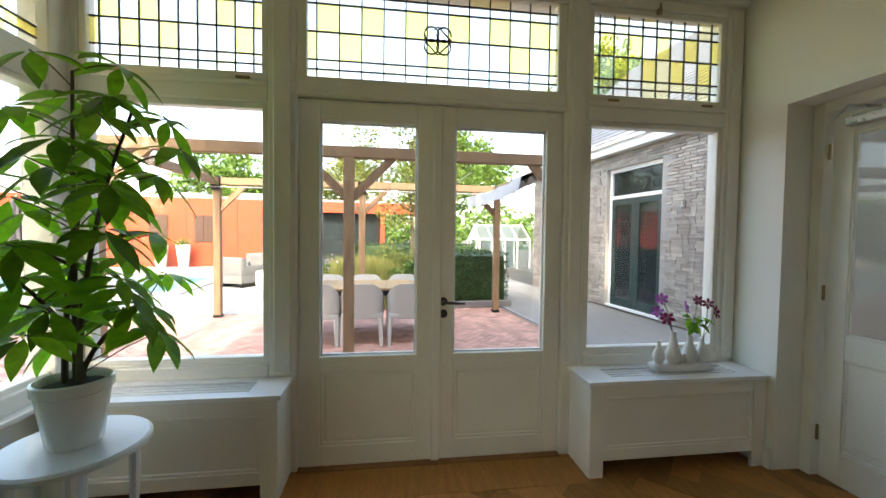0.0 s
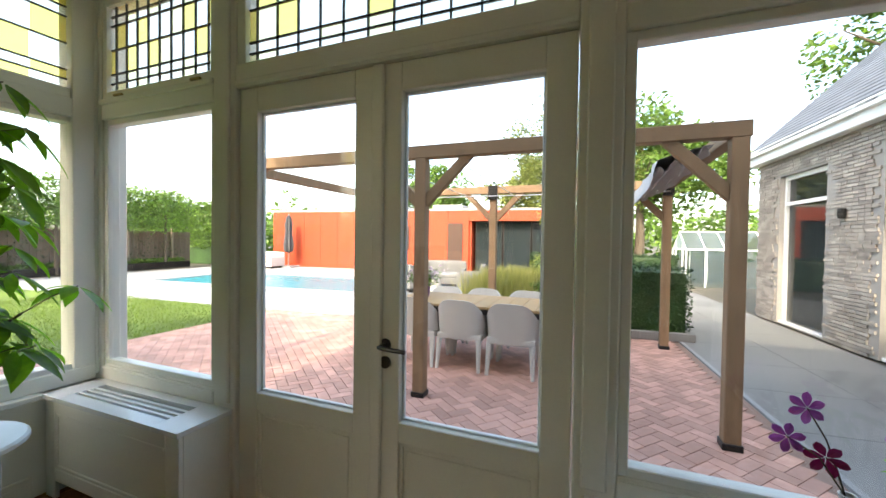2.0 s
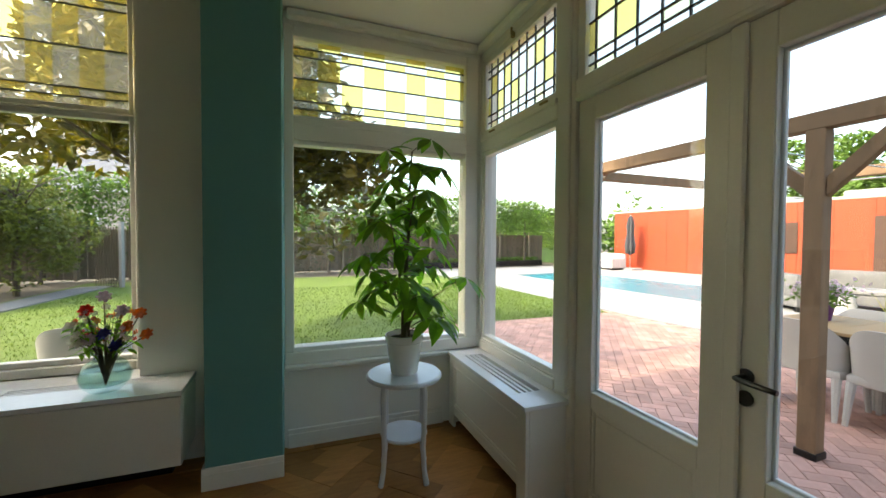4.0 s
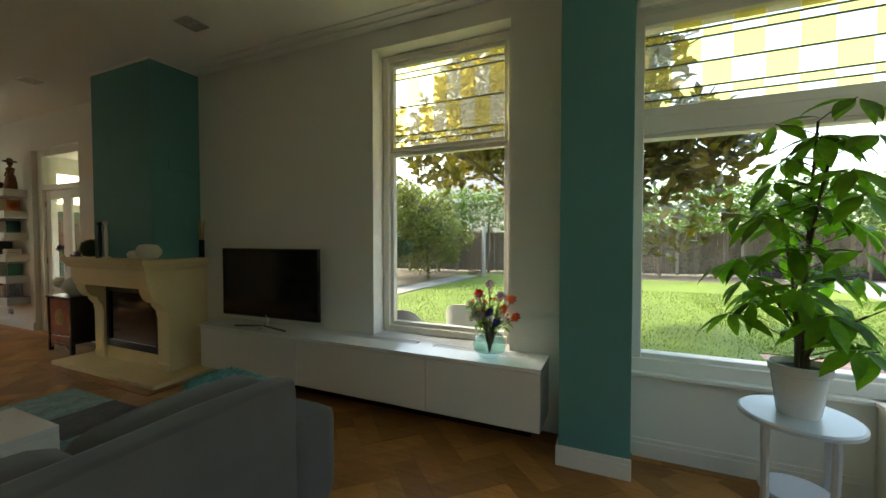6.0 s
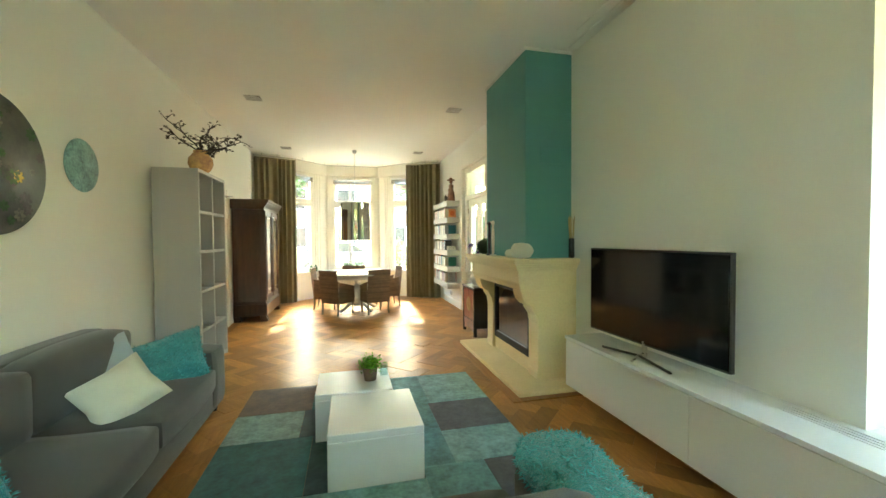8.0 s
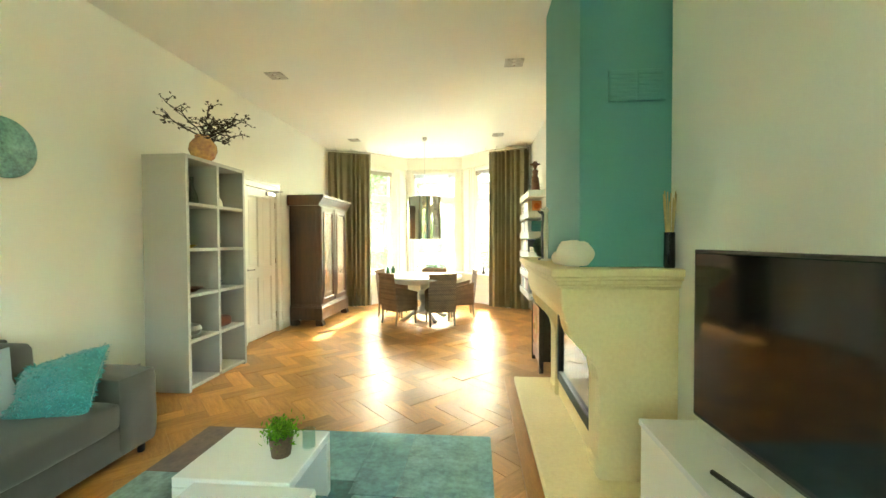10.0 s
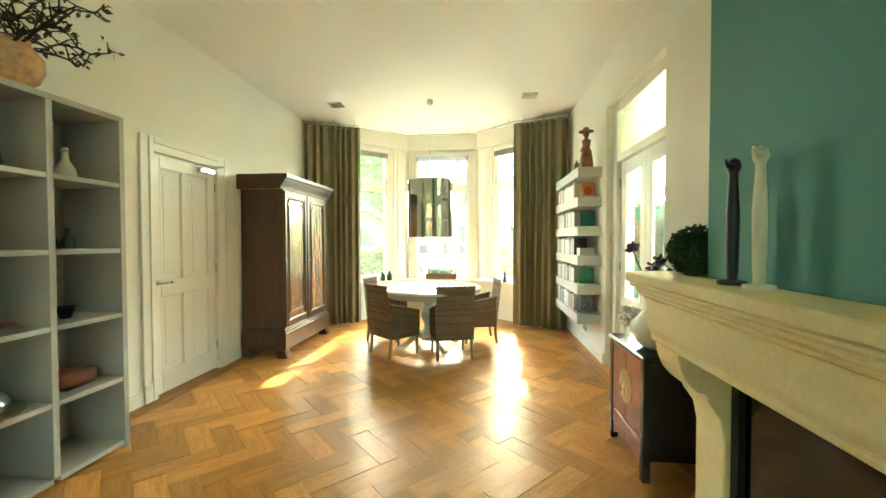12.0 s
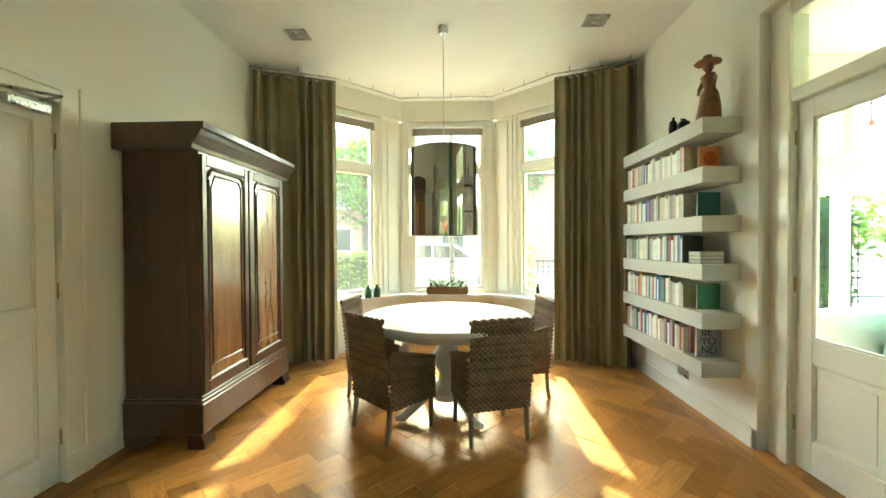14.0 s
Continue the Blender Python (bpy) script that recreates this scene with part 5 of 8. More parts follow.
for x, y, row, h, r in ((0.16, 0.62, 4, 0.27, 0.055), (0.22, 0.72, 4, 0.20, 0.045), (0.20, 0.30, 2 + 1, 0.14, 0.04), (0.20, 0.20, 3, 0.13, 0.04)):
    decanter(x, y, levels[row], h, r, "glassware", "clear glass carafe in the bookcase")
decanter(0.20, 0.36, levels[4], 0.22, 0.04, "green", "dark green glass bottle in the bookcase")
decanter(0.17, 0.23, levels[4], 0.19, 0.055, "cream", "small painted pottery jug in the bookcase", "jug")
dish(0.18, 0.66, levels[3], 0.085, 0.05, "gold", "yellow metal bowl in the bookcase")
dish(0.18, 0.66, levels[2], 0.13, 0.06, "copper", "flat copper-red dish in the bookcase")
dish(0.18, 0.68, levels[1], 0.13, 0.15, "silver", "old silver serving dish with a lid", True)
dish(0.18, 0.36, levels[2], 0.05, 0.10, "dark", "dark stoneware cup in the bookcase")
dish(0.18, 0.24, levels[2], 0.055, 0.11, "dark", "dark stoneware cup in the bookcase")
solo("basket", soft_box(2.33, -5.10, levels[1], 2.47, -4.88, levels[1] + 0.11, 0.03, 0.01, 5), SM["copper"], None, "reddish brown box in the bookcase", "box", smooth=True)

M_PINK = mat("pink_gold_glass", (0.60, 0.30, 0.24), 0.15, var=0.35, scale=9, grain=30, second=(0.62, 0.40, 0.16), bump=0.05)
bv = thing("branch_vase", pose(2.33, -4.67, 2.19), "round pink and gold glass vase with dark twigs", "vase")
part("vase", lathe([(0, 0), (0.06, 0), (0.10, 0.035), (0.125, 0.10), (0.118, 0.16), (0.085, 0.205), (0.066, 0.225), (0.072, 0.245), (0.063, 0.245), (0.058, 0.22), (0.0, 0.2)], 36), M_PINK, bv, smooth=True)
twig = bmesh.new()
M_TWIG = mat("dark_twig", (0.035, 0.025, 0.02), 0.8, var=0.3)
buds = []
rng = random.Random(21)
for ax, ay, hz in ((0.27, 0.10, 0.34), (0.20, 0.24, 0.17), (-0.34, -0.10, 0.24), (-0.43, 0.06, 0.14), (-0.30, 0.20, 0.05), (0.10, -0.26, 0.24), (-0.15, 0.10, 0.30), (-0.10, -0.42, 0.16), (-0.04, -0.36, 0.06)):
    p, d = Vector((0, 0, 0.15)), Vector((ax * 0.4, ay * 0.4, hz))
    pts = [p]
    for k in range(7):
        f = (k + 1) / 7
        q = Vector((ax * f ** 1.2, ay * f ** 1.2, 0.2 + hz * f ** 0.8)) + Vector((rng.uniform(-1, 1), rng.uniform(-1, 1), rng.uniform(-1, 1))) * 0.018
        pts.append(q)
        if k > 1:
            for _ in range(2):
                e = q + Vector((rng.uniform(-1, 1), rng.uniform(-1, 1), rng.uniform(-0.5, 1))) * 0.09
                tube([q, (q + e) / 2 + Vector((0, 0, 0.01)), e], [0.0045, 0.004, 0.003], 5, twig)
                buds += [e, (q + e) / 2, e + Vector((0.01, 0.01, 0.012))]
    tube(pts, [0.0085 - 0.0006 * k for k in range(8)], 6, twig)
part("twig_spray", twig, M_TWIG, bv)
tagged(leaf_cloud("dry_foliage", [tuple(b) for b in buds], 0.042, mat("dry_leaf_bud", (0.07, 0.06, 0.045), 0.7, var=0.3, island=0.4), bv, width=0.55), kind="stuff")

# ---- wall plates, switches ----
wp = thing("wall_plate", pose(2.695, -2.49, 1.89, 0, -90, 0), "large round dark plate painted with flowers, on the wall", "wall plate")
M_FLORAL = mat("dark_floral_glaze", (0.012, 0.016, 0.014), 0.4, var=0.4, scale=9, grain=30, second=(0.05, 0.055, 0.04))
part("plate", lathe([(0, 0), (0.40, 0.0), (0.415, 0.01), (0.40, 0.016), (0.0, 0.02)], 64), M_FLORAL, wp, smooth=True)
rng = random.Random(3)
COVERPLATE = mat("faded_painted_petal", (0.13, 0.12, 0.095), 0.5, var=0.5, scale=20)
COVERPLATE2 = mat("dark_painted_petal", (0.06, 0.045, 0.05), 0.5, var=0.5, scale=20)
M_HEDGEP = mat("painted_leaf", (0.035, 0.05, 0.03), 0.5, var=0.5, scale=20)
for k in range(46):
    a, r = rng.uniform(0, 6.28), 0.36 * rng.random() ** 0.6
    fb = bmesh.new()
    bloom(fb, Vector((r * math.cos(a), r * math.sin(a), 0.019)), Vector((0.02, 0.01, 1)), rng.uniform(0.025, 0.06), 7)
    for v in fb.verts:
        v.co.z = 0.0195 + 0.15 * (v.co.z - 0.019)
    part("painted_flower", fb, rng.choice((COVERPLATE, SM["gold"], M_BOX, M_BOX, M_HEDGEP, M_HEDGEP, COVERPLATE2, COVERPLATE2)), wp)
M_TEALPL = mat("mottled_teal_glaze", (0.07, 0.20, 0.22), 0.35, var=0.55, scale=9, grain=50, second=(0.20, 0.38, 0.36))
solo("wall_plate", lathe([(0, 0), (0.19, 0), (0.20, 0.008), (0.19, 0.014), (0, 0.018)], 48), M_TEALPL, pose(2.695, -3.28, 2.01, 0, -90, 0), "round mottled teal plate on the wall", "wall plate", smooth=True)
for y, z, w in ((-5.63, 1.38, 0.04), (-4.19, 0.24, 0.10), (-5.63, 0.95, 0.04)):
    sw = thing("wall_switch" if z > 0.5 else "wall_socket", pose(XE, y, z), "white wall switch plate" if z > 0.5 else "grey steel wall socket strip", "switch" if z > 0.5 else "socket")
    part("plate", B((-0.010, -w, -0.04, 0.0, w, 0.04), bevel=0.003), M_WHITE if z > 0.5 else M_STEEL, sw)
    part("rocker", B((-0.016, -w * 0.6, -0.026, -0.008, w * 0.6, 0.026), bevel=0.003), M_WHITE if z > 0.5 else M_BLACKMET, sw)
so = thing("wall_socket", pose(XW, -8.05, 0.24), "small grey wall socket below the book shelves", "socket")
part("plate", B((0.0, -0.08, -0.04, 0.010, 0.08, 0.04), bevel=0.003), M_STEEL, so)

# ---- wardrobe ----
wd = thing("wardrobe", pose(2.13, -8.43, 0), "antique dark mahogany wardrobe with two panelled doors", "wardrobe")
WW, WD_, WH = 1.30, 0.55, 2.14
part("body", B((0.03, 0.03, 0.12, WD_, WW - 0.03, 1.98), bevel=0.004), M_DARKWOOD, wd)
for name, b in (("plinth", (0.0, 0.0, 0.10, WD_, WW, 0.30)), ("plinth_moulding", (0.008, 0.008, 0.30, WD_, WW - 0.008, 0.325)), ("plinth_moulding", (0.018, 0.018, 0.325, WD_, WW - 0.018, 0.345))):
    part(name, B(b, bevel=0.006), M_DARKWOOD, wd)
for y in (0.0, WW - 0.12):
    for x in (0.0, WD_ - 0.12):
        part("foot", prism([(x + 0.11, 0.0), (x, 0.0), (x - 0.012, 0.02), (x, 0.05), (x + 0.02, 0.10), (x + 0.12, 0.10)], "y", y, y + 0.12, bevel=0.004), M_DARKWOOD, wd)
corn = [(WD_, 1.97), (0.02, 1.97), (0.015, 2.0), (0.0, 2.02), (-0.03, 2.06), (-0.045, 2.09), (-0.06, 2.10), (-0.06, 2.14), (WD_, 2.14)]
part("cornice", prism(corn, "y", -0.05, WW + 0.05, bevel=0.003), M_DARKWOOD, wd, smooth=False)
part("side_panel", B((0.10, WW - 0.032, 0.40, WD_ - 0.08, WW - 0.024, 1.90), bevel=0.003), M_DARKWOOD, wd)
part("centre_strip", B((0.0, 0.662, 0.37, 0.03, 0.698, 1.94), bevel=0.006), M_DARKWOOD, wd)
for y0, y1 in ((0.09, 0.66), (0.70, 1.265)):
    d = part("door", B((0.008, y0, 0.36, 0.032, y0 + 0.05, 1.95), (0.008, y1 - 0.05, 0.36, 0.032, y1, 1.95), (0.008, y0 + 0.05, 1.88, 0.032, y1 - 0.05, 1.95), (0.008, y0 + 0.05, 0.36, 0.032, y1 - 0.05, 0.43), bevel=0.004), M_DARKWOOD, wd)
    a, b, r = y0 + 0.05, y1 - 0.05, 0.08
    part("panel", B((0.014, a, 0.43, 0.03, b, 1.88), bevel=0.004), M_REDWOOD, d, "glossy reddish veneer panel")
    loop = [(0.012, a + 0.01, 0.44), (0.012, a + 0.01, 1.87 - r)] + [(0.012, a + 0.01 + r - r * math.cos(t * 0.3927), 1.87 - r + r * math.sin(t * 0.3927)) for t in range(1, 5)] + [(0.012, b - 0.01 - r + r * math.sin(t * 0.3927), 1.87 - r + r * math.cos(t * 0.3927)) for t in range(0, 5)] + [(0.012, b - 0.01, 0.44), (0.012, a + 0.01, 0.44)]
    part("moulding", tube(loop, 0.014, 8), M_DARKWOOD, d, smooth=True)
    part("inner_moulding", tube([(0.012, a + 0.05, 0.49), (0.012, a + 0.05, 1.78), (0.012, a + 0.09, 1.825), (0.012, b - 0.09, 1.825), (0.012, b - 0.05, 1.74), (0.012, b - 0.05, 0.53), (0.012, a + 0.05, 0.53)], 0.007, 6), M_DARKWOOD, d, smooth=True)
part("key", tube([(0.008, 0.635, 1.12), (-0.03, 0.635, 1.12), (-0.035, 0.635, 1.095)], 0.005, 6), M_BRASS, wd)


# ---- curtains ----
def curtain(a, b, label, seed):
    a, b = Vector(a), Vector(b)
    d = (b - a)
    L = d.length
    d.normalize()
    nrm = Vector((-d.y, d.x, 0))
    t = thing("curtain", pose(0, 0, 0), label, "curtain", "bay window curtains")
    bm = bmesh.new()
    n, rows = 160, 9
    g = {}
    for s in (0, 1):
        for i in range(n + 1):
            u = i / n
            for j in range(rows + 1):
                v = j / rows
                amp = 0.046 + 0.010 * (1 - v)
                ph = 2 * math.pi * 8 * u + 1.6 * math.sin(7 * u + seed) + 0.8 * math.sin(17 * u + 2 * seed) + 0.35 * math.sin(4 * v + seed + 9 * u) * (1.2 - v)
                off = amp * (0.8 + 0.3 * math.sin(11 * u + seed)) * math.sin(ph) + 0.012 * math.sin(0.37 * ph + seed) * (1 - 0.5 * v)
                p = a + d * (L * (u + 0.004 * math.sin(ph * 2) * (1 - v))) + nrm * (off + s * 0.004)
                g[s, i, j] = bm.verts.new((p.x, p.y, 0.025 + 3.165 * v))
    for s in (0, 1):
        for i in range(n):
            for j in range(rows):
                bm.faces.new((g[s, i, j], g[s, i + 1, j], g[s, i + 1, j + 1], g[s, i, j + 1]))
    for j in range(rows):
        for i in (0, n):
            bm.faces.new((g[0, i, j], g[1, i, j], g[1, i, j + 1], g[0, i, j + 1]))
    part("fabric", bm, M_CURTAIN, t, smooth=True)
    part("heading_tape", tube([a + Vector((0, 0, 3.20)), b + Vector((0, 0, 3.20))], 0.012, 6), M_CURTAIN, t)


curtain((2.64, -8.76, 0), (1.84, -9.09, 0), "drawn-back olive brown curtain reaching the floor", 1)
curtain((-0.64, -9.12, 0), (-1.41, -8.80, 0), "drawn-back olive brown curtain reaching the floor", 4)
rail = thing("curtain_rail", pose(0, 0, 0), "thin bent steel curtain rail under the ceiling", "curtain rail")
RP = [(2.66, -8.73), (1.84, -9.07), (1.20, -9.72), (0.0, -9.72), (-0.62, -9.09), (-1.43, -8.78)]
part("rail", tube([(x, y, 3.235) for x, y in RP], 0.009, 8), M_STEEL, rail, smooth=True)
for (x0, y0), (x1, y1) in zip(RP, RP[1:]):
    for f in (0.2, 0.55, 0.9):
        x, y = x0 + (x1 - x0) * f, y0 + (y1 - y0) * f
        part("bracket", tube([(x, y, 3.24), (x, y, 3.30)], 0.006, 6), M_STEEL, rail)

# ---- pendant lamp ----
pl = thing("pendant_lamp", pose(0.58, -8.19, 0), "mirrored smoky drum pendant lamp above the dining table", "lamp")
part("shade", lathe([(0.310, 1.42), (0.3125, 1.42), (0.3125, 2.185), (0.310, 2.185), (0.3085, 2.18), (0.3085, 1.425), (0.310, 1.42)], 72), M_CHROME, pl, "mirror-finished drum shade", smooth=True)
part("shade_ring", tube([(0.309 * math.cos(k * 0.2618), 0.309 * math.sin(k * 0.2618), 1.424) for k in range(25)], 0.005, 6), M_STEEL, pl, smooth=True)
spider = bmesh.new()
for k in range(3):
    a = k * 2.094
    tube([(0, 0, 2.10), (0.308 * math.cos(a), 0.308 * math.sin(a), 2.15)], 0.004, 6, spider)
part("spider", spider, M_STEEL, pl)
part("cord", tube([(0, 0, 2.10), (0, 0, 3.26)], 0.004, 8), M_STEEL, pl)
part("ceiling_rose", lathe([(0.0, 3.225), (0.035, 3.23), (0.045, 3.25), (0.045, 3.299), (0.0, 3.299)], 20), M_STEEL, pl, smooth=True)
part("bulb", lathe([(0.0, 1.98), (0.03, 1.99), (0.035, 2.02), (0.02, 2.06), (0.018, 2.10), (0.0, 2.10)], 16), M_CERAMIC, pl, smooth=True)

# ---- dining table ----
dt = thing("dining_table", pose(0.55, -7.80, 0), "round white dining table on a turned pedestal", "table")
part("tabletop", lathe([(0, 0.725), (0.635, 0.725), (0.66, 0.73), (0.675, 0.745), (0.675, 0.765), (0.665, 0.777), (0, 0.777)], 72), M_TABLEWHITE, dt, smooth=True)
part("apron", lathe([(0.50, 0.66), (0.52, 0.66), (0.52, 0.724), (0.50, 0.724)], 48), M_TABLEWHITE, dt)
part("pedestal", lathe([(0, 0.10), (0.10, 0.10), (0.13, 0.16), (0.07, 0.24), (0.06, 0.30), (0.10, 0.38), (0.11, 0.46), (0.06, 0.54), (0.07, 0.60), (0.16, 0.65), (0.2, 0.70), (0, 0.70)], 32), M_TABLEWHITE, dt, smooth=True)
for k in range(4):
    a = k * 1.5708 + 0.6
    c, s = math.cos(a), math.sin(a)
    part("foot", tube([(0.06 * c, 0.06 * s, 0.16), (0.18 * c, 0.18 * s, 0.17), (0.30 * c, 0.30 * s, 0.09), (0.40 * c, 0.40 * s, 0.035), (0.46 * c, 0.46 * s, 0.045)], [0.045, 0.04, 0.033, 0.034, 0.02], 8), M_TABLEWHITE, dt, smooth=True)


# ---- wicker chairs ----
def weave(bm, corner, eu, ev, w, h0, h1, nrm, strands, stakes=9):
    """Woven strands over upright stakes; height may fall from h0 to h1 along the width."""
    corner, eu, ev, nrm = Vector(corner), Vector(eu), Vector(ev), Vector(nrm)
    for k in range(strands):
        f = (k + 0.5) / strands
        ring = []
        n = stakes * 2
        for i in range(n + 1):
            u = i / n
            h = h0 + (h1 - h0) * u
            p = corner + eu * (w * u) + ev * (h * f) + nrm * (0.006 * math.cos(math.pi * (i + k)))
            ring.append(p)
        t = 0.5 * max(h0, h1) / strands * 1.2
        prev = None
        for p in ring:
            cur = [bm.verts.new(p + ev * t + nrm * 0.001), bm.verts.new(p + nrm * 0.006), bm.verts.new(p - ev * t), bm.verts.new(p - nrm * 0.006)]
            if prev:
                for q in range(4):
                    bm.faces.new((prev[q], prev[(q + 1) % 4], cur[(q + 1) % 4], cur[q]))
            prev = cur


def wicker_chair():
    t = thing("dining_chair", pose(0, 0, 0), "dark woven wicker armchair with pale wooden legs", "chair", "wicker chairs round the dining table")
    zb = 0.235
    for name, args in (("backrest", ((-0.26, 0.245, zb), (1, 0, 0), (0, 0.12, 1), 0.52, 0.63, 0.63, (0, 1, 0), 34, 12)),
                       ("side_panel", ((-0.26, 0.24, zb), (0.02, -1, 0), (0, 0, 1), 0.49, 0.40, 0.30, (-1, 0, 0), 18)),
                       ("side_panel", ((0.26, 0.24, zb), (-0.02, -1, 0), (0, 0, 1), 0.49, 0.40, 0.30, (1, 0, 0), 18)),
                       ("front_apron", ((-0.25, -0.25, zb), (1, 0, 0), (0, 0, 1), 0.50, 0.20, 0.20, (0, -1, 0), 10))):
        bm = bmesh.new()
        weave(bm, *args)
        c0, eu, ev = Vector(args[0]), Vector(args[1]) * args[3], Vector(args[2])
        bm.faces.new([bm.verts.new(p) for p in (c0, c0 + eu, c0 + eu + ev * args[5], c0 + ev * args[4])])
        tagged(part(name, bm, M_WICKER, t), kind="stuff")
    part("seat", soft_box(-0.245, -0.24, 0.40, 0.245, 0.23, 0.455, 0.02, 0.01, 5), M_WICKER, t, smooth=True)
    top = [(x, 0.245 + 0.12 * 0.63 + 0.006 * math.cos(x * 90), zb + 0.635 + 0.006 * math.sin(x * 90)) for x in [-0.265 + 0.53 * k / 30 for k in range(31)]]
    part("top_rail", tube(top, 0.019, 8), M_WICKER, t, smooth=True)
    for s in (-1, 1):
        part("arm_rail", tube([(s * 0.26, 0.25, zb + 0.41), (s * 0.255, 0.0, zb + 0.36), (s * 0.25, -0.25, zb + 0.30)], 0.017, 8), M_WICKER, t, smooth=True)
        part("leg", tube([(s * 0.235, 0.225, zb + 0.12), (s * 0.235, 0.245, 0.1), (s * 0.235, 0.262, 0.0)], [0.024, 0.022, 0.019], 8), M_GREYWOOD, t, "weathered wooden leg")
        part("leg", tube([(s * 0.225, -0.225, zb + 0.1), (s * 0.225, -0.225, 0.0)], [0.024, 0.019], 8), M_GREYWOOD, t, "weathered wooden leg")
    for ob in t.children:
        ob.data.transform(Matrix.Diagonal((0.86, 0.84, 0.965, 1.0)))
    return t


ch = wicker_chair()
ch.matrix_world = pose(0.93, -7.51, 0, 0, 0, -43)
copy_thing(ch, pose(0.24, -7.47, 0, 0, 0, 17))
copy_thing(ch, pose(-0.08, -8.22, 0, 0, 0, 100))
copy_thing(ch, pose(1.18, -8.20, 0, 0, 0, -98))

# ---- floating book shelves ----
M_SHELF = mat("greige_shelf_paint", (0.50, 0.48, 0.43), 0.5, var=0.04, scale=3, grain=90, bump=0.03)
COVERS = [mat("book_" + n, c, 0.55, var=0.2, scale=14, grain=70, rand=0.35) for n, c in (("white", (0.70, 0.68, 0.63)), ("cream", (0.58, 0.50, 0.36)), ("red", (0.40, 0.05, 0.04)), ("blue", (0.05, 0.10, 0.28)), ("black", (0.025, 0.025, 0.028)), ("green", (0.05, 0.20, 0.12)), ("orange", (0.55, 0.20, 0.06)), ("grey", (0.26, 0.27, 0.28)), ("pink", (0.50, 0.22, 0.25)), ("teal", (0.02, 0.18, 0.19)))]
M_PAGES = mat("book_pages", (0.66, 0.61, 0.50), 0.9, var=0.1, scale=30, grain=300, bump=0.2)
SY0, SY1 = -8.64, -7.37
tops = [0.53 + 0.334 * k for k in range(6)]
rng = random.Random(77)


def book(y, z, w, h, d, cover, label, lean=0.0):
    """Upright, spine towards the room; origin at its foot."""
    t = thing("book", pose(XW + 0.24, y, z, lean, 0, 0), label, "book", "books on the wall shelves")
    part("cover", B((-d, 0, 0, -0.002, 0.003, h), (-d, w - 0.003, 0, -0.002, w, h), (-0.004, 0.0, 0, 0.0, w, h), bevel=0.001), cover, t)
    part("page_block", B((-d + 0.004, 0.003, 0.003, -0.004, w - 0.003, h - 0.004), bevel=0), M_PAGES, t)


for i, z in enumerate(tops):
    sh = thing("wall_shelf", pose(XW, SY0, z), "thick greige floating shelf board" + (" with figurines" if i == 5 else " full of books"), "shelf", "floating wall shelves")
    part("board", B((0.0, 0.0, -0.11, 0.265, SY1 - SY0, 0.0), bevel=0.003), M_SHELF, sh)
    if i < 5:
        y = SY0 + 0.02
        end = SY1 - 0.27
        while y < end:
            w = rng.uniform(0.014, 0.036)
            h = rng.uniform(0.165, 0.21)
            book(y, z, w, h, rng.uniform(0.12, 0.17), rng.choices(COVERS, (14, 7, 0.8, 0.9, 2.2, 0.9, 0.7, 3.5, 1.4, 0.6))[0], "upright paperback book among many others")
            y += w + 0.0012
# face-out books at the shelf ends
for z, w, h, c, lab in ((tops[4], 0.15, 0.175, 6, "small orange and cream book standing face out"), (tops[3], 0.16, 0.18, 9, "teal book standing face out"), (tops[1], 0.16, 0.185, 5, "dark green book standing face out"), (tops[0], 0.20, 0.21, 8, "pink and grey art book standing face out"), (tops[0], 0.17, 0.225, 7, "grey book with large lettering on its cover")):
    y0 = SY1 - 0.25 if c == 8 else SY1 - 0.20
    t = thing("book", pose(XW + 0.03 + (0.03 if c == 7 else 0.0) + (0.0 if c != 8 else -0.02), y0 + (0.06 if c == 7 else 0.0), z), lab, "book", "books on the wall shelves")
    part("cover", B((0, 0, 0, w, 0.003, h), (0, 0.022, 0, w, 0.025, h), (0, 0, 0, 0.003, 0.025, h), bevel=0.001), COVERS[c], t)
    part("page_block", B((0.003, 0.003, 0.003, w - 0.004, 0.022, h - 0.003), bevel=0), M_PAGES, t)
    if c == 7:
        for k, word in enumerate(("BE", "YO", "ND")):
            cu = bpy.data.curves.new("lettering", "FONT")
            cu.body, cu.size, cu.extrude = word, 0.075, 0.0006
            cu.materials.append(COVERS[4])
            tx = new("lettering", cu)
            tx.parent = t
            tx.matrix_basis = pose(w - 0.03, 0.0262, h - 0.068 - 0.065 * k, 90, 0, 180)
    if c == 6:
        part("cover_disc", prism([(w / 2 + 0.05 * math.cos(k * 0.314), 0.09 + 0.05 * math.sin(k * 0.314)) for k in range(20)], "y", 0.0245, 0.0265), fl["orange"], t)
for k in range(3):
    t = thing("book", pose(XW + 0.05, SY1 - 0.24, tops[2] + 0.028 * k), "blue-grey book lying in a small stack", "book", "books on the wall shelves")
    part("cover", B((0, 0, 0, 0.17, 0.14, 0.003), (0, 0, 0.024, 0.17, 0.14, 0.027), (0, 0, 0, 0.003, 0.14, 0.027), bevel=0.001), COVERS[(3, 7, 0)[k]], t)
    part("page_block", B((0.003, 0.002, 0.003, 0.165, 0.138, 0.024), bevel=0), M_PAGES, t)

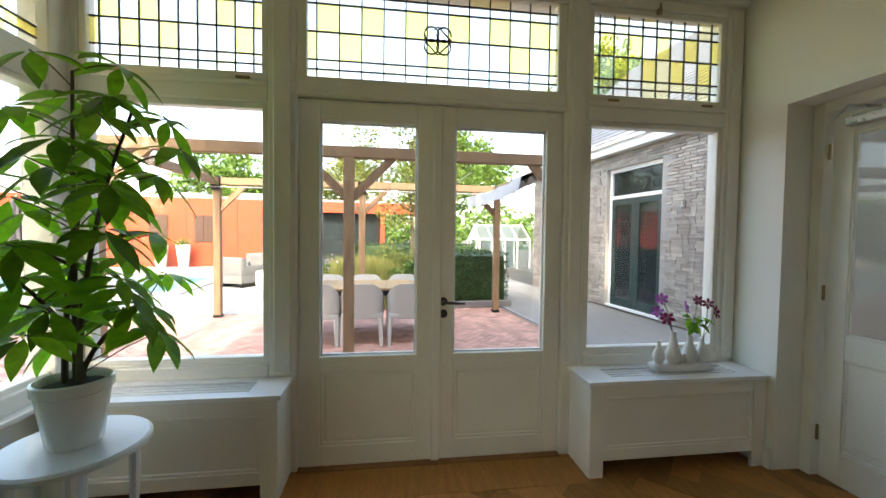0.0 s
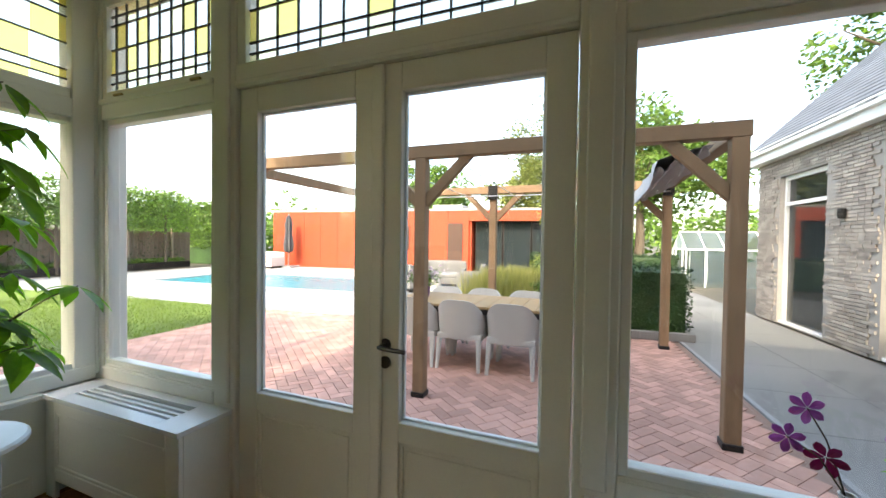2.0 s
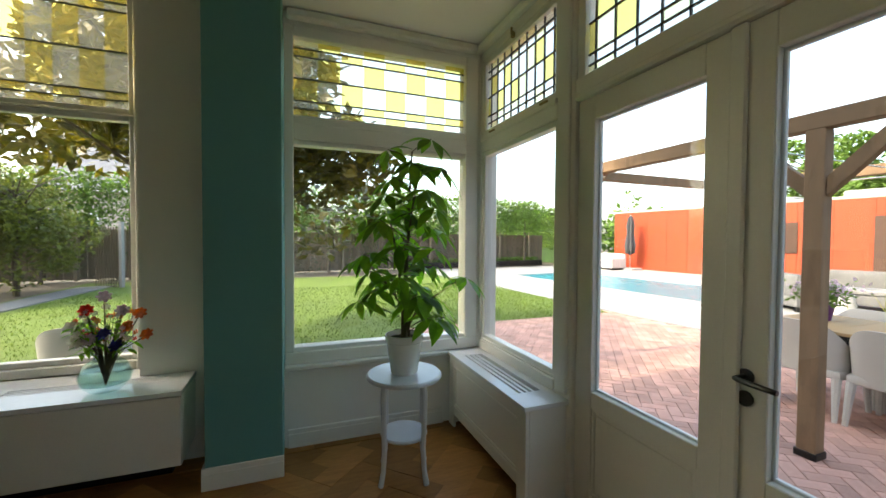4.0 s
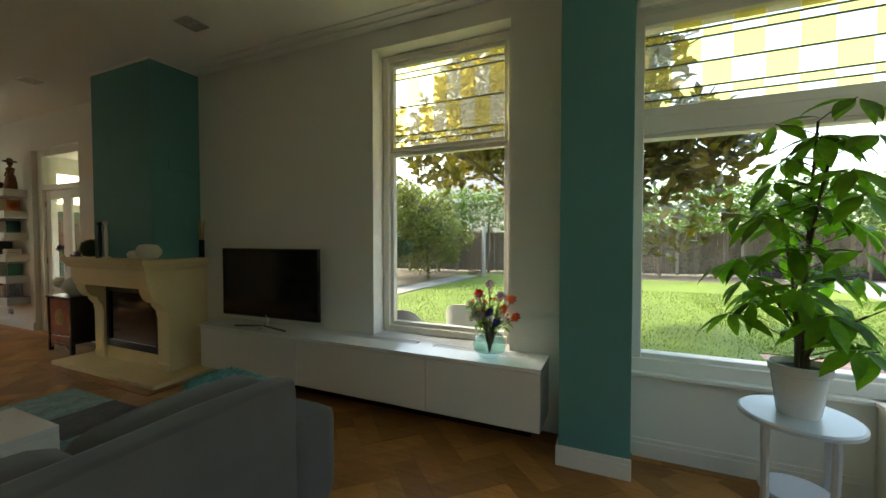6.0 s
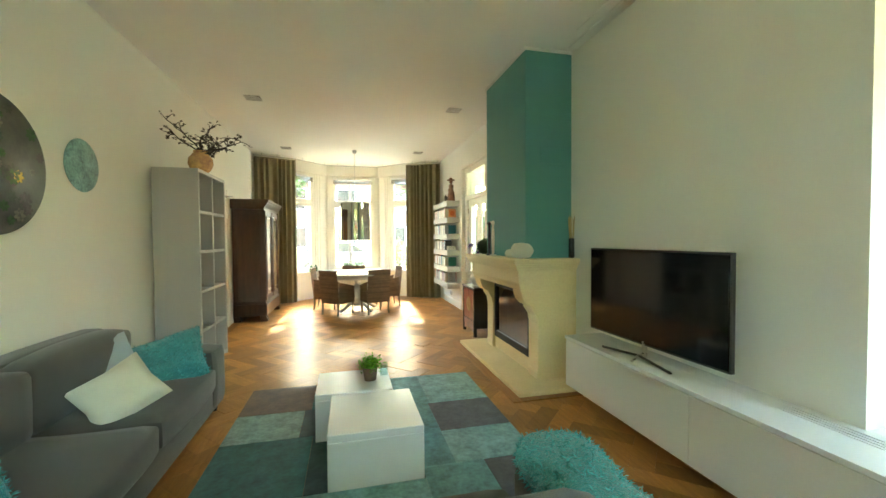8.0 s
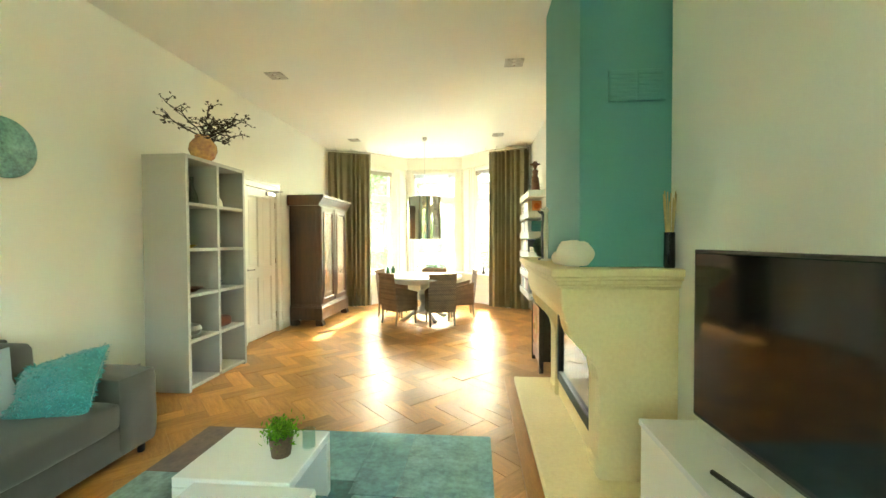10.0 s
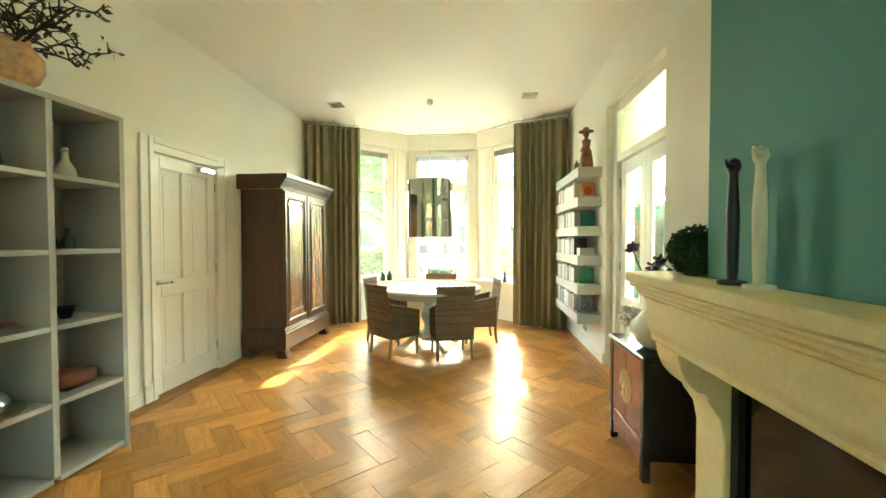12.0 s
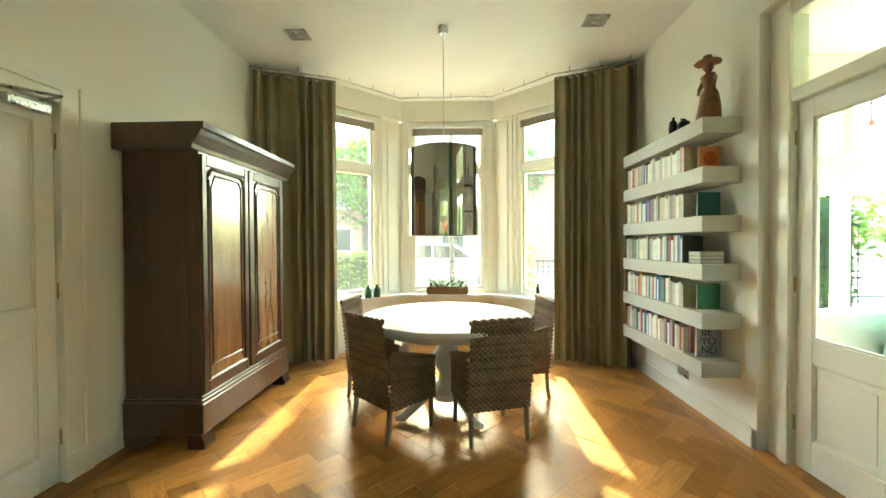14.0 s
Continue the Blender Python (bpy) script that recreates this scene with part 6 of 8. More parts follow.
# figurines on the top shelf
M_WAY = mat("carved_brown_wood", (0.11, 0.035, 0.014), 0.5, var=0.6, scale=18, grain=60, second=(0.20, 0.08, 0.03), bump=0.3)
st = lathe([(0, 0), (0.075, 0.0), (0.08, 0.02), (0.07, 0.10), (0.055, 0.20), (0.035, 0.235), (0.045, 0.28), (0.052, 0.32), (0.022, 0.345), (0.018, 0.36), (0.034, 0.385), (0.034, 0.41), (0.085, 0.425), (0.075, 0.437), (0.035, 0.45), (0.03, 0.475), (0.0, 0.485)], 24)
for s in (-1, 1):
    tube([(0, s * 0.05, 0.325), (0.02, s * 0.085, 0.26), (0.05, s * 0.045, 0.21)], [0.016, 0.013, 0.011], 8, st)
for v in st.verts:
    v.co += 0.006 * noise.noise_vector(v.co * 30)
    v.co.y += 0.012 * math.sin(v.co.z * 9)
solo("statuette", st, M_WAY, pose(XW + 0.14, SY1 - 0.14, tops[5]), "carved brown wooden statuette with a wide hat", "statue", smooth=True)
M_BRONZE = mat("dark_bronze", (0.03, 0.027, 0.024), 0.4, metal=0.5, var=0.3)
for y, h, r, lab in ((-7.98, 0.19, 0.035, "dark bronze abstract standing figure"), (-7.83, 0.13, 0.05, "dark bronze group of small figures"), (-8.35, 0.06, 0.025, "small pale pottery cup")):
    fb = lathe([(0, 0), (r, 0), (r * 0.9, h * 0.1), (r * 1.1, h * 0.45), (r * 0.8, h * 0.75), (r * 0.3, h * 0.86), (r * 0.4, h * 0.94), (0, h)], 16)
    for v in fb.verts:
        v.co += 0.012 * noise.noise_vector(v.co * 22 + Vector((y, 0, 0)))
    solo("figurine", fb, M_BRONZE if h > 0.1 else M_CERAMIC, pose(XW + 0.13, y, tops[5] + 0.001), lab, "figurine", smooth=True)

# ---- red lacquer cabinet ----
M_REDLAC = mat("worn_red_lacquer", (0.20, 0.022, 0.010), 0.35, var=0.5, scale=6, grain=40, bump=0.15, second=(0.26, 0.05, 0.02))
M_BLACKLAC = mat("black_lacquer", (0.012, 0.009, 0.008), 0.25, var=0.4, scale=5, grain=50, bump=0.08)
rc = thing("lacquer_cabinet", pose(XW, -5.66, 0), "small black and red oriental lacquer cabinet with brass medallion", "cabinet")
cw, cd, chh = 0.57, 0.45, 0.72
part("top", B((0, -0.015, chh - 0.03, cd + 0.01, cw + 0.015, chh), bevel=0.006), M_BLACKLAC, rc)
part("body", B((0.02, 0.015, 0.12, cd - 0.015, cw - 0.015, chh - 0.03), bevel=0.003), M_BLACKLAC, rc)
for x in (0.0, cd - 0.045):
    for y in (0.0, cw - 0.045):
        part("post", B((x, y, 0, x + 0.045, y + 0.045, chh - 0.03), bevel=0.005), M_BLACKLAC, rc)
for y0, y1 in ((0.05, cw / 2 - 0.002), (cw / 2 + 0.002, cw - 0.05)):
    part("door", B((cd - 0.022, y0, 0.23, cd - 0.008, y1, chh - 0.045), bevel=0.003), M_REDLAC, rc, "worn red lacquer door")
part("drawer_front", B((cd - 0.022, 0.05, 0.125, cd - 0.008, cw - 0.05, 0.215), bevel=0.003), M_REDLAC, rc)
part("medallion", lathe([(0, 0), (0.105, 0), (0.105, 0.004), (0.095, 0.006), (0, 0.008)], 36), M_BRASS, rc, "round brass lock plate", smooth=True, m=pose(cd - 0.008, cw / 2, 0.45, 0, 90, 0))
for s in (-1, 1):
    part("pull", tube([(cd + 0.002, cw / 2 + s * 0.03, 0.47), (cd + 0.014, cw / 2 + s * 0.03, 0.45), (cd + 0.008, cw / 2 + s * 0.03, 0.41)], 0.005, 6), M_BRASS, rc)
    part("carving", prism([(cw / 2 + s * 0.22, 0.12), (cw / 2 + s * 0.22, 0.05), (cw / 2 + s * 0.12, 0.10), (cw / 2, 0.085), (cw / 2, 0.12)], "x", cd - 0.02, cd - 0.008), M_REDLAC, rc)
iv = thing("iris_vase", pose(-1.17, -5.30, 0.72), "round white vase with dark irises and white blooms", "vase")
part("vase", lathe([(0, 0), (0.06, 0), (0.10, 0.03), (0.14, 0.10), (0.135, 0.15), (0.085, 0.205), (0.045, 0.235), (0.036, 0.28), (0.042, 0.30), (0.034, 0.30), (0.03, 0.25), (0, 0.2)], 36), M_CERAMIC, iv, smooth=True)
M_IRIS = leaf_mat("dark_iris_petal", (0.03, 0.014, 0.06), 0.5, 0.4, (0.07, 0.04, 0.14), 0.2)
isb, ipb = bmesh.new(), bmesh.new()
for x, y, z in ((0.05, -0.22, 0.58), (0.06, 0.10, 0.46), (0.0, 0.17, 0.43), (-0.03, -0.02, 0.50)):
    tube([(0, 0, 0.2), (x * 0.3, y * 0.3, 0.36), (x, y, z)], 0.006, 6, isb)
    for q in range(4):
        bloom(ipb, Vector((x, y, z + 0.014 * q)), Vector((rng.uniform(-0.5, 0.6), rng.uniform(-0.5, 0.5), 1 - 0.4 * q)), 0.06 - 0.006 * q, 5)
part("flower_stem", isb, M_PLANTLEAF, iv)
part("blossom", ipb, M_IRIS, iv, "dark violet irises")
hyd = np.random.default_rng(4).normal(size=(700, 3))
hyd /= np.linalg.norm(hyd, axis=1)[:, None]
leaf_cloud("white_blossom", hyd * np.array((0.06, 0.075, 0.055)) + np.array((0.10, -0.14, 0.17)), 0.022, fl["white"], iv, width=0.9)


# ---- recessed ceiling spots ----
def ceiling_spot(x, y):
    t = thing("ceiling_spot", pose(x, y, ZC), "square steel recessed double ceiling spot, switched off", "ceiling light", "recessed ceiling spots")
    part("frame", B((-0.10, -0.095, -0.010, 0.10, -0.08, 0.0), (-0.10, 0.08, -0.010, 0.10, 0.095, 0.0), (-0.10, -0.08, -0.010, -0.085, 0.08, 0.0), (0.085, -0.08, -0.010, 0.10, 0.08, 0.0), (-0.085, -0.006, -0.008, 0.085, 0.006, 0.0), bevel=0.002), M_STEEL, t)
    part("tray", B((-0.085, -0.08, -0.003, 0.085, 0.08, -0.001), bevel=0), M_GREY, t)
    for s in (-1, 1):
        part("reflector", lathe([(0.02, -0.004), (0.034, -0.009), (0.034, -0.004)], 20, 0.0, s * 0.042), M_STEEL, t, smooth=True)
        part("lens", lathe([(0.0, -0.006), (0.02, -0.005)], 16, 0.0, s * 0.042), M_CERAMIC, t)
    return t


sp = ceiling_spot(-0.76, -8.15)
for x, y in ((1.93, -8.25), (-0.78, -5.27), (1.92, -5.35), (-0.76, -2.32), (1.92, -2.40)):
    copy_thing(sp, pose(x, y, ZC))

# ---- on the bay sill ----
pb = thing("planter_box", pose(0.60, -9.94, 0.665), "brown wooden planter box with small plants on the sill", "planter")
M_BOXWOOD = mat("brown_planter_wood", (0.16, 0.09, 0.05), 0.6, var=0.3, stretch=(1, 8, 8))
part("box", B((-0.28, -0.06, 0, 0.28, -0.045, 0.10), (-0.28, 0.045, 0, 0.28, 0.06, 0.10), (-0.28, -0.045, 0, -0.265, 0.045, 0.10), (0.265, -0.045, 0, 0.28, 0.045, 0.10), (-0.265, -0.045, 0, 0.265, 0.045, 0.07), bevel=0.003), M_BOXWOOD, pb)
for k, x in enumerate((-0.19, 0.0, 0.17)):
    tagged(leaf_cloud("plant", np.random.default_rng(30 + k).normal(size=(170, 3)) * np.array((0.06, 0.035, 0.035)) + np.array((x, 0, 0.13)), 0.05, M_BOX, pb, width=0.4), kind="stuff")
for k, (x, y) in enumerate(((1.50, -9.64), (1.60, -9.56))):
    solo("bottle", lathe([(0, 0), (0.042, 0), (0.045, 0.01), (0.045, 0.10), (0.02, 0.135), (0.02, 0.155), (0.026, 0.16), (0.0, 0.165)], 20), SM["green"], pose(x, y, 0.665), "small green-grey bottle on the bay sill", "bottle", "bottles on the sill", smooth=True)
solo("statuette", lathe([(0, 0), (0.04, 0), (0.035, 0.03), (0.02, 0.09), (0.028, 0.13), (0.012, 0.16), (0.018, 0.18), (0, 0.2)], 16), M_BRONZE, pose(-0.52, -9.46, 0.665), "small dark figurine on the bay sill", "figurine", smooth=True)

# ---- garden side: a frame turned a little against the house ----
GZ = -0.06
GP = Matrix.Translation((0, 4.6, 0)) @ pose(0, 0, 0, 0, 0, 1.2) @ Matrix.Translation((0, -4.6, 0))   # pergola and table stand almost square to the house
G = Matrix.Translation((0, 4.4, 0)) @ pose(0, 0, 0, 0, 0, 5) @ Matrix.Translation((0, -4.4, 0))
M_GROUND = mat("garden_soil", (0.10, 0.085, 0.06), 0.95, var=0.4, scale=0.5, grain=8, bump=0.5)
M_LAWN = mat("lawn", (0.075, 0.125, 0.014), 0.9, var=0.35, scale=0.7, grain=70, bump=0.6, second=(0.105, 0.16, 0.02), dist=0.02)
M_DECK = mat("pale_concrete_paving", (0.29, 0.29, 0.287), 0.7, var=0.10, scale=0.8, grain=40, bump=0.1)
M_PATH = mat("grey_paving_slabs", (0.19, 0.187, 0.18), 0.75, var=0.18, scale=1.1, grain=50, bump=0.15, island=0.08)
M_CLINK = mat("red_clinker", (0.47, 0.255, 0.195), 0.8, var=0.2, scale=6, grain=60, bump=0.2, rand=0.22, second=(0.51, 0.295, 0.23))
M_CLINKI = mat("red_clinker_joined", (0.47, 0.255, 0.195), 0.8, var=0.2, scale=6, grain=60, bump=0.2, island=0.22, second=(0.51, 0.295, 0.23))
M_SAND = mat("joint_sand", (0.25, 0.165, 0.13), 0.95, var=0.2)
M_PINE = mat("pergola_wood", (0.22, 0.132, 0.07), 0.7, var=0.22, scale=3, grain=30, bump=0.15, stretch=(6, 6, 1), second=(0.27, 0.17, 0.095))
M_CORTEN = mat("orange_corten_cladding", (0.30, 0.036, 0.007), 0.7, var=0.16, scale=0.8, grain=12, bump=0.1, stretch=(3, 3, 0.6))
M_GBRICK = mat("grey_clinker_brick", (0.29, 0.245, 0.205), 0.85, var=0.3, scale=3, grain=40, bump=0.25, island=0.28, second=(0.39, 0.345, 0.30))
M_MORTAR = mat("mortar", (0.36, 0.335, 0.305), 0.95, var=0.15, grain=60, bump=0.3)
M_SLATE = mat("slate_tile", (0.14, 0.15, 0.17), 0.6, var=0.2, island=0.2)
M_GREENP = mat("dark_green_paint", (0.015, 0.04, 0.038), 0.35, var=0.15)
M_DARKGL = mat("dark_room_glass", (0.018, 0.024, 0.026), 0.05, var=0.2, bump=0)
M_WHITEPL = mat("white_garden_plastic", (0.50, 0.49, 0.465), 0.5, var=0.04, scale=3, grain=120, bump=0.05)
M_POOL = mat("pool_water", (0.03, 0.20, 0.25), 0.25, var=0.12, scale=1.5, grain=4, bump=0.2, dist=0.02, spec=0.1)
M_HEDGE = leaf_mat("hedge_leaf", (0.015, 0.038, 0.010), 0.5, 0.45, (0.026, 0.062, 0.013), 0.15)
M_TREE = leaf_mat("tree_leaf", (0.06, 0.125, 0.022), 0.5, 0.5, (0.12, 0.20, 0.035), 0.35)
M_AUTUMN = leaf_mat("yellowing_leaf", (0.085, 0.12, 0.025), 0.5, 0.45, (0.15, 0.165, 0.035), 0.35)
M_MAGN = leaf_mat("magnolia_leaf", (0.028, 0.062, 0.014), 0.3, 0.55, (0.17, 0.13, 0.02), 0.25)
M_BARK = mat("tree_bark", (0.09, 0.07, 0.05), 0.9, var=0.4, scale=6, grain=30, bump=0.6, stretch=(4, 4, 1))
M_FENCE = mat("weathered_fence_board", (0.15, 0.112, 0.075), 0.85, var=0.3, scale=2, grain=25, bump=0.2, stretch=(5, 5, 1), rand=0.2)
M_ROAD = mat("street_asphalt", (0.06, 0.06, 0.06), 0.9, var=0.2, scale=1, grain=60, bump=0.3)
SK = dict(kind="structure")

solo("ground", B((-400, -400, GZ - 0.4, 400, 400, GZ - 0.03), bevel=0), M_GROUND, None, "bare garden soil reaching to the horizon", "ground", **SK)
solo("lawn", B((-14.2, -5.0, GZ - 0.03, -1.80, 2.75, GZ + 0.004), (-14.2, 2.75, GZ - 0.03, -4.88, 7.3, GZ + 0.004), bevel=0), M_LAWN, None, "mown bright green lawn", "lawn", kind="stuff")
rs = np.random.default_rng(2)
n = 46000
bx = np.concatenate([rs.uniform(-11, -1.85, n // 2), rs.uniform(-11, -4.9, n // 2)])
by = np.concatenate([rs.uniform(-4.0, 2.7, n // 2), rs.uniform(2.7, 7.25, n // 2)])
root = np.stack([bx, by, np.full(len(bx), GZ)], 1)
tip = root + np.stack([rs.normal(0, 0.012, len(bx)), rs.normal(0, 0.012, len(bx)), rs.uniform(0.025, 0.05, len(bx))], 1)
sidev = np.stack([rs.normal(0, 0.005, len(bx)), rs.normal(0, 0.005, len(bx)), np.zeros(len(bx))], 1)
gv = np.stack([root - sidev, root + sidev, tip], 1).reshape(-1, 3)
gm = bpy.data.meshes.new("grass")
gm.from_pydata(gv.tolist(), [], np.arange(len(gv)).reshape(-1, 3).tolist())
gm.materials.append(leaf_mat("grass_blade", (0.08, 0.135, 0.016), 0.6, 0.3, (0.115, 0.17, 0.022), 0.3))
tagged(new("grass", gm), "short mown grass blades of the lawn", "grass", kind="stuff")
solo("pool_deck", B((-16, 7.9, GZ - 0.03, -0.6, 19.6, GZ + 0.006), bevel=0), M_DECK, G, "pale grey concrete pool deck", "paving", **SK)
solo("path", B(*[(2.95 + 0.0, 2.9 + 1.0 * k, GZ - 0.03, 4.0, 3.895 + 1.0 * k, GZ + 0.006) for k in range(14)], *[(4.005, 2.9 + 1.0 * k, GZ - 0.03, 5.05, 3.895 + 1.0 * k, GZ + 0.006) for k in range(14)], bevel=0), M_PATH, G, "grey slab path beside the brick annexe", "path", **SK)
solo("path_edging", B((2.90, 2.9, GZ - 0.02, 2.95, 8.0, GZ + 0.012), bevel=0.002), M_DECK, G, "pale edging strip along the path", "path", **SK)

pool = thing("swimming_pool", G @ pose(-8.2, 12.5, GZ), "swimming pool with pale stone coping", "pool", **SK)
part("coping", B((-4.2, -2.2, 0.0, 4.2, -1.8, 0.05), (-4.2, 1.8, 0.0, 4.2, 2.2, 0.05), (-4.2, -1.8, 0.0, -3.8, 1.8, 0.05), (3.8, -1.8, 0.0, 4.2, 1.8, 0.05), bevel=0.01), M_DECK, pool)
part("water", B((-3.8, -1.8, -0.2, 3.8, 1.8, 0.012), bevel=0), M_POOL, pool, "turquoise pool water")

# pergola
pg = thing("pergola", GP @ pose(0, 0, GZ), "natural wooden pergola with a retractable canopy", "pergola")
PX, PY, PT = (-2.58, -0.15, 2.37), (4.60, 7.50), 2.38
for x in PX:
    for y in PY:
        p = part("post", B((x - 0.056, y - 0.056, 0.03, x + 0.056, y + 0.056, PT - 0.10), bevel=0.006), M_PINE, pg)
        part("post_shoe", B((x - 0.066, y - 0.066, 0.0, x + 0.066, y + 0.066, 0.05), bevel=0.004), M_BLACKMET, p)
        for s in (-1, 1):
            if PX[0] < x + s * 0.6 < PX[2]:
                part("brace", prism([(x + s * 0.06, PT - 0.56), (x + s * 0.06, PT - 0.43), (x + s * 0.39, PT - 0.10), (x + s * 0.51, PT - 0.10)], "y", y - 0.035, y + 0.035, bevel=0.003), M_PINE, pg)
for x in PX:
    part("bracket", B((x - 0.075, PY[1] - 0.085, PT - 0.20, x + 0.075, PY[1] - 0.066, PT + 0.03), bevel=0.003), M_BLACKMET, pg)
for y in PY:
    part("beam", B((PX[0] - 0.07, y - 0.055, PT - 0.10, PX[2] + 0.07, y + 0.055, PT + 0.02), bevel=0.006), M_PINE, pg)
for x in (PX[0], PX[2]):
    part("beam", B((x - 0.055, PY[0] + 0.056, PT - 0.10, x + 0.055, PY[1] - 0.056, PT + 0.015), bevel=0.006), M_PINE, pg)
for x in (-0.4, 0.3, 1.2):
    part("wire", tube([(x, PY[0], PT - 0.20), (x, PY[1], PT - 0.20)], 0.006, 5), M_STEEL, pg)
part("wire", tube([(PX[0], PY[1] - 0.25, PT - 0.16), (PX[2], PY[1] - 0.25, PT - 0.16)], 0.008, 5), M_STEEL, pg)
cb = bmesh.new()
cv = {}
for j in range(13):
    y = PY[0] + 0.25 + 2.85 * j / 12
    for i in range(41):
        u = i / 40
        if u < 0.35:
            x, z = 1.88 + 0.40 * (1 - u / 0.35), -0.08 - 0.10 * (u / 0.35) ** 1.5
        elif u < 0.55:
            x, z = 1.88 - 0.03 * (u - 0.35) / 0.2, -0.18 - 0.18 * (u - 0.35) / 0.2
        else:
            k = (u - 0.55) / 0.45
            x, z = 1.85 + 0.40 * k, -0.36 + 0.20 * k + 0.10 * abs(math.sin(k * math.pi * 4))
        cv[i, j] = cb.verts.new((x + 0.012 * math.sin(j * 2.1 + u * 9), y, PT + z - 0.04 * math.sin(math.pi * j / 12) + 0.012 * math.sin(j * 1.7)))
for i in range(40):
    for j in range(12):
        cb.faces.new((cv[i, j], cv[i + 1, j], cv[i + 1, j + 1], cv[i, j + 1]))
part("canopy", cb, mat("grey_canopy_cloth", (0.50, 0.50, 0.50), 0.9, var=0.1, bump=0.2), pg, "folded grey canopy cloth")

# garden table and shell chairs
gt = thing("garden_table", GP @ pose(0.0, 5.97, GZ), "long garden table, teak top on black frame", "table")
M_TEAK = mat("pale_teak", (0.38, 0.25, 0.115), 0.65, var=0.2, scale=4, grain=30, bump=0.1, stretch=(8, 1, 8))
for k in range(11):
    part("slat", B((-1.0 + 0.182 * k, -0.48, 0.72, -1.0 + 0.182 * k + 0.177, 0.48, 0.75), bevel=0.003), M_TEAK, gt)
for x in (-0.96, 0.90):
    for y in (-0.44, 0.36):
        part("leg", B((x, y, 0, x + 0.08, y + 0.08, 0.70), bevel=0.003), M_BLACKMET, gt)
part("frame", B((-0.98, -0.46, 0.65, 1.0, -0.40, 0.72), (-0.98, 0.40, 0.65, 1.0, 0.46, 0.72), bevel=0.003), M_BLACKMET, gt)


def shell_chair():
    t = thing("garden_chair", pose(0, 0, 0), "white moulded plastic garden armchair", "chair", "white chairs round the garden table")
    bm = bmesh.new()
    n, rows = 26, 7
    g = {}
    for s in (0, 1):
        for i in range(n + 1):
            a = math.pi * (i / n) * 1.0
            for j in range(rows + 1):
                f = j / rows
                z = 0.36 + (0.46 - 0.20 * abs(math.cos(a)) ** 2.5) * f
                r = 0.28 + 0.015 * f - s * 0.022
                x, y = r * math.copysign(abs(math.cos(a)) ** 0.55, math.cos(a)), r * abs(math.sin(a)) ** 0.55 - 0.04
                g[s, i, j] = bm.verts.new((x, y + 0.05 * f * math.sin(a), z))
        for i in range(n):
            for j in range(rows):
                bm.faces.new((g[s, i, j], g[s, i + 1, j], g[s, i + 1, j + 1], g[s, i, j + 1]))
    for i in range(n):
        bm.faces.new((g[0, i, rows], g[0, i + 1, rows], g[1, i + 1, rows], g[1, i, rows]))
    part("backrest", bm, M_WHITEPL, t, smooth=True)
    part("seat", soft_box(-0.275, -0.30, 0.34, 0.275, 0.24, 0.43, 0.03, 0.0, 5), M_WHITEPL, t, smooth=True)
    for x in (-0.24, 0.24):
        for y, sl in ((-0.26, -0.03), (0.21, 0.05)):
            part("leg", tube([(x, y, 0.36), (x * 1.06, y + sl, 0.0)], [0.036, 0.02], 8), M_WHITEPL, t, smooth=True)
    return t


gc = shell_chair()
gc.matrix_world = GP @ pose(-0.62, 5.68, GZ, 0, 0, 180)
for x, y, a in ((-0.05, 5.69, 180), (0.56, 5.67, 180), (-0.62, 6.36, 0), (-0.05, 6.36, 0), (0.56, 6.36, 0)):
    copy_thing(gc, GP @ pose(x, y, GZ, 0, 0, a))
for x, y, a in ((-2.56, -0.36, -90), (-2.02, -0.98, -75)):
    tagged(copy_thing(gc, pose(x, y, GZ + 0.005, 0, 0, a)), "white moulded plastic garden armchair on the lawn", "chair", "white chairs by the window")
fpot = thing("flower_pot", GP @ pose(-0.73, 6.0, GZ + 0.75), "violet flower pot with white blooms on the garden table", "plant")
part("pot", lathe([(0, 0), (0.07, 0), (0.10, 0.17), (0.09, 0.17), (0, 0.15)], 20), mat("violet_pot", (0.12, 0.02, 0.16), 0.4), fpot, smooth=True)
leaf_cloud("foliage", rs.normal(size=(500, 3)) * np.array((0.10, 0.10, 0.05)) + np.array((0, 0, 0.25)), 0.05, M_TREE, fpot)
leaf_cloud("blossom", rs.normal(size=(220, 3)) * np.array((0.11, 0.11, 0.04)) + np.array((0, 0, 0.31)), 0.04, fl["pale"], fpot, width=0.9)

# orange pool house
ph = thing("pool_house", G @ pose(-13.9, 18.7, GZ), "long flat-roofed pool house clad in orange steel", "house")
PH = 2.90
M_DARKIN = mat("dark_brown_shutter", (0.05, 0.022, 0.012), 0.7, var=0.3)
for k in range(11):
    part("cladding_panel", B((k * 0.99, 0, 0, k * 0.99 + 0.985, 0.10, PH), bevel=0.004), M_CORTEN, ph)
part("wall", B((0.02, 0.11, 0, 11.0, 5.0, PH - 0.02), (15.0, 0.02, 0, 15.2, 5.0, 2.6), (11.0, 4.4, 0, 15.2, 5.0, PH - 0.1), bevel=0), M_CORTEN, ph)
part("fascia", B((10.89, -0.005, 2.42, 16.6, 0.10, PH), bevel=0.004), M_CORTEN, ph)
part("roof", B((-0.05, 0.05, PH, 16.6, 5.1, PH + 0.10), bevel=0.01), M_DECK, ph)
part("skylight", B((6.0, 1.5, PH + 0.1, 7.2, 2.8, PH + 0.35), (8.6, 1.5, PH + 0.1, 10.2, 2.8, PH + 0.42), bevel=0.05), M_DECK, ph)
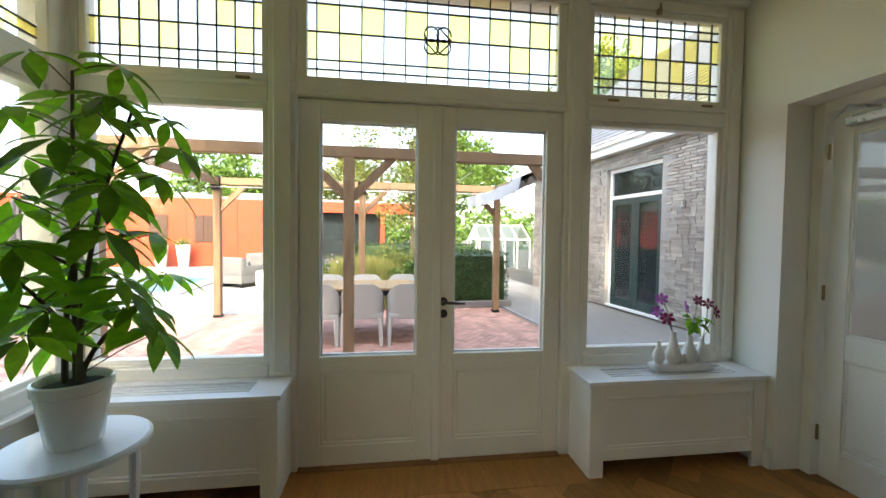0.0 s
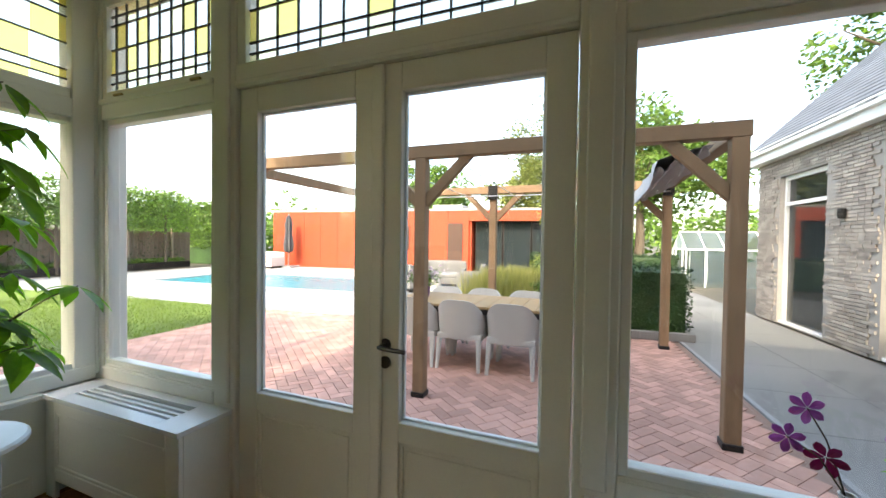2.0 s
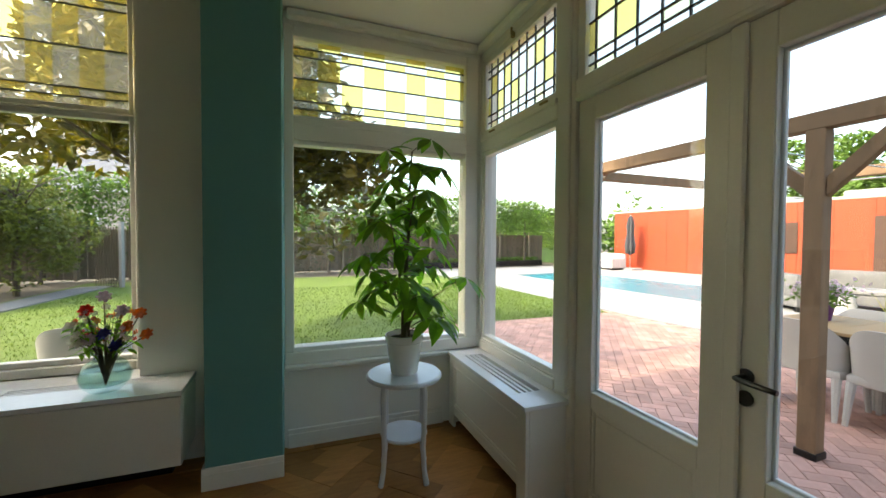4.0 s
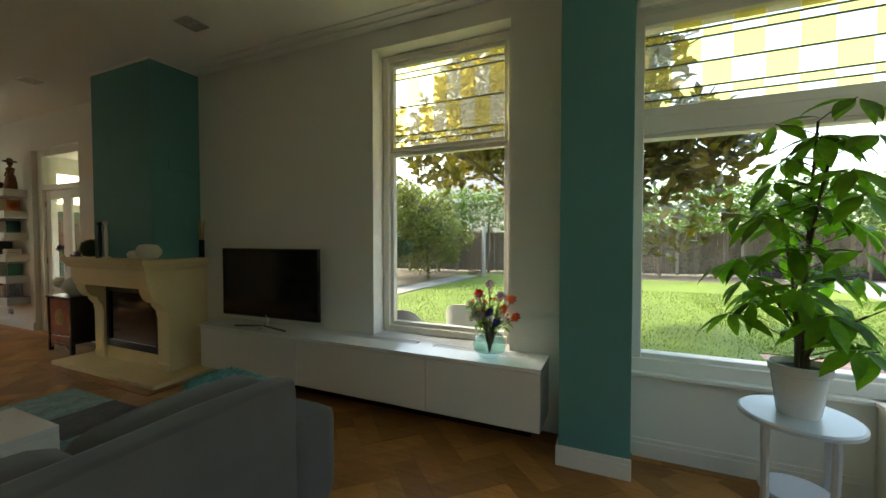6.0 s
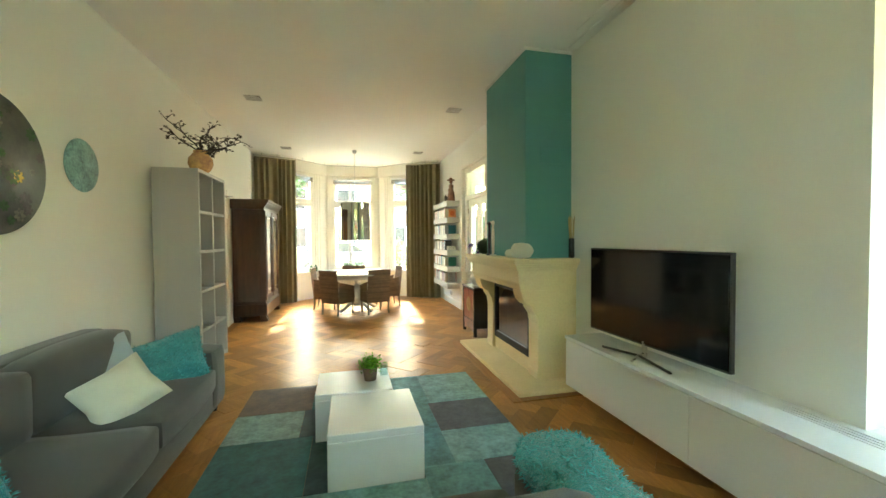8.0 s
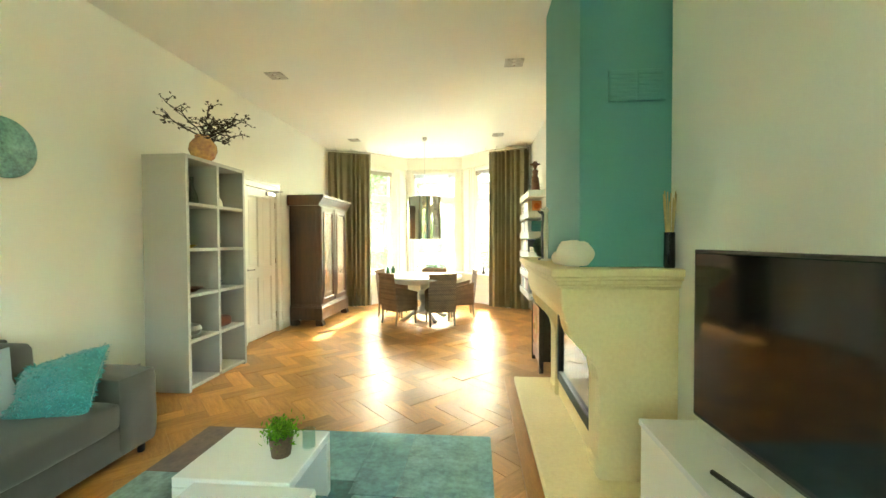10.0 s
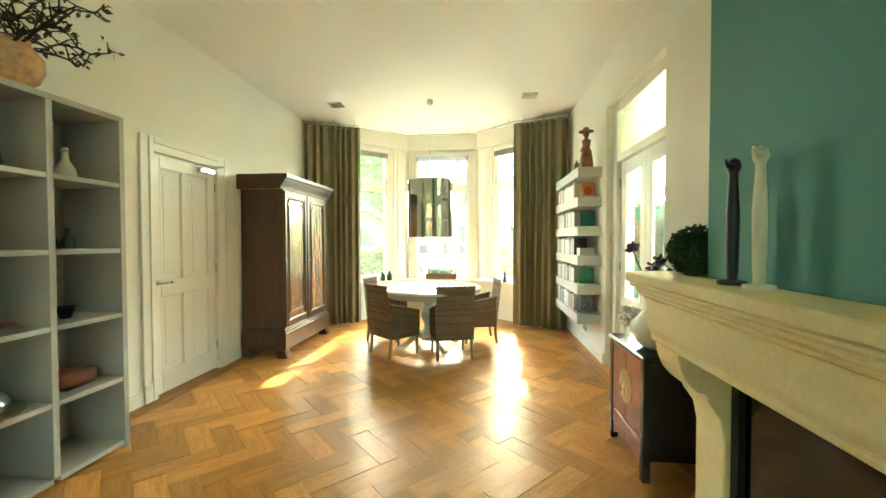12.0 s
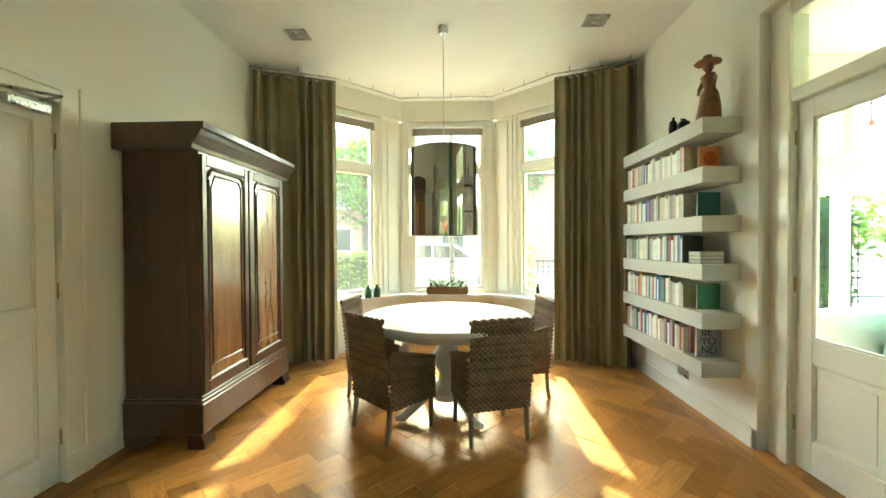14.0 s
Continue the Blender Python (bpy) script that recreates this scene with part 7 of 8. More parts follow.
for x in (5.55, 7.25):
    sh = part("shutter", B((x, -0.04, 1.05, x + 0.34, -0.004, 2.18), (x + 0.36, -0.04, 1.05, x + 0.70, -0.004, 2.18), bevel=0.004), M_DARKIN, ph, "brown wooden shutters")
    part("slat", B(*[(x + 0.03, -0.05, 1.10 + 0.073 * j, x + 0.67, -0.038, 1.14 + 0.073 * j) for j in range(14)], bevel=0), M_DARKIN, sh)
part("door", B((9.88, -0.03, 0.02, 10.6, -0.004, 2.32), bevel=0.004), M_DARKIN, ph, "dark brown boarded door")
for x in (11.1, 12.4, 13.7):
    w = part("window", B((x, 0.5, 0.02, x + 0.07, 0.58, 2.42), (x + 1.2, 0.5, 0.02, x + 1.27, 0.58, 2.42), (x + 0.07, 0.5, 2.34, x + 1.2, 0.58, 2.42), (x + 0.07, 0.5, 0.02, x + 1.2, 0.58, 0.10), bevel=0.003), M_BLACKMET, ph)
    part("pane", B((x + 0.07, 0.53, 0.1, x + 1.2, 0.545, 2.34), bevel=0), M_DARKGL, w)
for x in (-7.67, -6.86):
    tp = thing("tall_planter", G @ pose(x, 18.1, GZ), "tall tapering white planter with a low green plant", "planter", "white planters before the pool house")
    part("planter", lathe([(0, 0), (0.17, 0), (0.27, 0.95), (0.25, 0.95), (0, 0.9)], 24), M_WHITEPL, tp, smooth=True)
    leaf_cloud("plant", rs.normal(size=(400, 3)) * np.array((0.12, 0.12, 0.07)) + np.array((0, 0, 1.02)), 0.09, M_AUTUMN, tp)


M_SEATPAD = mat("grey_seat_pad", (0.2, 0.2, 0.2), 0.9, var=0.1, grain=80, bump=0.2)


def lounge(m, w, d, h, material, label, cat="sofa"):
    t = thing("lounge_seat", m, label, cat, "garden lounge seats")
    part("base", soft_box(-w / 2, -d / 2, 0.10, w / 2, d / 2, 0.34, 0.04, 0.0, 5), material, t, smooth=True)
    part("backrest", soft_box(-w / 2, d / 2 - 0.18, 0.30, w / 2, d / 2, h, 0.05, 0.01, 5), material, t, smooth=True)
    part("seat_cushion", soft_box(-w / 2 + 0.08, -d / 2 + 0.02, 0.33, w / 2 - 0.08, d / 2 - 0.2, 0.46, 0.04, 0.01, 5), M_WHITEPL if material is M_WHITEPL else M_SEATPAD, t, smooth=True)
    for s in (-1, 1):
        part("armrest", soft_box(s * (w / 2 - 0.06) - 0.06, -d / 2, 0.30, s * (w / 2 - 0.06) + 0.06, d / 2, 0.58, 0.03, 0.0, 4), material, t, smooth=True)
    part("foot", B((-w / 2 + 0.05, -d / 2 + 0.05, 0, -w / 2 + 0.12, d / 2 - 0.05, 0.11), (w / 2 - 0.12, -d / 2 + 0.05, 0, w / 2 - 0.05, d / 2 - 0.05, 0.11), bevel=0.004), M_BLACKMET, t)


for k, x in enumerate((-14.9, -13.2)):
    lounge(G @ pose(x, 17.3, GZ), 1.6, 1.0, 0.80, M_WHITEPL, "white outdoor lounge sofa by the pool")
M_GREYOUT = mat("grey_rope_weave", (0.13, 0.13, 0.13), 0.85, var=0.3, grain=80, bump=0.4)
lounge(G @ pose(-2.6, 13.4, GZ, 0, 0, 10), 1.5, 0.9, 0.82, M_GREYOUT, "grey outdoor lounge sofa with pale cushions")
lounge(G @ pose(-3.1, 11.9, GZ, 0, 0, 150), 0.85, 0.85, 0.80, M_GREYOUT, "grey outdoor lounge chair with pale cushions", "chair")
lounge(G @ pose(-1.4, 12.4, GZ, 0, 0, -80), 0.85, 0.85, 0.80, M_GREYOUT, "grey outdoor lounge chair with pale cushions", "chair")
solo("stool", lathe([(0, 0), (0.22, 0), (0.28, 0.2), (0.24, 0.42), (0, 0.44)], 20), M_WHITEPL, G @ pose(-2.5, 11.9, GZ), "round white garden stool", "stool", smooth=True)
par = thing("parasol", G @ pose(-12.35, 18.0, GZ), "folded dark grey parasol by the pool", "parasol")
part("pole", tube([(0, 0, 0.1), (0, 0, 2.75)], 0.03, 10), M_STEEL, par)
fold = lathe([(0.03, 0.75), (0.19, 0.85), (0.22, 1.2), (0.14, 1.9), (0.17, 2.2), (0.10, 2.6), (0.02, 2.72)], 28)
for v in fold.verts:
    a = math.atan2(v.co.y, v.co.x)
    v.co.x, v.co.y = v.co.x * (1 + 0.25 * math.sin(7 * a)), v.co.y * (1 + 0.25 * math.sin(7 * a))
part("canopy", fold, mat("dark_grey_cloth", (0.05, 0.05, 0.055), 0.9, var=0.2), par, smooth=True)
part("base", B((-0.4, -0.4, 0, 0.4, 0.4, 0.10), bevel=0.02), M_DECK, par)

# brick annexe
UB = 5.15
an = thing("brick_annexe", G @ pose(UB, 0, GZ), "grey brick annexe with dark green doors and slate roof", "house")
AH = 3.22
holes = [(6.12, 7.66, 0.0, 2.88), (8.84, 10.26, 0.02, 2.82)]
part("wall", B(*wall_boxes("x", 0.02, 0.32, 2.9, 11.1, 0, AH, holes), (0.32, 10.8, 0, 6, 11.1, AH), bevel=0), M_MORTAR, an)
part("fascia", B((-0.16, 2.8, AH - 0.06, 0.05, 11.2, AH + 0.16), (-0.22, 2.8, AH + 0.10, -0.10, 11.2, AH + 0.22), bevel=0.01), M_WHITE, an, "white painted fascia and gutter")
part("roof", prism([(-0.22, AH + 0.16), (3.4, AH + 3.6), (3.4, AH + 3.45), (0.0, AH + 0.10)], "y", 2.7, 11.3), M_SLATE, an, "grey slate roof")
tiles = []
sl = math.hypot(3.62, 3.44)
for r in range(30):
    f0, f1 = r / 30, (r + 1) / 30
    for c in range(20):
        y0 = 2.7 + c * 0.43 + (0.2 if r % 2 else 0)
        tiles.append((f0, y0))
tv_, tf_ = [], []
for f0, y0 in tiles:
    b = len(tv_)
    f1 = f0 + 1 / 30
    for (f, up) in ((f0, 0.035), (f1, 0.012)):
        for y in (y0 + 0.004, min(11.3, y0 + 0.426)):
            tv_.append((-0.22 + 3.62 * f - 0.0, y, AH + 0.16 + 3.44 * f + up))
    for y in (y0 + 0.004, min(11.3, y0 + 0.426)):
        tv_.append((-0.22 + 3.62 * f0, y, AH + 0.16 + 3.44 * f0))
    tf_ += [(b, b + 1, b + 3, b + 2), (b, b + 1, b + 5, b + 4)]
tm = bpy.data.meshes.new("slates")
tm.from_pydata(tv_, [], tf_)
tm.materials.append(M_SLATE)
tagged(part("slates", tm, None, an), "overlapping slates", kind="stuff")
bv_, bf_ = [], []
BL, BH = 0.235, 0.045
rng = random.Random(14)
rows = int(AH / (BH + 0.010))
for r in range(rows):
    z = r * (BH + 0.010)
    y = 2.9 + (0.12 if r % 2 else 0) + rng.uniform(0, 0.04)
    while y < 11.0:
        L = BL * rng.choice((1, 1, 1, 0.5))
        if not any(h[0] - 0.01 < y + L and y < h[1] + 0.01 and h[2] - 0.01 < z + BH and z < h[3] for h in holes):
            p = 0.0 - rng.uniform(0, 0.006)
            b = len(bv_)
            y2 = min(11.1, y + L)
            bv_ += [(p, y, z), (p, y2, z), (p, y2, z + BH), (p, y, z + BH), (0.03, y, z), (0.03, y2, z), (0.03, y2, z + BH), (0.03, y, z + BH)]
            bf_ += [tuple(b + q for q in f) for f in ((0, 1, 2, 3), (0, 4, 5, 1), (2, 6, 7, 3), (0, 3, 7, 4), (1, 5, 6, 2))]
        y += L + 0.010
bmsh = bpy.data.meshes.new("bricks")
bmsh.from_pydata(bv_, [], bf_)
bmsh.materials.append(M_GBRICK)
tagged(part("bricks", bmsh, None, an), "long thin grey clinker bricks", kind="stuff")
for y0, y1, z1, door in ((6.12, 7.66, 2.88, True), (8.84, 10.26, 2.82, False)):
    f = part("window_frame", B((0.10, y0, 0, 0.20, y0 + 0.07, z1), (0.10, y1 - 0.07, 0, 0.20, y1, z1), (0.10, y0 + 0.07, z1 - 0.08, 0.20, y1 - 0.07, z1), (0.09, y0 + 0.07, 2.25, 0.20, y1 - 0.07, 2.32), (0.05, y0, 0.0, 0.22, y1, 0.05), bevel=0.004), M_WHITE, an, "white window frame")
    part("pane", B((0.15, y0 + 0.07, 2.32, 0.156, y1 - 0.07, z1 - 0.08), bevel=0), M_DARKGL, f)
    if door:
        for a, b in ((y0 + 0.075, (y0 + y1) / 2 - 0.002), ((y0 + y1) / 2 + 0.002, y1 - 0.075)):
            d = part("door", B((0.11, a, 0.05, 0.16, a + 0.11, 2.24), (0.11, b - 0.11, 0.05, 0.16, b, 2.24), (0.11, a + 0.11, 2.13, 0.16, b - 0.11, 2.24), (0.11, a + 0.11, 0.05, 0.16, b - 0.11, 0.22), bevel=0.004), M_GREENP, an, "dark green glazed door")
            part("pane", B((0.13, a + 0.11, 0.22, 0.136, b - 0.11, 2.13), bevel=0), M_DARKGL, d)
    else:
        part("pane", B((0.15, y0 + 0.07, 0.05, 0.156, y1 - 0.07, 2.25), bevel=0), M_DARKGL, f)
part("wall_lamp", lathe([(0.04, 0), (0.05, 0.02), (0.05, 0.14), (0.0, 0.15)], 14), M_BLACKMET, an, "small black wall lamp", m=pose(-0.05, 8.35, 1.92))
part("wall_lamp", lathe([(0.03, 0), (0.04, 0.02), (0.04, 0.12), (0.0, 0.13)], 14), M_STEEL, an, "small pale wall lamp", m=pose(-0.04, 5.60, 1.95))

# greenhouse
gh = thing("greenhouse", G @ pose(5.3, 18.6, GZ, 0, 0, -90), "small glass greenhouse with white frame", "greenhouse")
fr = []
for y in (0.0, 0.6, 1.2, 1.8, 2.4):
    fr += [(0, y, 0, 0.04, y + 0.04, 1.3), (1.8, y, 0, 1.84, y + 0.04, 1.3)]
part("frame", B(*fr, (0, 0, 1.28, 0.04, 2.44, 1.33), (1.8, 0, 1.28, 1.84, 2.44, 1.33), (0.44, 0, 0, 0.48, 0.04, 1.6), (1.36, 0, 0, 1.40, 0.04, 1.6), (0, 0, 0, 1.84, 0.04, 0.3), bevel=0), M_WHITE, gh)
rb = bmesh.new()
for y in (0.02, 0.62, 1.22, 1.82, 2.42):
    tube([(0.02, y, 1.3), (0.92, y, 1.95), (1.82, y, 1.3)], 0.022, 5, rb)
tube([(0.92, 0, 1.95), (0.92, 2.44, 1.95)], 0.025, 5, rb)
part("rafters", rb, M_WHITE, gh)
for x0, z0, x1, z1 in ((0.02, 1.3, 0.92, 1.95), (1.82, 1.3, 0.92, 1.95), (0.02, 0, 0.02, 1.3), (1.82, 0, 1.82, 1.3)):
    q = bmesh.new()
    q.faces.new([q.verts.new(p) for p in ((x0, 0, z0), (x1, 0, z1), (x1, 2.44, z1), (x0, 2.44, z0))])
    glass(part("pane", q, pane_mat("greenhouse_glass", (0.85, 0.9, 0.88), rough=0.2, cloud=0.5) if z0 else pane_mat("greenhouse_wall_glass", (0.6, 0.66, 0.64), rough=0.1, cloud=0.25), gh))

# planting bed with kerb, hedge block, shrubs and grasses
bed = thing("planting_bed", G @ pose(0, 0, GZ), "grey kerbed planting bed", "garden bed", **SK)
part("kerb", B((-0.9, 7.82, 0, 3.12, 7.92, 0.13), (3.03, 7.92, 0, 3.12, 13.0, 0.13), (-0.9, 7.92, 0, -0.8, 13.0, 0.13), bevel=0.01), M_PATH, bed)
part("soil", B((-0.8, 7.92, 0, 3.03, 13, 0.09), bevel=0), M_GROUND, bed)


def hedge_block(name, m, w, d, h, label, nleaf, seed, size=0.05, mm=None):
    t = thing(name, m, label, "hedge")
    part("core", soft_box(0.04, 0.04, 0.0, w - 0.04, d - 0.04, h - 0.04, 0.06, 0.0, 5, seed), M_HEDGE, t)
    r = np.random.default_rng(seed)
    f = r.integers(0, 5, nleaf)
    u, v = r.uniform(0, 1, nleaf), r.uniform(0, 1, nleaf)
    jit = r.normal(0, 0.018, (nleaf, 3))
    pts = np.where((f == 0)[:, None], np.stack([u * w, 0 * u, v * h], 1), np.where((f == 1)[:, None], np.stack([u * w, 0 * u + d, v * h], 1), np.where((f == 2)[:, None], np.stack([0 * u, u * d, v * h], 1), np.where((f == 3)[:, None], np.stack([0 * u + w, u * d, v * h], 1), np.stack([u * w, v * d, 0 * u + h], 1)))))
    leaf_cloud("leaves", pts + jit, size, mm or M_HEDGE, t, seed=seed)


hedge_block("clipped_hedge", G @ pose(1.66, 7.96, GZ + 0.05), 1.42, 2.6, 1.05, "square clipped dark green box hedge", 9000, 3)
hedge_block("clipped_hedge", G @ pose(0.0, 16.6, GZ), 5.0, 0.8, 1.05, "clipped green hedge at the back of the bed", 6000, 6, 0.08)
for k, (x, y, r, h, mm, lab) in enumerate(((1.1, 8.7, 0.42, 0.7, M_TREE, "leafy green shrub in the bed"), (1.15, 10.3, 0.6, 1.05, M_AUTUMN, "yellow-green shrub in the bed"), (2.2, 11.2, 0.7, 1.2, M_HEDGE, "dark green shrub in the bed"))):
    t = thing("shrub", G @ pose(x, y, GZ + 0.08), lab, "shrub")
    br = bmesh.new()
    for q in range(7):
        a = q * 0.9
        tube([(0, 0, 0), (r * 0.3 * math.cos(a), r * 0.3 * math.sin(a), h * 0.5), (r * 0.6 * math.cos(a), r * 0.6 * math.sin(a), h * 0.85)], [0.015, 0.01, 0.005], 5, br)
    part("branches", br, M_BARK, t)
    leaf_cloud("foliage", blob_points(3200, (0, 0, h * 0.55), (r, r, h * 0.55), 40 + k, 18, 0.4), 0.085, mm, t, seed=k)
og = thing("ornamental_grass", G @ pose(0.1, 9.9, GZ + 0.08), "feathery golden-green ornamental grass", "grass")
r2 = np.random.default_rng(9)
n = 11000
rt = np.stack([r2.normal(0, 0.36, n), r2.normal(0, 0.75, n), np.zeros(n)], 1)
tp_ = rt + np.stack([r2.normal(0, 0.22, n), r2.normal(0, 0.22, n), r2.uniform(0.35, 0.9, n)], 1)
sd_ = np.stack([r2.normal(0, 0.011, n), r2.normal(0, 0.011, n), np.zeros(n)], 1)
ov = np.stack([rt - sd_, rt + sd_, tp_], 1).reshape(-1, 3)
om = bpy.data.meshes.new("blades")
om.from_pydata(ov.tolist(), [], np.arange(len(ov)).reshape(-1, 3).tolist())
om.materials.append(leaf_mat("grass_plume", (0.15, 0.18, 0.04), 0.6, 0.35, (0.27, 0.25, 0.08), 0.4))
part("blades", om, None, og)


# trees
def tree(m, height, crown_r, crown_z, leaves, mm, label, seed, size=0.12, clumps=26, trunk=0.12, flat=0.85):
    t = thing("tree", m, label, "tree")
    r = random.Random(seed)
    bm = bmesh.new()
    tube([(0, 0, 0), (0.04, 0.02, height * 0.25), (-0.03, 0.05, height * 0.5), (0.05, 0, height * 0.8)], [trunk, trunk * 0.8, trunk * 0.6, trunk * 0.25], 9, bm)
    for k in range(11):
        a, z = r.uniform(0, 6.28), height * r.uniform(0.28, 0.75)
        L = crown_r * r.uniform(0.5, 0.9)
        tube([(0, 0, z), (L * 0.5 * math.cos(a), L * 0.5 * math.sin(a), z + L * 0.3), (L * math.cos(a), L * math.sin(a), z + L * 0.55)], [trunk * 0.42, trunk * 0.25, trunk * 0.08], 6, bm)
    part("trunk", bm, M_BARK, t, smooth=True)
    c = leaf_cloud("crown", blob_points(leaves, (0, 0, crown_z), (crown_r, crown_r, crown_r * flat), seed, clumps, 0.34), size, mm, t, seed=seed)
    return t


tree(pose(-4.75, 0.30, GZ), 5.0, 2.4, 3.5, 17000, M_MAGN, "magnolia with glossy dark and bronze leaves on the lawn", 12, 0.19, 40, 0.11, 0.80)
tree(G @ pose(1.6, 12.0, GZ), 5.6, 1.9, 3.6, 12000, M_AUTUMN, "light airy yellow-green tree in the planting bed", 15, 0.10, 44, 0.07, 1.0)
tree(G @ pose(4.6, 21.5, GZ), 8.0, 3.4, 5.0, 13000, M_TREE, "large green tree behind the greenhouse", 16, 0.26, 34, 0.25)
tree(G @ pose(13.2, 18.5, GZ), 11.0, 3.4, 8.6, 9000, M_TREE, "tall green tree behind the annexe roof", 17, 0.30, 30, 0.25)
tree(G @ pose(-7.5, 26.0, GZ), 6.0, 3.0, 4.4, 7000, M_TREE, "broad green tree behind the pool house", 18, 0.28, 24, 0.2)
tree(G @ pose(-0.5, 22.0, GZ), 6.0, 2.4, 4.2, 6500, M_AUTUMN, "yellow-green tree behind the lounge", 19, 0.22, 24, 0.15)
tree(pose(-11.8, -7.2, GZ), 4.0, 2.2, 2.5, 6500, M_AUTUMN, "yellow-green garden tree by the gate", 20, 0.18, 26, 0.12)
tree(pose(-11.4, -5.3, GZ), 3.6, 2.0, 2.1, 9000, M_AUTUMN, "tall flowering shrub beside the path", 24, 0.14, 24, 0.07)
tree(pose(-9.4, -6.2, GZ), 2.0, 1.2, 1.0, 3600, M_HEDGE, "dark green shrub beside the path", 25, 0.11, 20, 0.05)

# fence with pleached trees
fence = thing("garden_fence", pose(0, 0, GZ), "weathered brown board fence round the lawn", "fence")
pl_mesh = mesh_of(B((0, 0, 0.05, 0.03, 0.195, 1.75), bevel=0.003), M_FENCE, name="board")
A0, A1 = Vector((-14.6, -9.0, 0)), Vector((-19.0, 15.5, 0))
dA = (A1 - A0)
for k in range(122):
    part("board", pl_mesh, None, fence, m=pose(*(A0 + dA * (k / 122)), 0, 0, 10.2))
for k in range(11):
    p = A0 + dA * ((k + 0.5) / 11)
    part("post", B((-0.05, -0.05, 0, 0.05, 0.05, 1.9), bevel=0.005), M_GREYWOOD, fence, m=pose(p.x + 0.09, p.y, 0))
for k in range(11):
    p = A0 + dA * ((k + 0.2) / 11)
    t = thing("pleached_tree", pose(p.x + 0.5, p.y, GZ, 0, 0, 10.2), "pleached lime tree with a flat clipped crown", "tree", "pleached trees along the fence")
    part("trunk", tube([(0, 0, 0), (0.02, 0, 1.0), (0, 0.02, 2.6)], [0.07, 0.06, 0.04], 8), M_BARK, t, smooth=True)
    r3 = np.random.default_rng(60 + k)
    leaf_cloud("crown", np.stack([r3.normal(0, 0.22, 2600), r3.uniform(-1.25, 1.25, 2600), 1.75 + 1.9 * r3.beta(1.3, 1.1, 2600) + 0.1 * r3.normal(size=2600)], 1), 0.15, M_TREE, t, seed=k)
    leaf_cloud("ivy", np.stack([0 * r3.uniform(size=500) - 0.4, r3.uniform(-1.2, 1.2, 500), 1.5 * r3.random(500) ** 1.5], 1) + r3.normal(0, 0.08, (500, 3)), 0.10, M_HEDGE, t, seed=k + 30)
back = thing("hedge_row", G @ pose(-24.5, 18.0, GZ), "tall clipped hedge at the far garden end", "hedge")
part("core", B((0, 0.3, 0, 9.4, 1.0, 3.2), bevel=0), M_HEDGE, back)
leaf_cloud("leaves", np.stack([r2.uniform(-0.1, 9.5, 11000), r2.normal(0.28, 0.1, 11000), r2.uniform(0.9, 3.5, 11000)], 1), 0.16, M_TREE, back)
lb2 = thing("flower_bed_edge", pose(-17.0, 6.0, GZ, 0, 0, 8), "low dark raised edge before the fence", "garden bed")
part("edge", B((0, 0, 0, 0.12, 9.0, 0.28), bevel=0.01), M_BLACKMET, lb2)
leaf_cloud("planting", np.stack([r2.normal(-0.4, 0.2, 3000), r2.uniform(0, 9, 3000), 0.25 + 0.2 * r2.random(3000)], 1), 0.12, M_TREE, lb2)
tr = thing("trellis", pose(-13.2, -4.4, GZ, 0, 0, 60), "brown wooden lattice gate panel", "gate")
part("lattice", B(*[(0.09 * k, 0, 0, 0.09 * k + 0.02, 0.02, 1.8) for k in range(10)], *[(0, 0.02, 0.1 * k, 0.83, 0.035, 0.1 * k + 0.02) for k in range(18)], bevel=0), M_FENCE, tr)
part("post", B((0.86, -0.03, 0, 0.96, 0.07, 1.95), bevel=0.004), M_DECK, tr)
solo("garden_path", prism([(-6.0, -4.9), (-8.5, -4.9), (-12.9, -4.7), (-13.2, -3.9), (-8.6, -4.2), (-6.0, -4.3)], "z", GZ - 0.02, GZ + 0.03), M_PATH, None, "grey garden path across the lawn", "path", **SK)
far_house = thing("neighbour_house", pose(-34, -12, GZ), "neighbouring house with a steep grey roof", "house")
part("wall", B((0, 0, 0, 8, 9, 4.2), bevel=0), M_GBRICK, far_house)
part("roof", prism([(-0.4, 4.0), (4, 8.6), (8.4, 4.0)], "y", -0.3, 9.3), M_SLATE, far_house)
for y in (1.5, 5.5):
    wn_ = part("window", B((8.0, y, 1.2, 8.08, y + 1.4, 2.8), bevel=0.01), M_WHITE, far_house)
    part("pane", B((8.08, y + 0.1, 1.3, 8.09, y + 1.3, 2.7), bevel=0), M_DARKGL, wn_)
rg = np.random.default_rng(70)
woods = thing("far_woods", pose(0, 0, 0), "belt of distant garden trees", "trees", kind="stuff")
angs = np.concatenate([np.linspace(radians(70), radians(260), 34)])
pts = []
for a in angs:
    R = rg.uniform(38, 50)
    c = (R * math.cos(a), R * math.sin(a) + 2, rg.uniform(1.8, 2.8))
    pts.append(blob_points(700, c, (3.6, 3.6, rg.uniform(2.2, 3.6)), int(a * 1000), 12, 0.5))
leaf_cloud("crowns", np.concatenate(pts), 0.7, M_TREE, woods, seed=5)

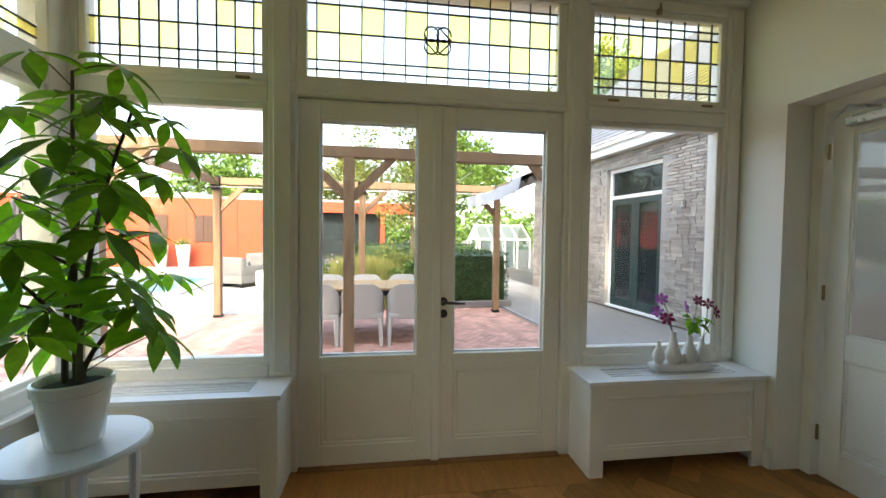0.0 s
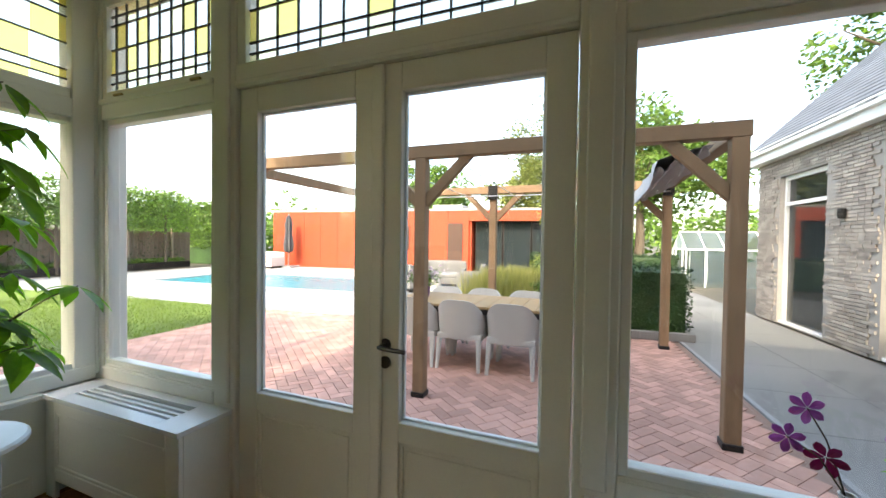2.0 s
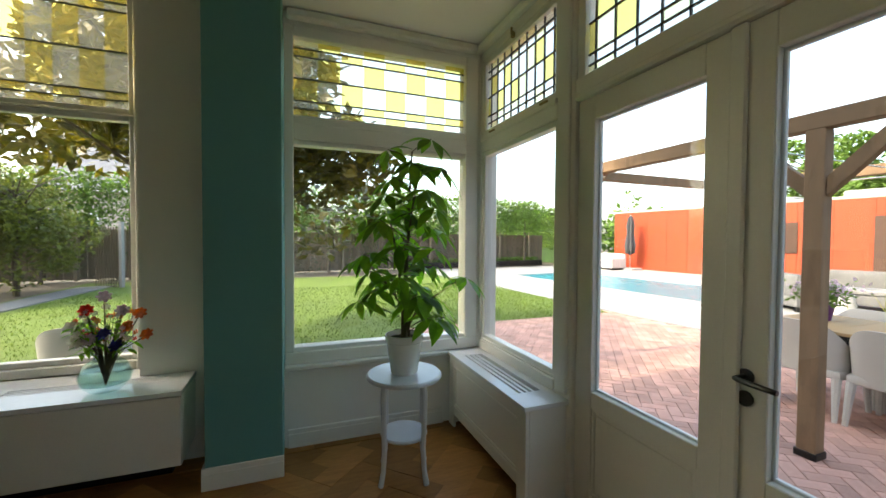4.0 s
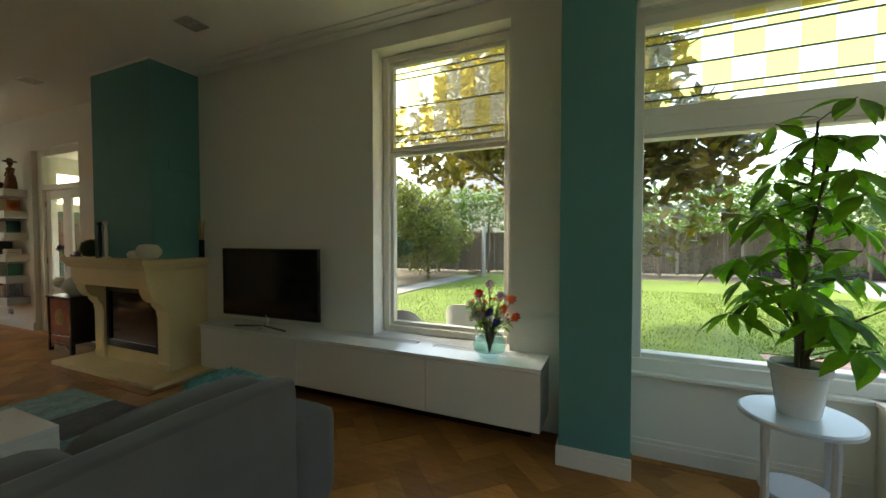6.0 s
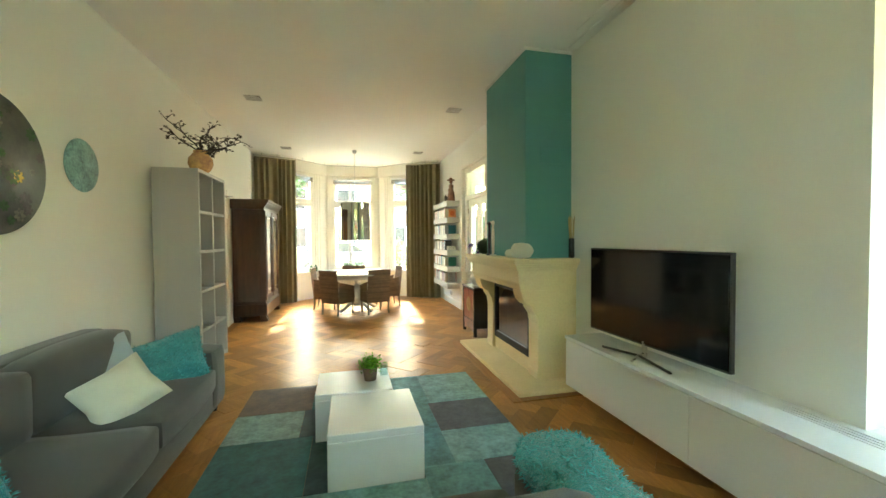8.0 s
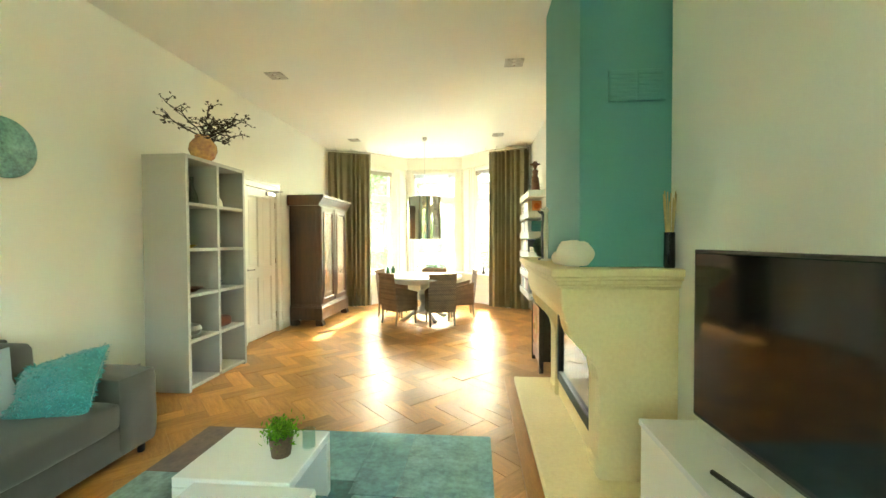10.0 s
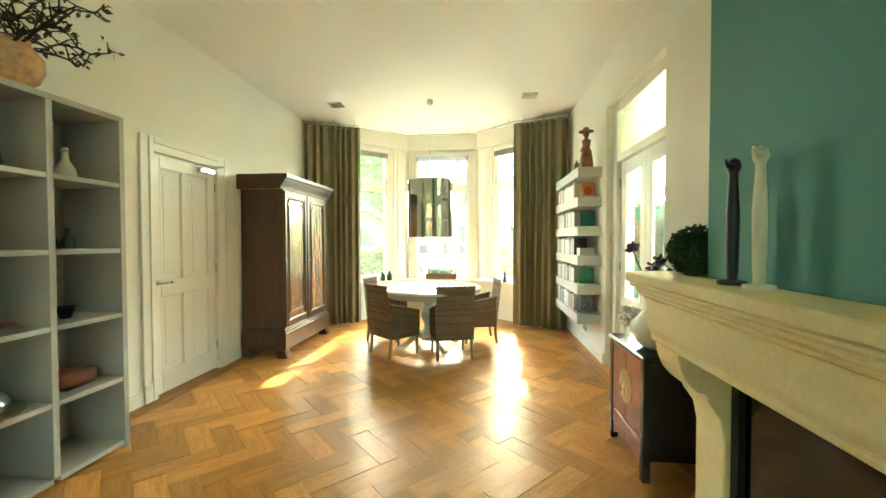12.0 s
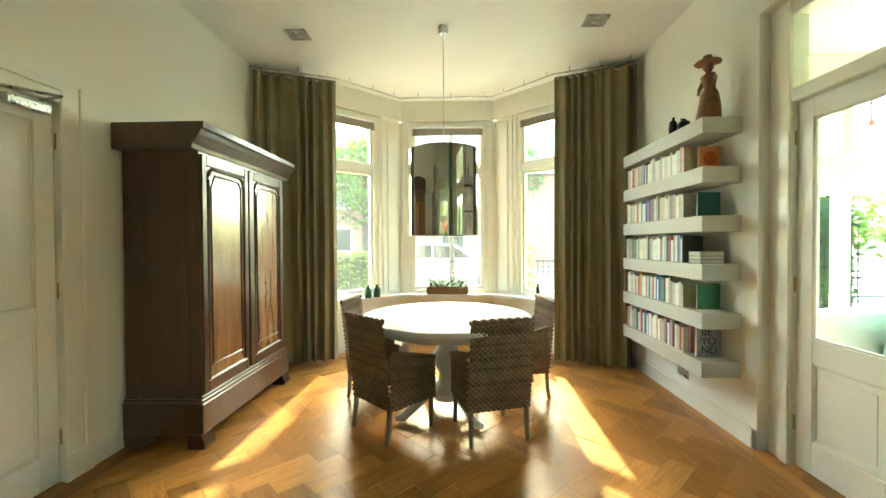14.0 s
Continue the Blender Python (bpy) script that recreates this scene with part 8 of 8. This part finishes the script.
# ---- veranda beyond the glazed door ----
vr = thing("veranda", pose(0, 0, 0), "bright glazed veranda beyond the double door", "veranda", **SK)
part("floor", B((-4.6, -8.0, -0.1, XW - 0.3, -5.0, -0.004), bevel=0), M_GREYWOOD, vr)
part("ceiling", B((-4.9, -8.6, 2.86, XW - 0.3, -4.6, 3.0), bevel=0), M_TRIM, vr)
part("window_frame", B(*[(x, -8.05, 0, x + 0.08, -7.95, 2.86) for x in (-4.5, -3.62, -2.74, -1.86)], (-4.5, -8.06, 1.92, -1.78, -7.94, 2.05), (-4.5, -8.06, 0, -1.78, -7.94, 0.5), (-4.5, -8.06, 2.58, -1.78, -7.94, 2.86), bevel=0.004), M_TRIM, vr)
for x in (-4.42, -3.54, -2.66):
    glass(part("pane", B((x, -8.002, 0.5, x + 0.80, -7.998, 1.92), bevel=0), M_GLASS, vr))
    glass(part("top_light", B((x, -8.002, 2.05, x + 0.80, -7.998, 2.58), bevel=0), M_STWHITE, vr))
    part("lead_came", B((x, -8.006, 2.17, x + 0.8, -7.994, 2.176), (x, -8.006, 2.48, x + 0.8, -7.994, 2.486), (x + 0.2, -8.006, 2.05, x + 0.206, -7.994, 2.58), (x + 0.4, -8.006, 2.05, x + 0.406, -7.994, 2.58), (x + 0.6, -8.006, 2.05, x + 0.606, -7.994, 2.58), bevel=0), M_LEAD, vr)
    for q in (0.2, 0.4, 0.6):
        part("rose_piece", prism([(x + q + 0.03 * math.cos(k * 1.5708), 2.32 + 0.03 * math.sin(k * 1.5708)) for k in range(4)], "y", -8.008, -7.992), mat("rose_glass_lozenge", (0.45, 0.12, 0.12), 0.2), vr)
part("window_frame", B(*[(-4.55, y, 0, -4.45, y + 0.09, 2.86) for y in (-8.0, -7.25, -6.5, -5.75, -5.09)], (-4.56, -8.0, 0, -4.44, -5.0, 0.55), (-4.54, -7.91, 2.0, -4.44, -5.0, 2.12), (-4.54, -7.91, 2.62, -4.44, -5.0, 2.86), bevel=0.004), M_TRIM, vr)
part("window_frame", B(*[(x, -5.05, 0, x + 0.08, -4.95, 2.86) for x in (-4.5, -3.5, -2.6, -1.85)], (-4.5, -5.06, 2.0, -1.78, -4.94, 2.12), (-4.5, -5.06, 0, -1.78, -4.94, 0.5), (-4.5, -5.06, 2.62, -1.78, -4.94, 2.86), bevel=0.004), M_TRIM, vr)
M_ROSE = pane_mat("rose_leaded_glass", (0.93, 0.55, 0.52), wave=0.4, cloud=0.1)
for y in (-7.91, -7.16, -6.41, -5.66):
    glass(part("pane", B((-4.502, y, 0.55, -4.498, y + 0.66, 2.0), bevel=0), M_GLASS, vr))
    glass(part("top_light", B((-4.502, y, 2.12, -4.498, y + 0.66, 2.62), bevel=0), M_STWHITE, vr))
    part("lead_came", B((-4.506, y, 2.24, -4.494, y + 0.66, 2.247), (-4.506, y, 2.52, -4.494, y + 0.66, 2.527), (-4.506, y + 0.2, 2.12, -4.494, y + 0.207, 2.62), (-4.506, y + 0.45, 2.12, -4.494, y + 0.457, 2.62), bevel=0), M_LEAD, vr)
    for q in (0.2, 0.45):
        glass(part("rose_piece", prism([(y + q + 0.045 * math.cos(k * 1.5708), 2.38 + 0.045 * math.sin(k * 1.5708)) for k in range(4)], "x", -4.508, -4.492), M_ROSE, vr))
vs = thing("bench_sofa", pose(-3.05, -7.42, 0, 0, 0, 90), "pale grey veranda sofa with teal cushions", "sofa")
part("base", soft_box(-0.4, -0.9, 0.08, 0.4, 0.9, 0.42, 0.05, 0.01, 5), M_GREY, vs, smooth=True)
part("backrest", soft_box(-0.45, -0.9, 0.3, -0.22, 0.9, 0.82, 0.06, 0.02, 6), M_GREY, vs, smooth=True)
solo("cushion", cushion(0.46, 0.44, 0.15, 8), M_PILTEAL, pose(-2.78, -7.50, 0.66, -20, 14, 0), "teal fleece cushion on the veranda sofa", "cushion", smooth=True)
solo("cushion", cushion(0.44, 0.42, 0.14, 9), M_PILBLUE, pose(-3.3, -7.50, 0.65, -18, -8, 0), "pale blue cushion on the veranda sofa", "cushion", smooth=True)
wm_ = thing("wire_fence", pose(-3.0, -12.2, GZ, 0, 0, 90), "open wire mesh garden fence", "fence")
mesh_b = []
for k in range(34):
    mesh_b.append((0, 0.12 * k, 0, 0.012, 0.12 * k + 0.012, 1.7))
for k in range(15):
    mesh_b.append((0.003, 0, 0.12 * k, 0.010, 4.0, 0.12 * k + 0.010))
part("mesh", B(*mesh_b, bevel=0), M_BLACKMET, wm_)
hedge_block("tall_hedge", pose(-7.4, -13.6, GZ), 5.2, 0.9, 2.3, "tall green hedge beyond the veranda", 6000, 11, 0.12)

# ---- street side ----
solo("front_garden", B((-9, -15.0, GZ - 0.03, 10, -10.4, GZ + 0.004), bevel=0), M_PATH, None, "grey paved front garden", "paving", **SK)
solo("street", B((-60, -24.0, GZ - 0.1, 60, -16.5, GZ - 0.02), bevel=0), M_ROAD, None, "asphalt street", "road", **SK)
solo("pavement", B((-60, -16.5, GZ - 0.1, 60, -15.0, GZ + 0.03), (-60, -26.5, GZ - 0.1, 60, -24.0, GZ + 0.03), bevel=0.01), M_PATH, None, "grey slab pavements along the street", "pavement", **SK)
rl = thing("garden_railing", pose(0, -14.9, GZ), "low black iron garden railing", "fence")
part("bars", B(*[(-4.0 + 0.14 * k, 0, 0, -3.985 + 0.14 * k, 0.015, 1.0) for k in range(64)], (-4.0, -0.005, 0.92, 5.0, 0.02, 0.95), (-4.0, -0.005, 0.10, 5.0, 0.02, 0.13), bevel=0), M_BLACKMET, rl)
for x, w, h in ((2.6, 2.2, 1.15),):
    hedge_block("front_hedge", pose(x, -14.4, GZ), w, 0.6, h, "green hedge in the front garden", 6500, 13 + int(w), 0.10, M_TREE)
t = thing("shrub", pose(-0.75, -13.2, GZ), "yellow-green front garden shrub", "shrub")
leaf_cloud("foliage", blob_points(2600, (0, 0, 0.8), (0.75, 0.6, 0.85), 91, 16, 0.4), 0.10, M_AUTUMN, t)
part("branches", tube([(0, 0, 0), (0.1, 0, 0.5), (0.2, 0.1, 1.1)], [0.03, 0.02, 0.01], 6), M_BARK, t)
M_CAR = mat("silver_blue_car_paint", (0.32, 0.38, 0.44), 0.25, metal=0.5, var=0.04, coat=0.8)
car = thing("car", pose(0.9, -17.4, GZ - 0.02), "silver-blue parked hatchback car at the kerb", "car")
body = [(-2.1, 0.30), (-2.1, 0.72), (-1.95, 0.86), (-1.0, 0.95), (-0.35, 1.40), (0.9, 1.46), (1.7, 1.10), (2.0, 0.95), (2.1, 0.60), (2.1, 0.30)]
part("body", prism(body, "y", -0.85, 0.85, bevel=0.05), M_CAR, car, smooth=True)
part("side_window", prism([(-0.85, 0.98), (-0.33, 1.33), (0.30, 1.37), (0.30, 0.98)], "y", 0.845, 0.856), M_DARKGL, car)
part("side_window", prism([(0.36, 0.98), (0.36, 1.37), (0.85, 1.38), (1.5, 1.08), (1.4, 0.98)], "y", 0.845, 0.856), M_DARKGL, car)
for x in (-1.35, 1.3):
    wl = part("wheel", lathe([(0, -0.1), (0.30, -0.1), (0.32, -0.07), (0.32, 0.07), (0.30, 0.1), (0, 0.1)], 28), M_BLACKMET, car, m=pose(x, 0.80, 0.32, 90, 0, 0))
    part("rim", lathe([(0, -0.105), (0.19, -0.105), (0.2, -0.09), (0.0, -0.06)], 20), M_STEEL, wl)
oh = thing("street_house", pose(-8, -36, GZ), "red brick house across the street", "house")
M_RBRICK = mat("red_street_brick", (0.30, 0.17, 0.13), 0.85, var=0.25, scale=4, grain=30, bump=0.3)
part("wall", B((0, 0, 0, 18, 8, 5.6), bevel=0), M_RBRICK, oh)
part("roof", prism([(-0.5, 5.4), (4, 9.5), (8.5, 5.4)], "x", -0.4, 18.4), M_SLATE, oh)
for x in (1.2, 4.6, 8.0, 11.4, 14.8):
    for z in (0.9, 3.5):
        w = part("window", B((x, 8.0, z, x + 1.5, 8.06, z + 1.5), bevel=0.01), M_WHITE, oh)
        part("pane", B((x + 0.1, 8.06, z + 0.1, x + 1.4, 8.07, z + 1.4), bevel=0), M_DARKGL, w)
tree(pose(-3.0, -30, GZ), 8.0, 3.0, 5.4, 6000, M_TREE, "street tree across the road", 51, 0.3, 24, 0.2)
tree(pose(6.0, -28, GZ), 8.0, 3.0, 5.2, 6000, M_TREE, "street tree across the road", 52, 0.3, 24, 0.2)

# Added as a sun blocker: its narrow crown shades the middle bay window only.
st_ = thing("tree", pose(0.62, -15.75, GZ), "added slender tree, crown out of view, shading the dining table", "tree")
part("trunk", tube([(0, 0, 0), (0.02, 0, 2.4), (0, 0.02, 5.0), (0.02, 0, 7.2)], [0.075, 0.065, 0.05, 0.02], 9), M_BARK, st_, smooth=True)
leaf_cloud("crown", blob_points(5200, (0, 0, 6.55), (0.80, 0.9, 1.65), 77, 30, 0.42), 0.17, M_TREE, st_, seed=77)

# ---- brick terrace, laid in herringbone ----
terrace = solo("terrace", B((-5.0, 2.78, GZ - 0.05, 2.90, 7.9, GZ - 0.012), bevel=0), M_SAND, G, "red clinker terrace in herringbone bond", "terrace", **SK)
tb = mesh_of(B((0.003, 0.003, -0.04, 0.207, 0.102, 0.0), bevel=0.003), M_CLINK, name="clinker")
CL, CW = 0.21, 0.105
tv2, tf2, count = [], [], 0
tturn = pose(0, 5, GZ, 0, 0, 45)
for r in range(-90, 90):
    for q in range(-24, 24):
        for o, rot in (((r * CW + 2 * CL * q, r * CW), 0), ((r * CW + 2 * CL * q + CL + CW, r * CW - CL + CW), 90)):
            m = tturn @ pose(o[0], o[1], 0, 0, 0, rot)
            c = m @ Vector((CL / 2, CW / 2, 0))
            if not (-4.95 < c.x < 2.85 and 2.85 < c.y < 7.85):
                continue
            if count < 300 and -0.6 < c.x < 2.2 and 3.2 < c.y < 5.6:
                part("clinker", tb, None, terrace, m=m)
                count += 1
            else:
                b = len(tv2)
                tv2 += [tuple(m @ Vector((x, y, z))) for z in (-0.04, 0.0) for x, y in ((0.003, 0.003), (0.207, 0.003), (0.207, 0.102), (0.003, 0.102))]
                tf2 += [tuple(b + k for k in f) for f in ((4, 5, 6, 7), (0, 1, 5, 4), (1, 2, 6, 5), (2, 3, 7, 6), (3, 0, 4, 7))]
tmesh = bpy.data.meshes.new("clinkers")
tmesh.from_pydata(tv2, [], tf2)
tmesh.materials.append(M_CLINKI)
tagged(part("clinkers", tmesh, None, terrace), "remaining red clinkers", kind="stuff")

# ---- parquet pieces, the nearest singly ----
near = [s for s in singles if -7.2 < s[1].y < -2.9 and -0.9 < s[1].x < 2.4][:300]
chosen = {id(s) for s in near}
for m, c in near:
    part("plank", plank, None, floor, m=m)
verts, faces = [], []
for s in singles:
    if id(s) in chosen:
        continue
    base = len(verts)
    ends = [(0.0006, 0.0006), (PL - 0.0006, 0.0006), (PL - 0.0006, PW - 0.0006), (0.0006, PW - 0.0006)]
    verts += [tuple(s[0] @ Vector((x, y, z))) for z in (-0.012, 0.0) for x, y in ends]
    faces += [tuple(base + k for k in f) for f in ((4, 5, 6, 7), (0, 1, 5, 4), (1, 2, 6, 5), (2, 3, 7, 6), (3, 0, 4, 7))]
rest = bpy.data.meshes.new("parquet")
rest.from_pydata(verts, [], faces)
rest.materials.append(M_OAKDIM)
ob = new("parquet", rest)
ob.parent = floor
tagged(ob, "remaining oak herringbone planks", kind="stuff")
border = []
for x0, x1 in ((XW, XW + 0.15), (XE - 0.15, XE)):
    for k in range(2):
        w = (x1 - x0) / 2
        for j in range(9):
            border.append((x0 + k * w + 0.001, -8.95 + j * 1.285 + 0.001, -0.012, x0 + (k + 1) * w - 0.001, -8.95 + (j + 1) * 1.285 - 0.001, 0.0035))
part("border_strip", B(*border, bevel=0.0), M_OAKDIM, floor, "long oak border strips")
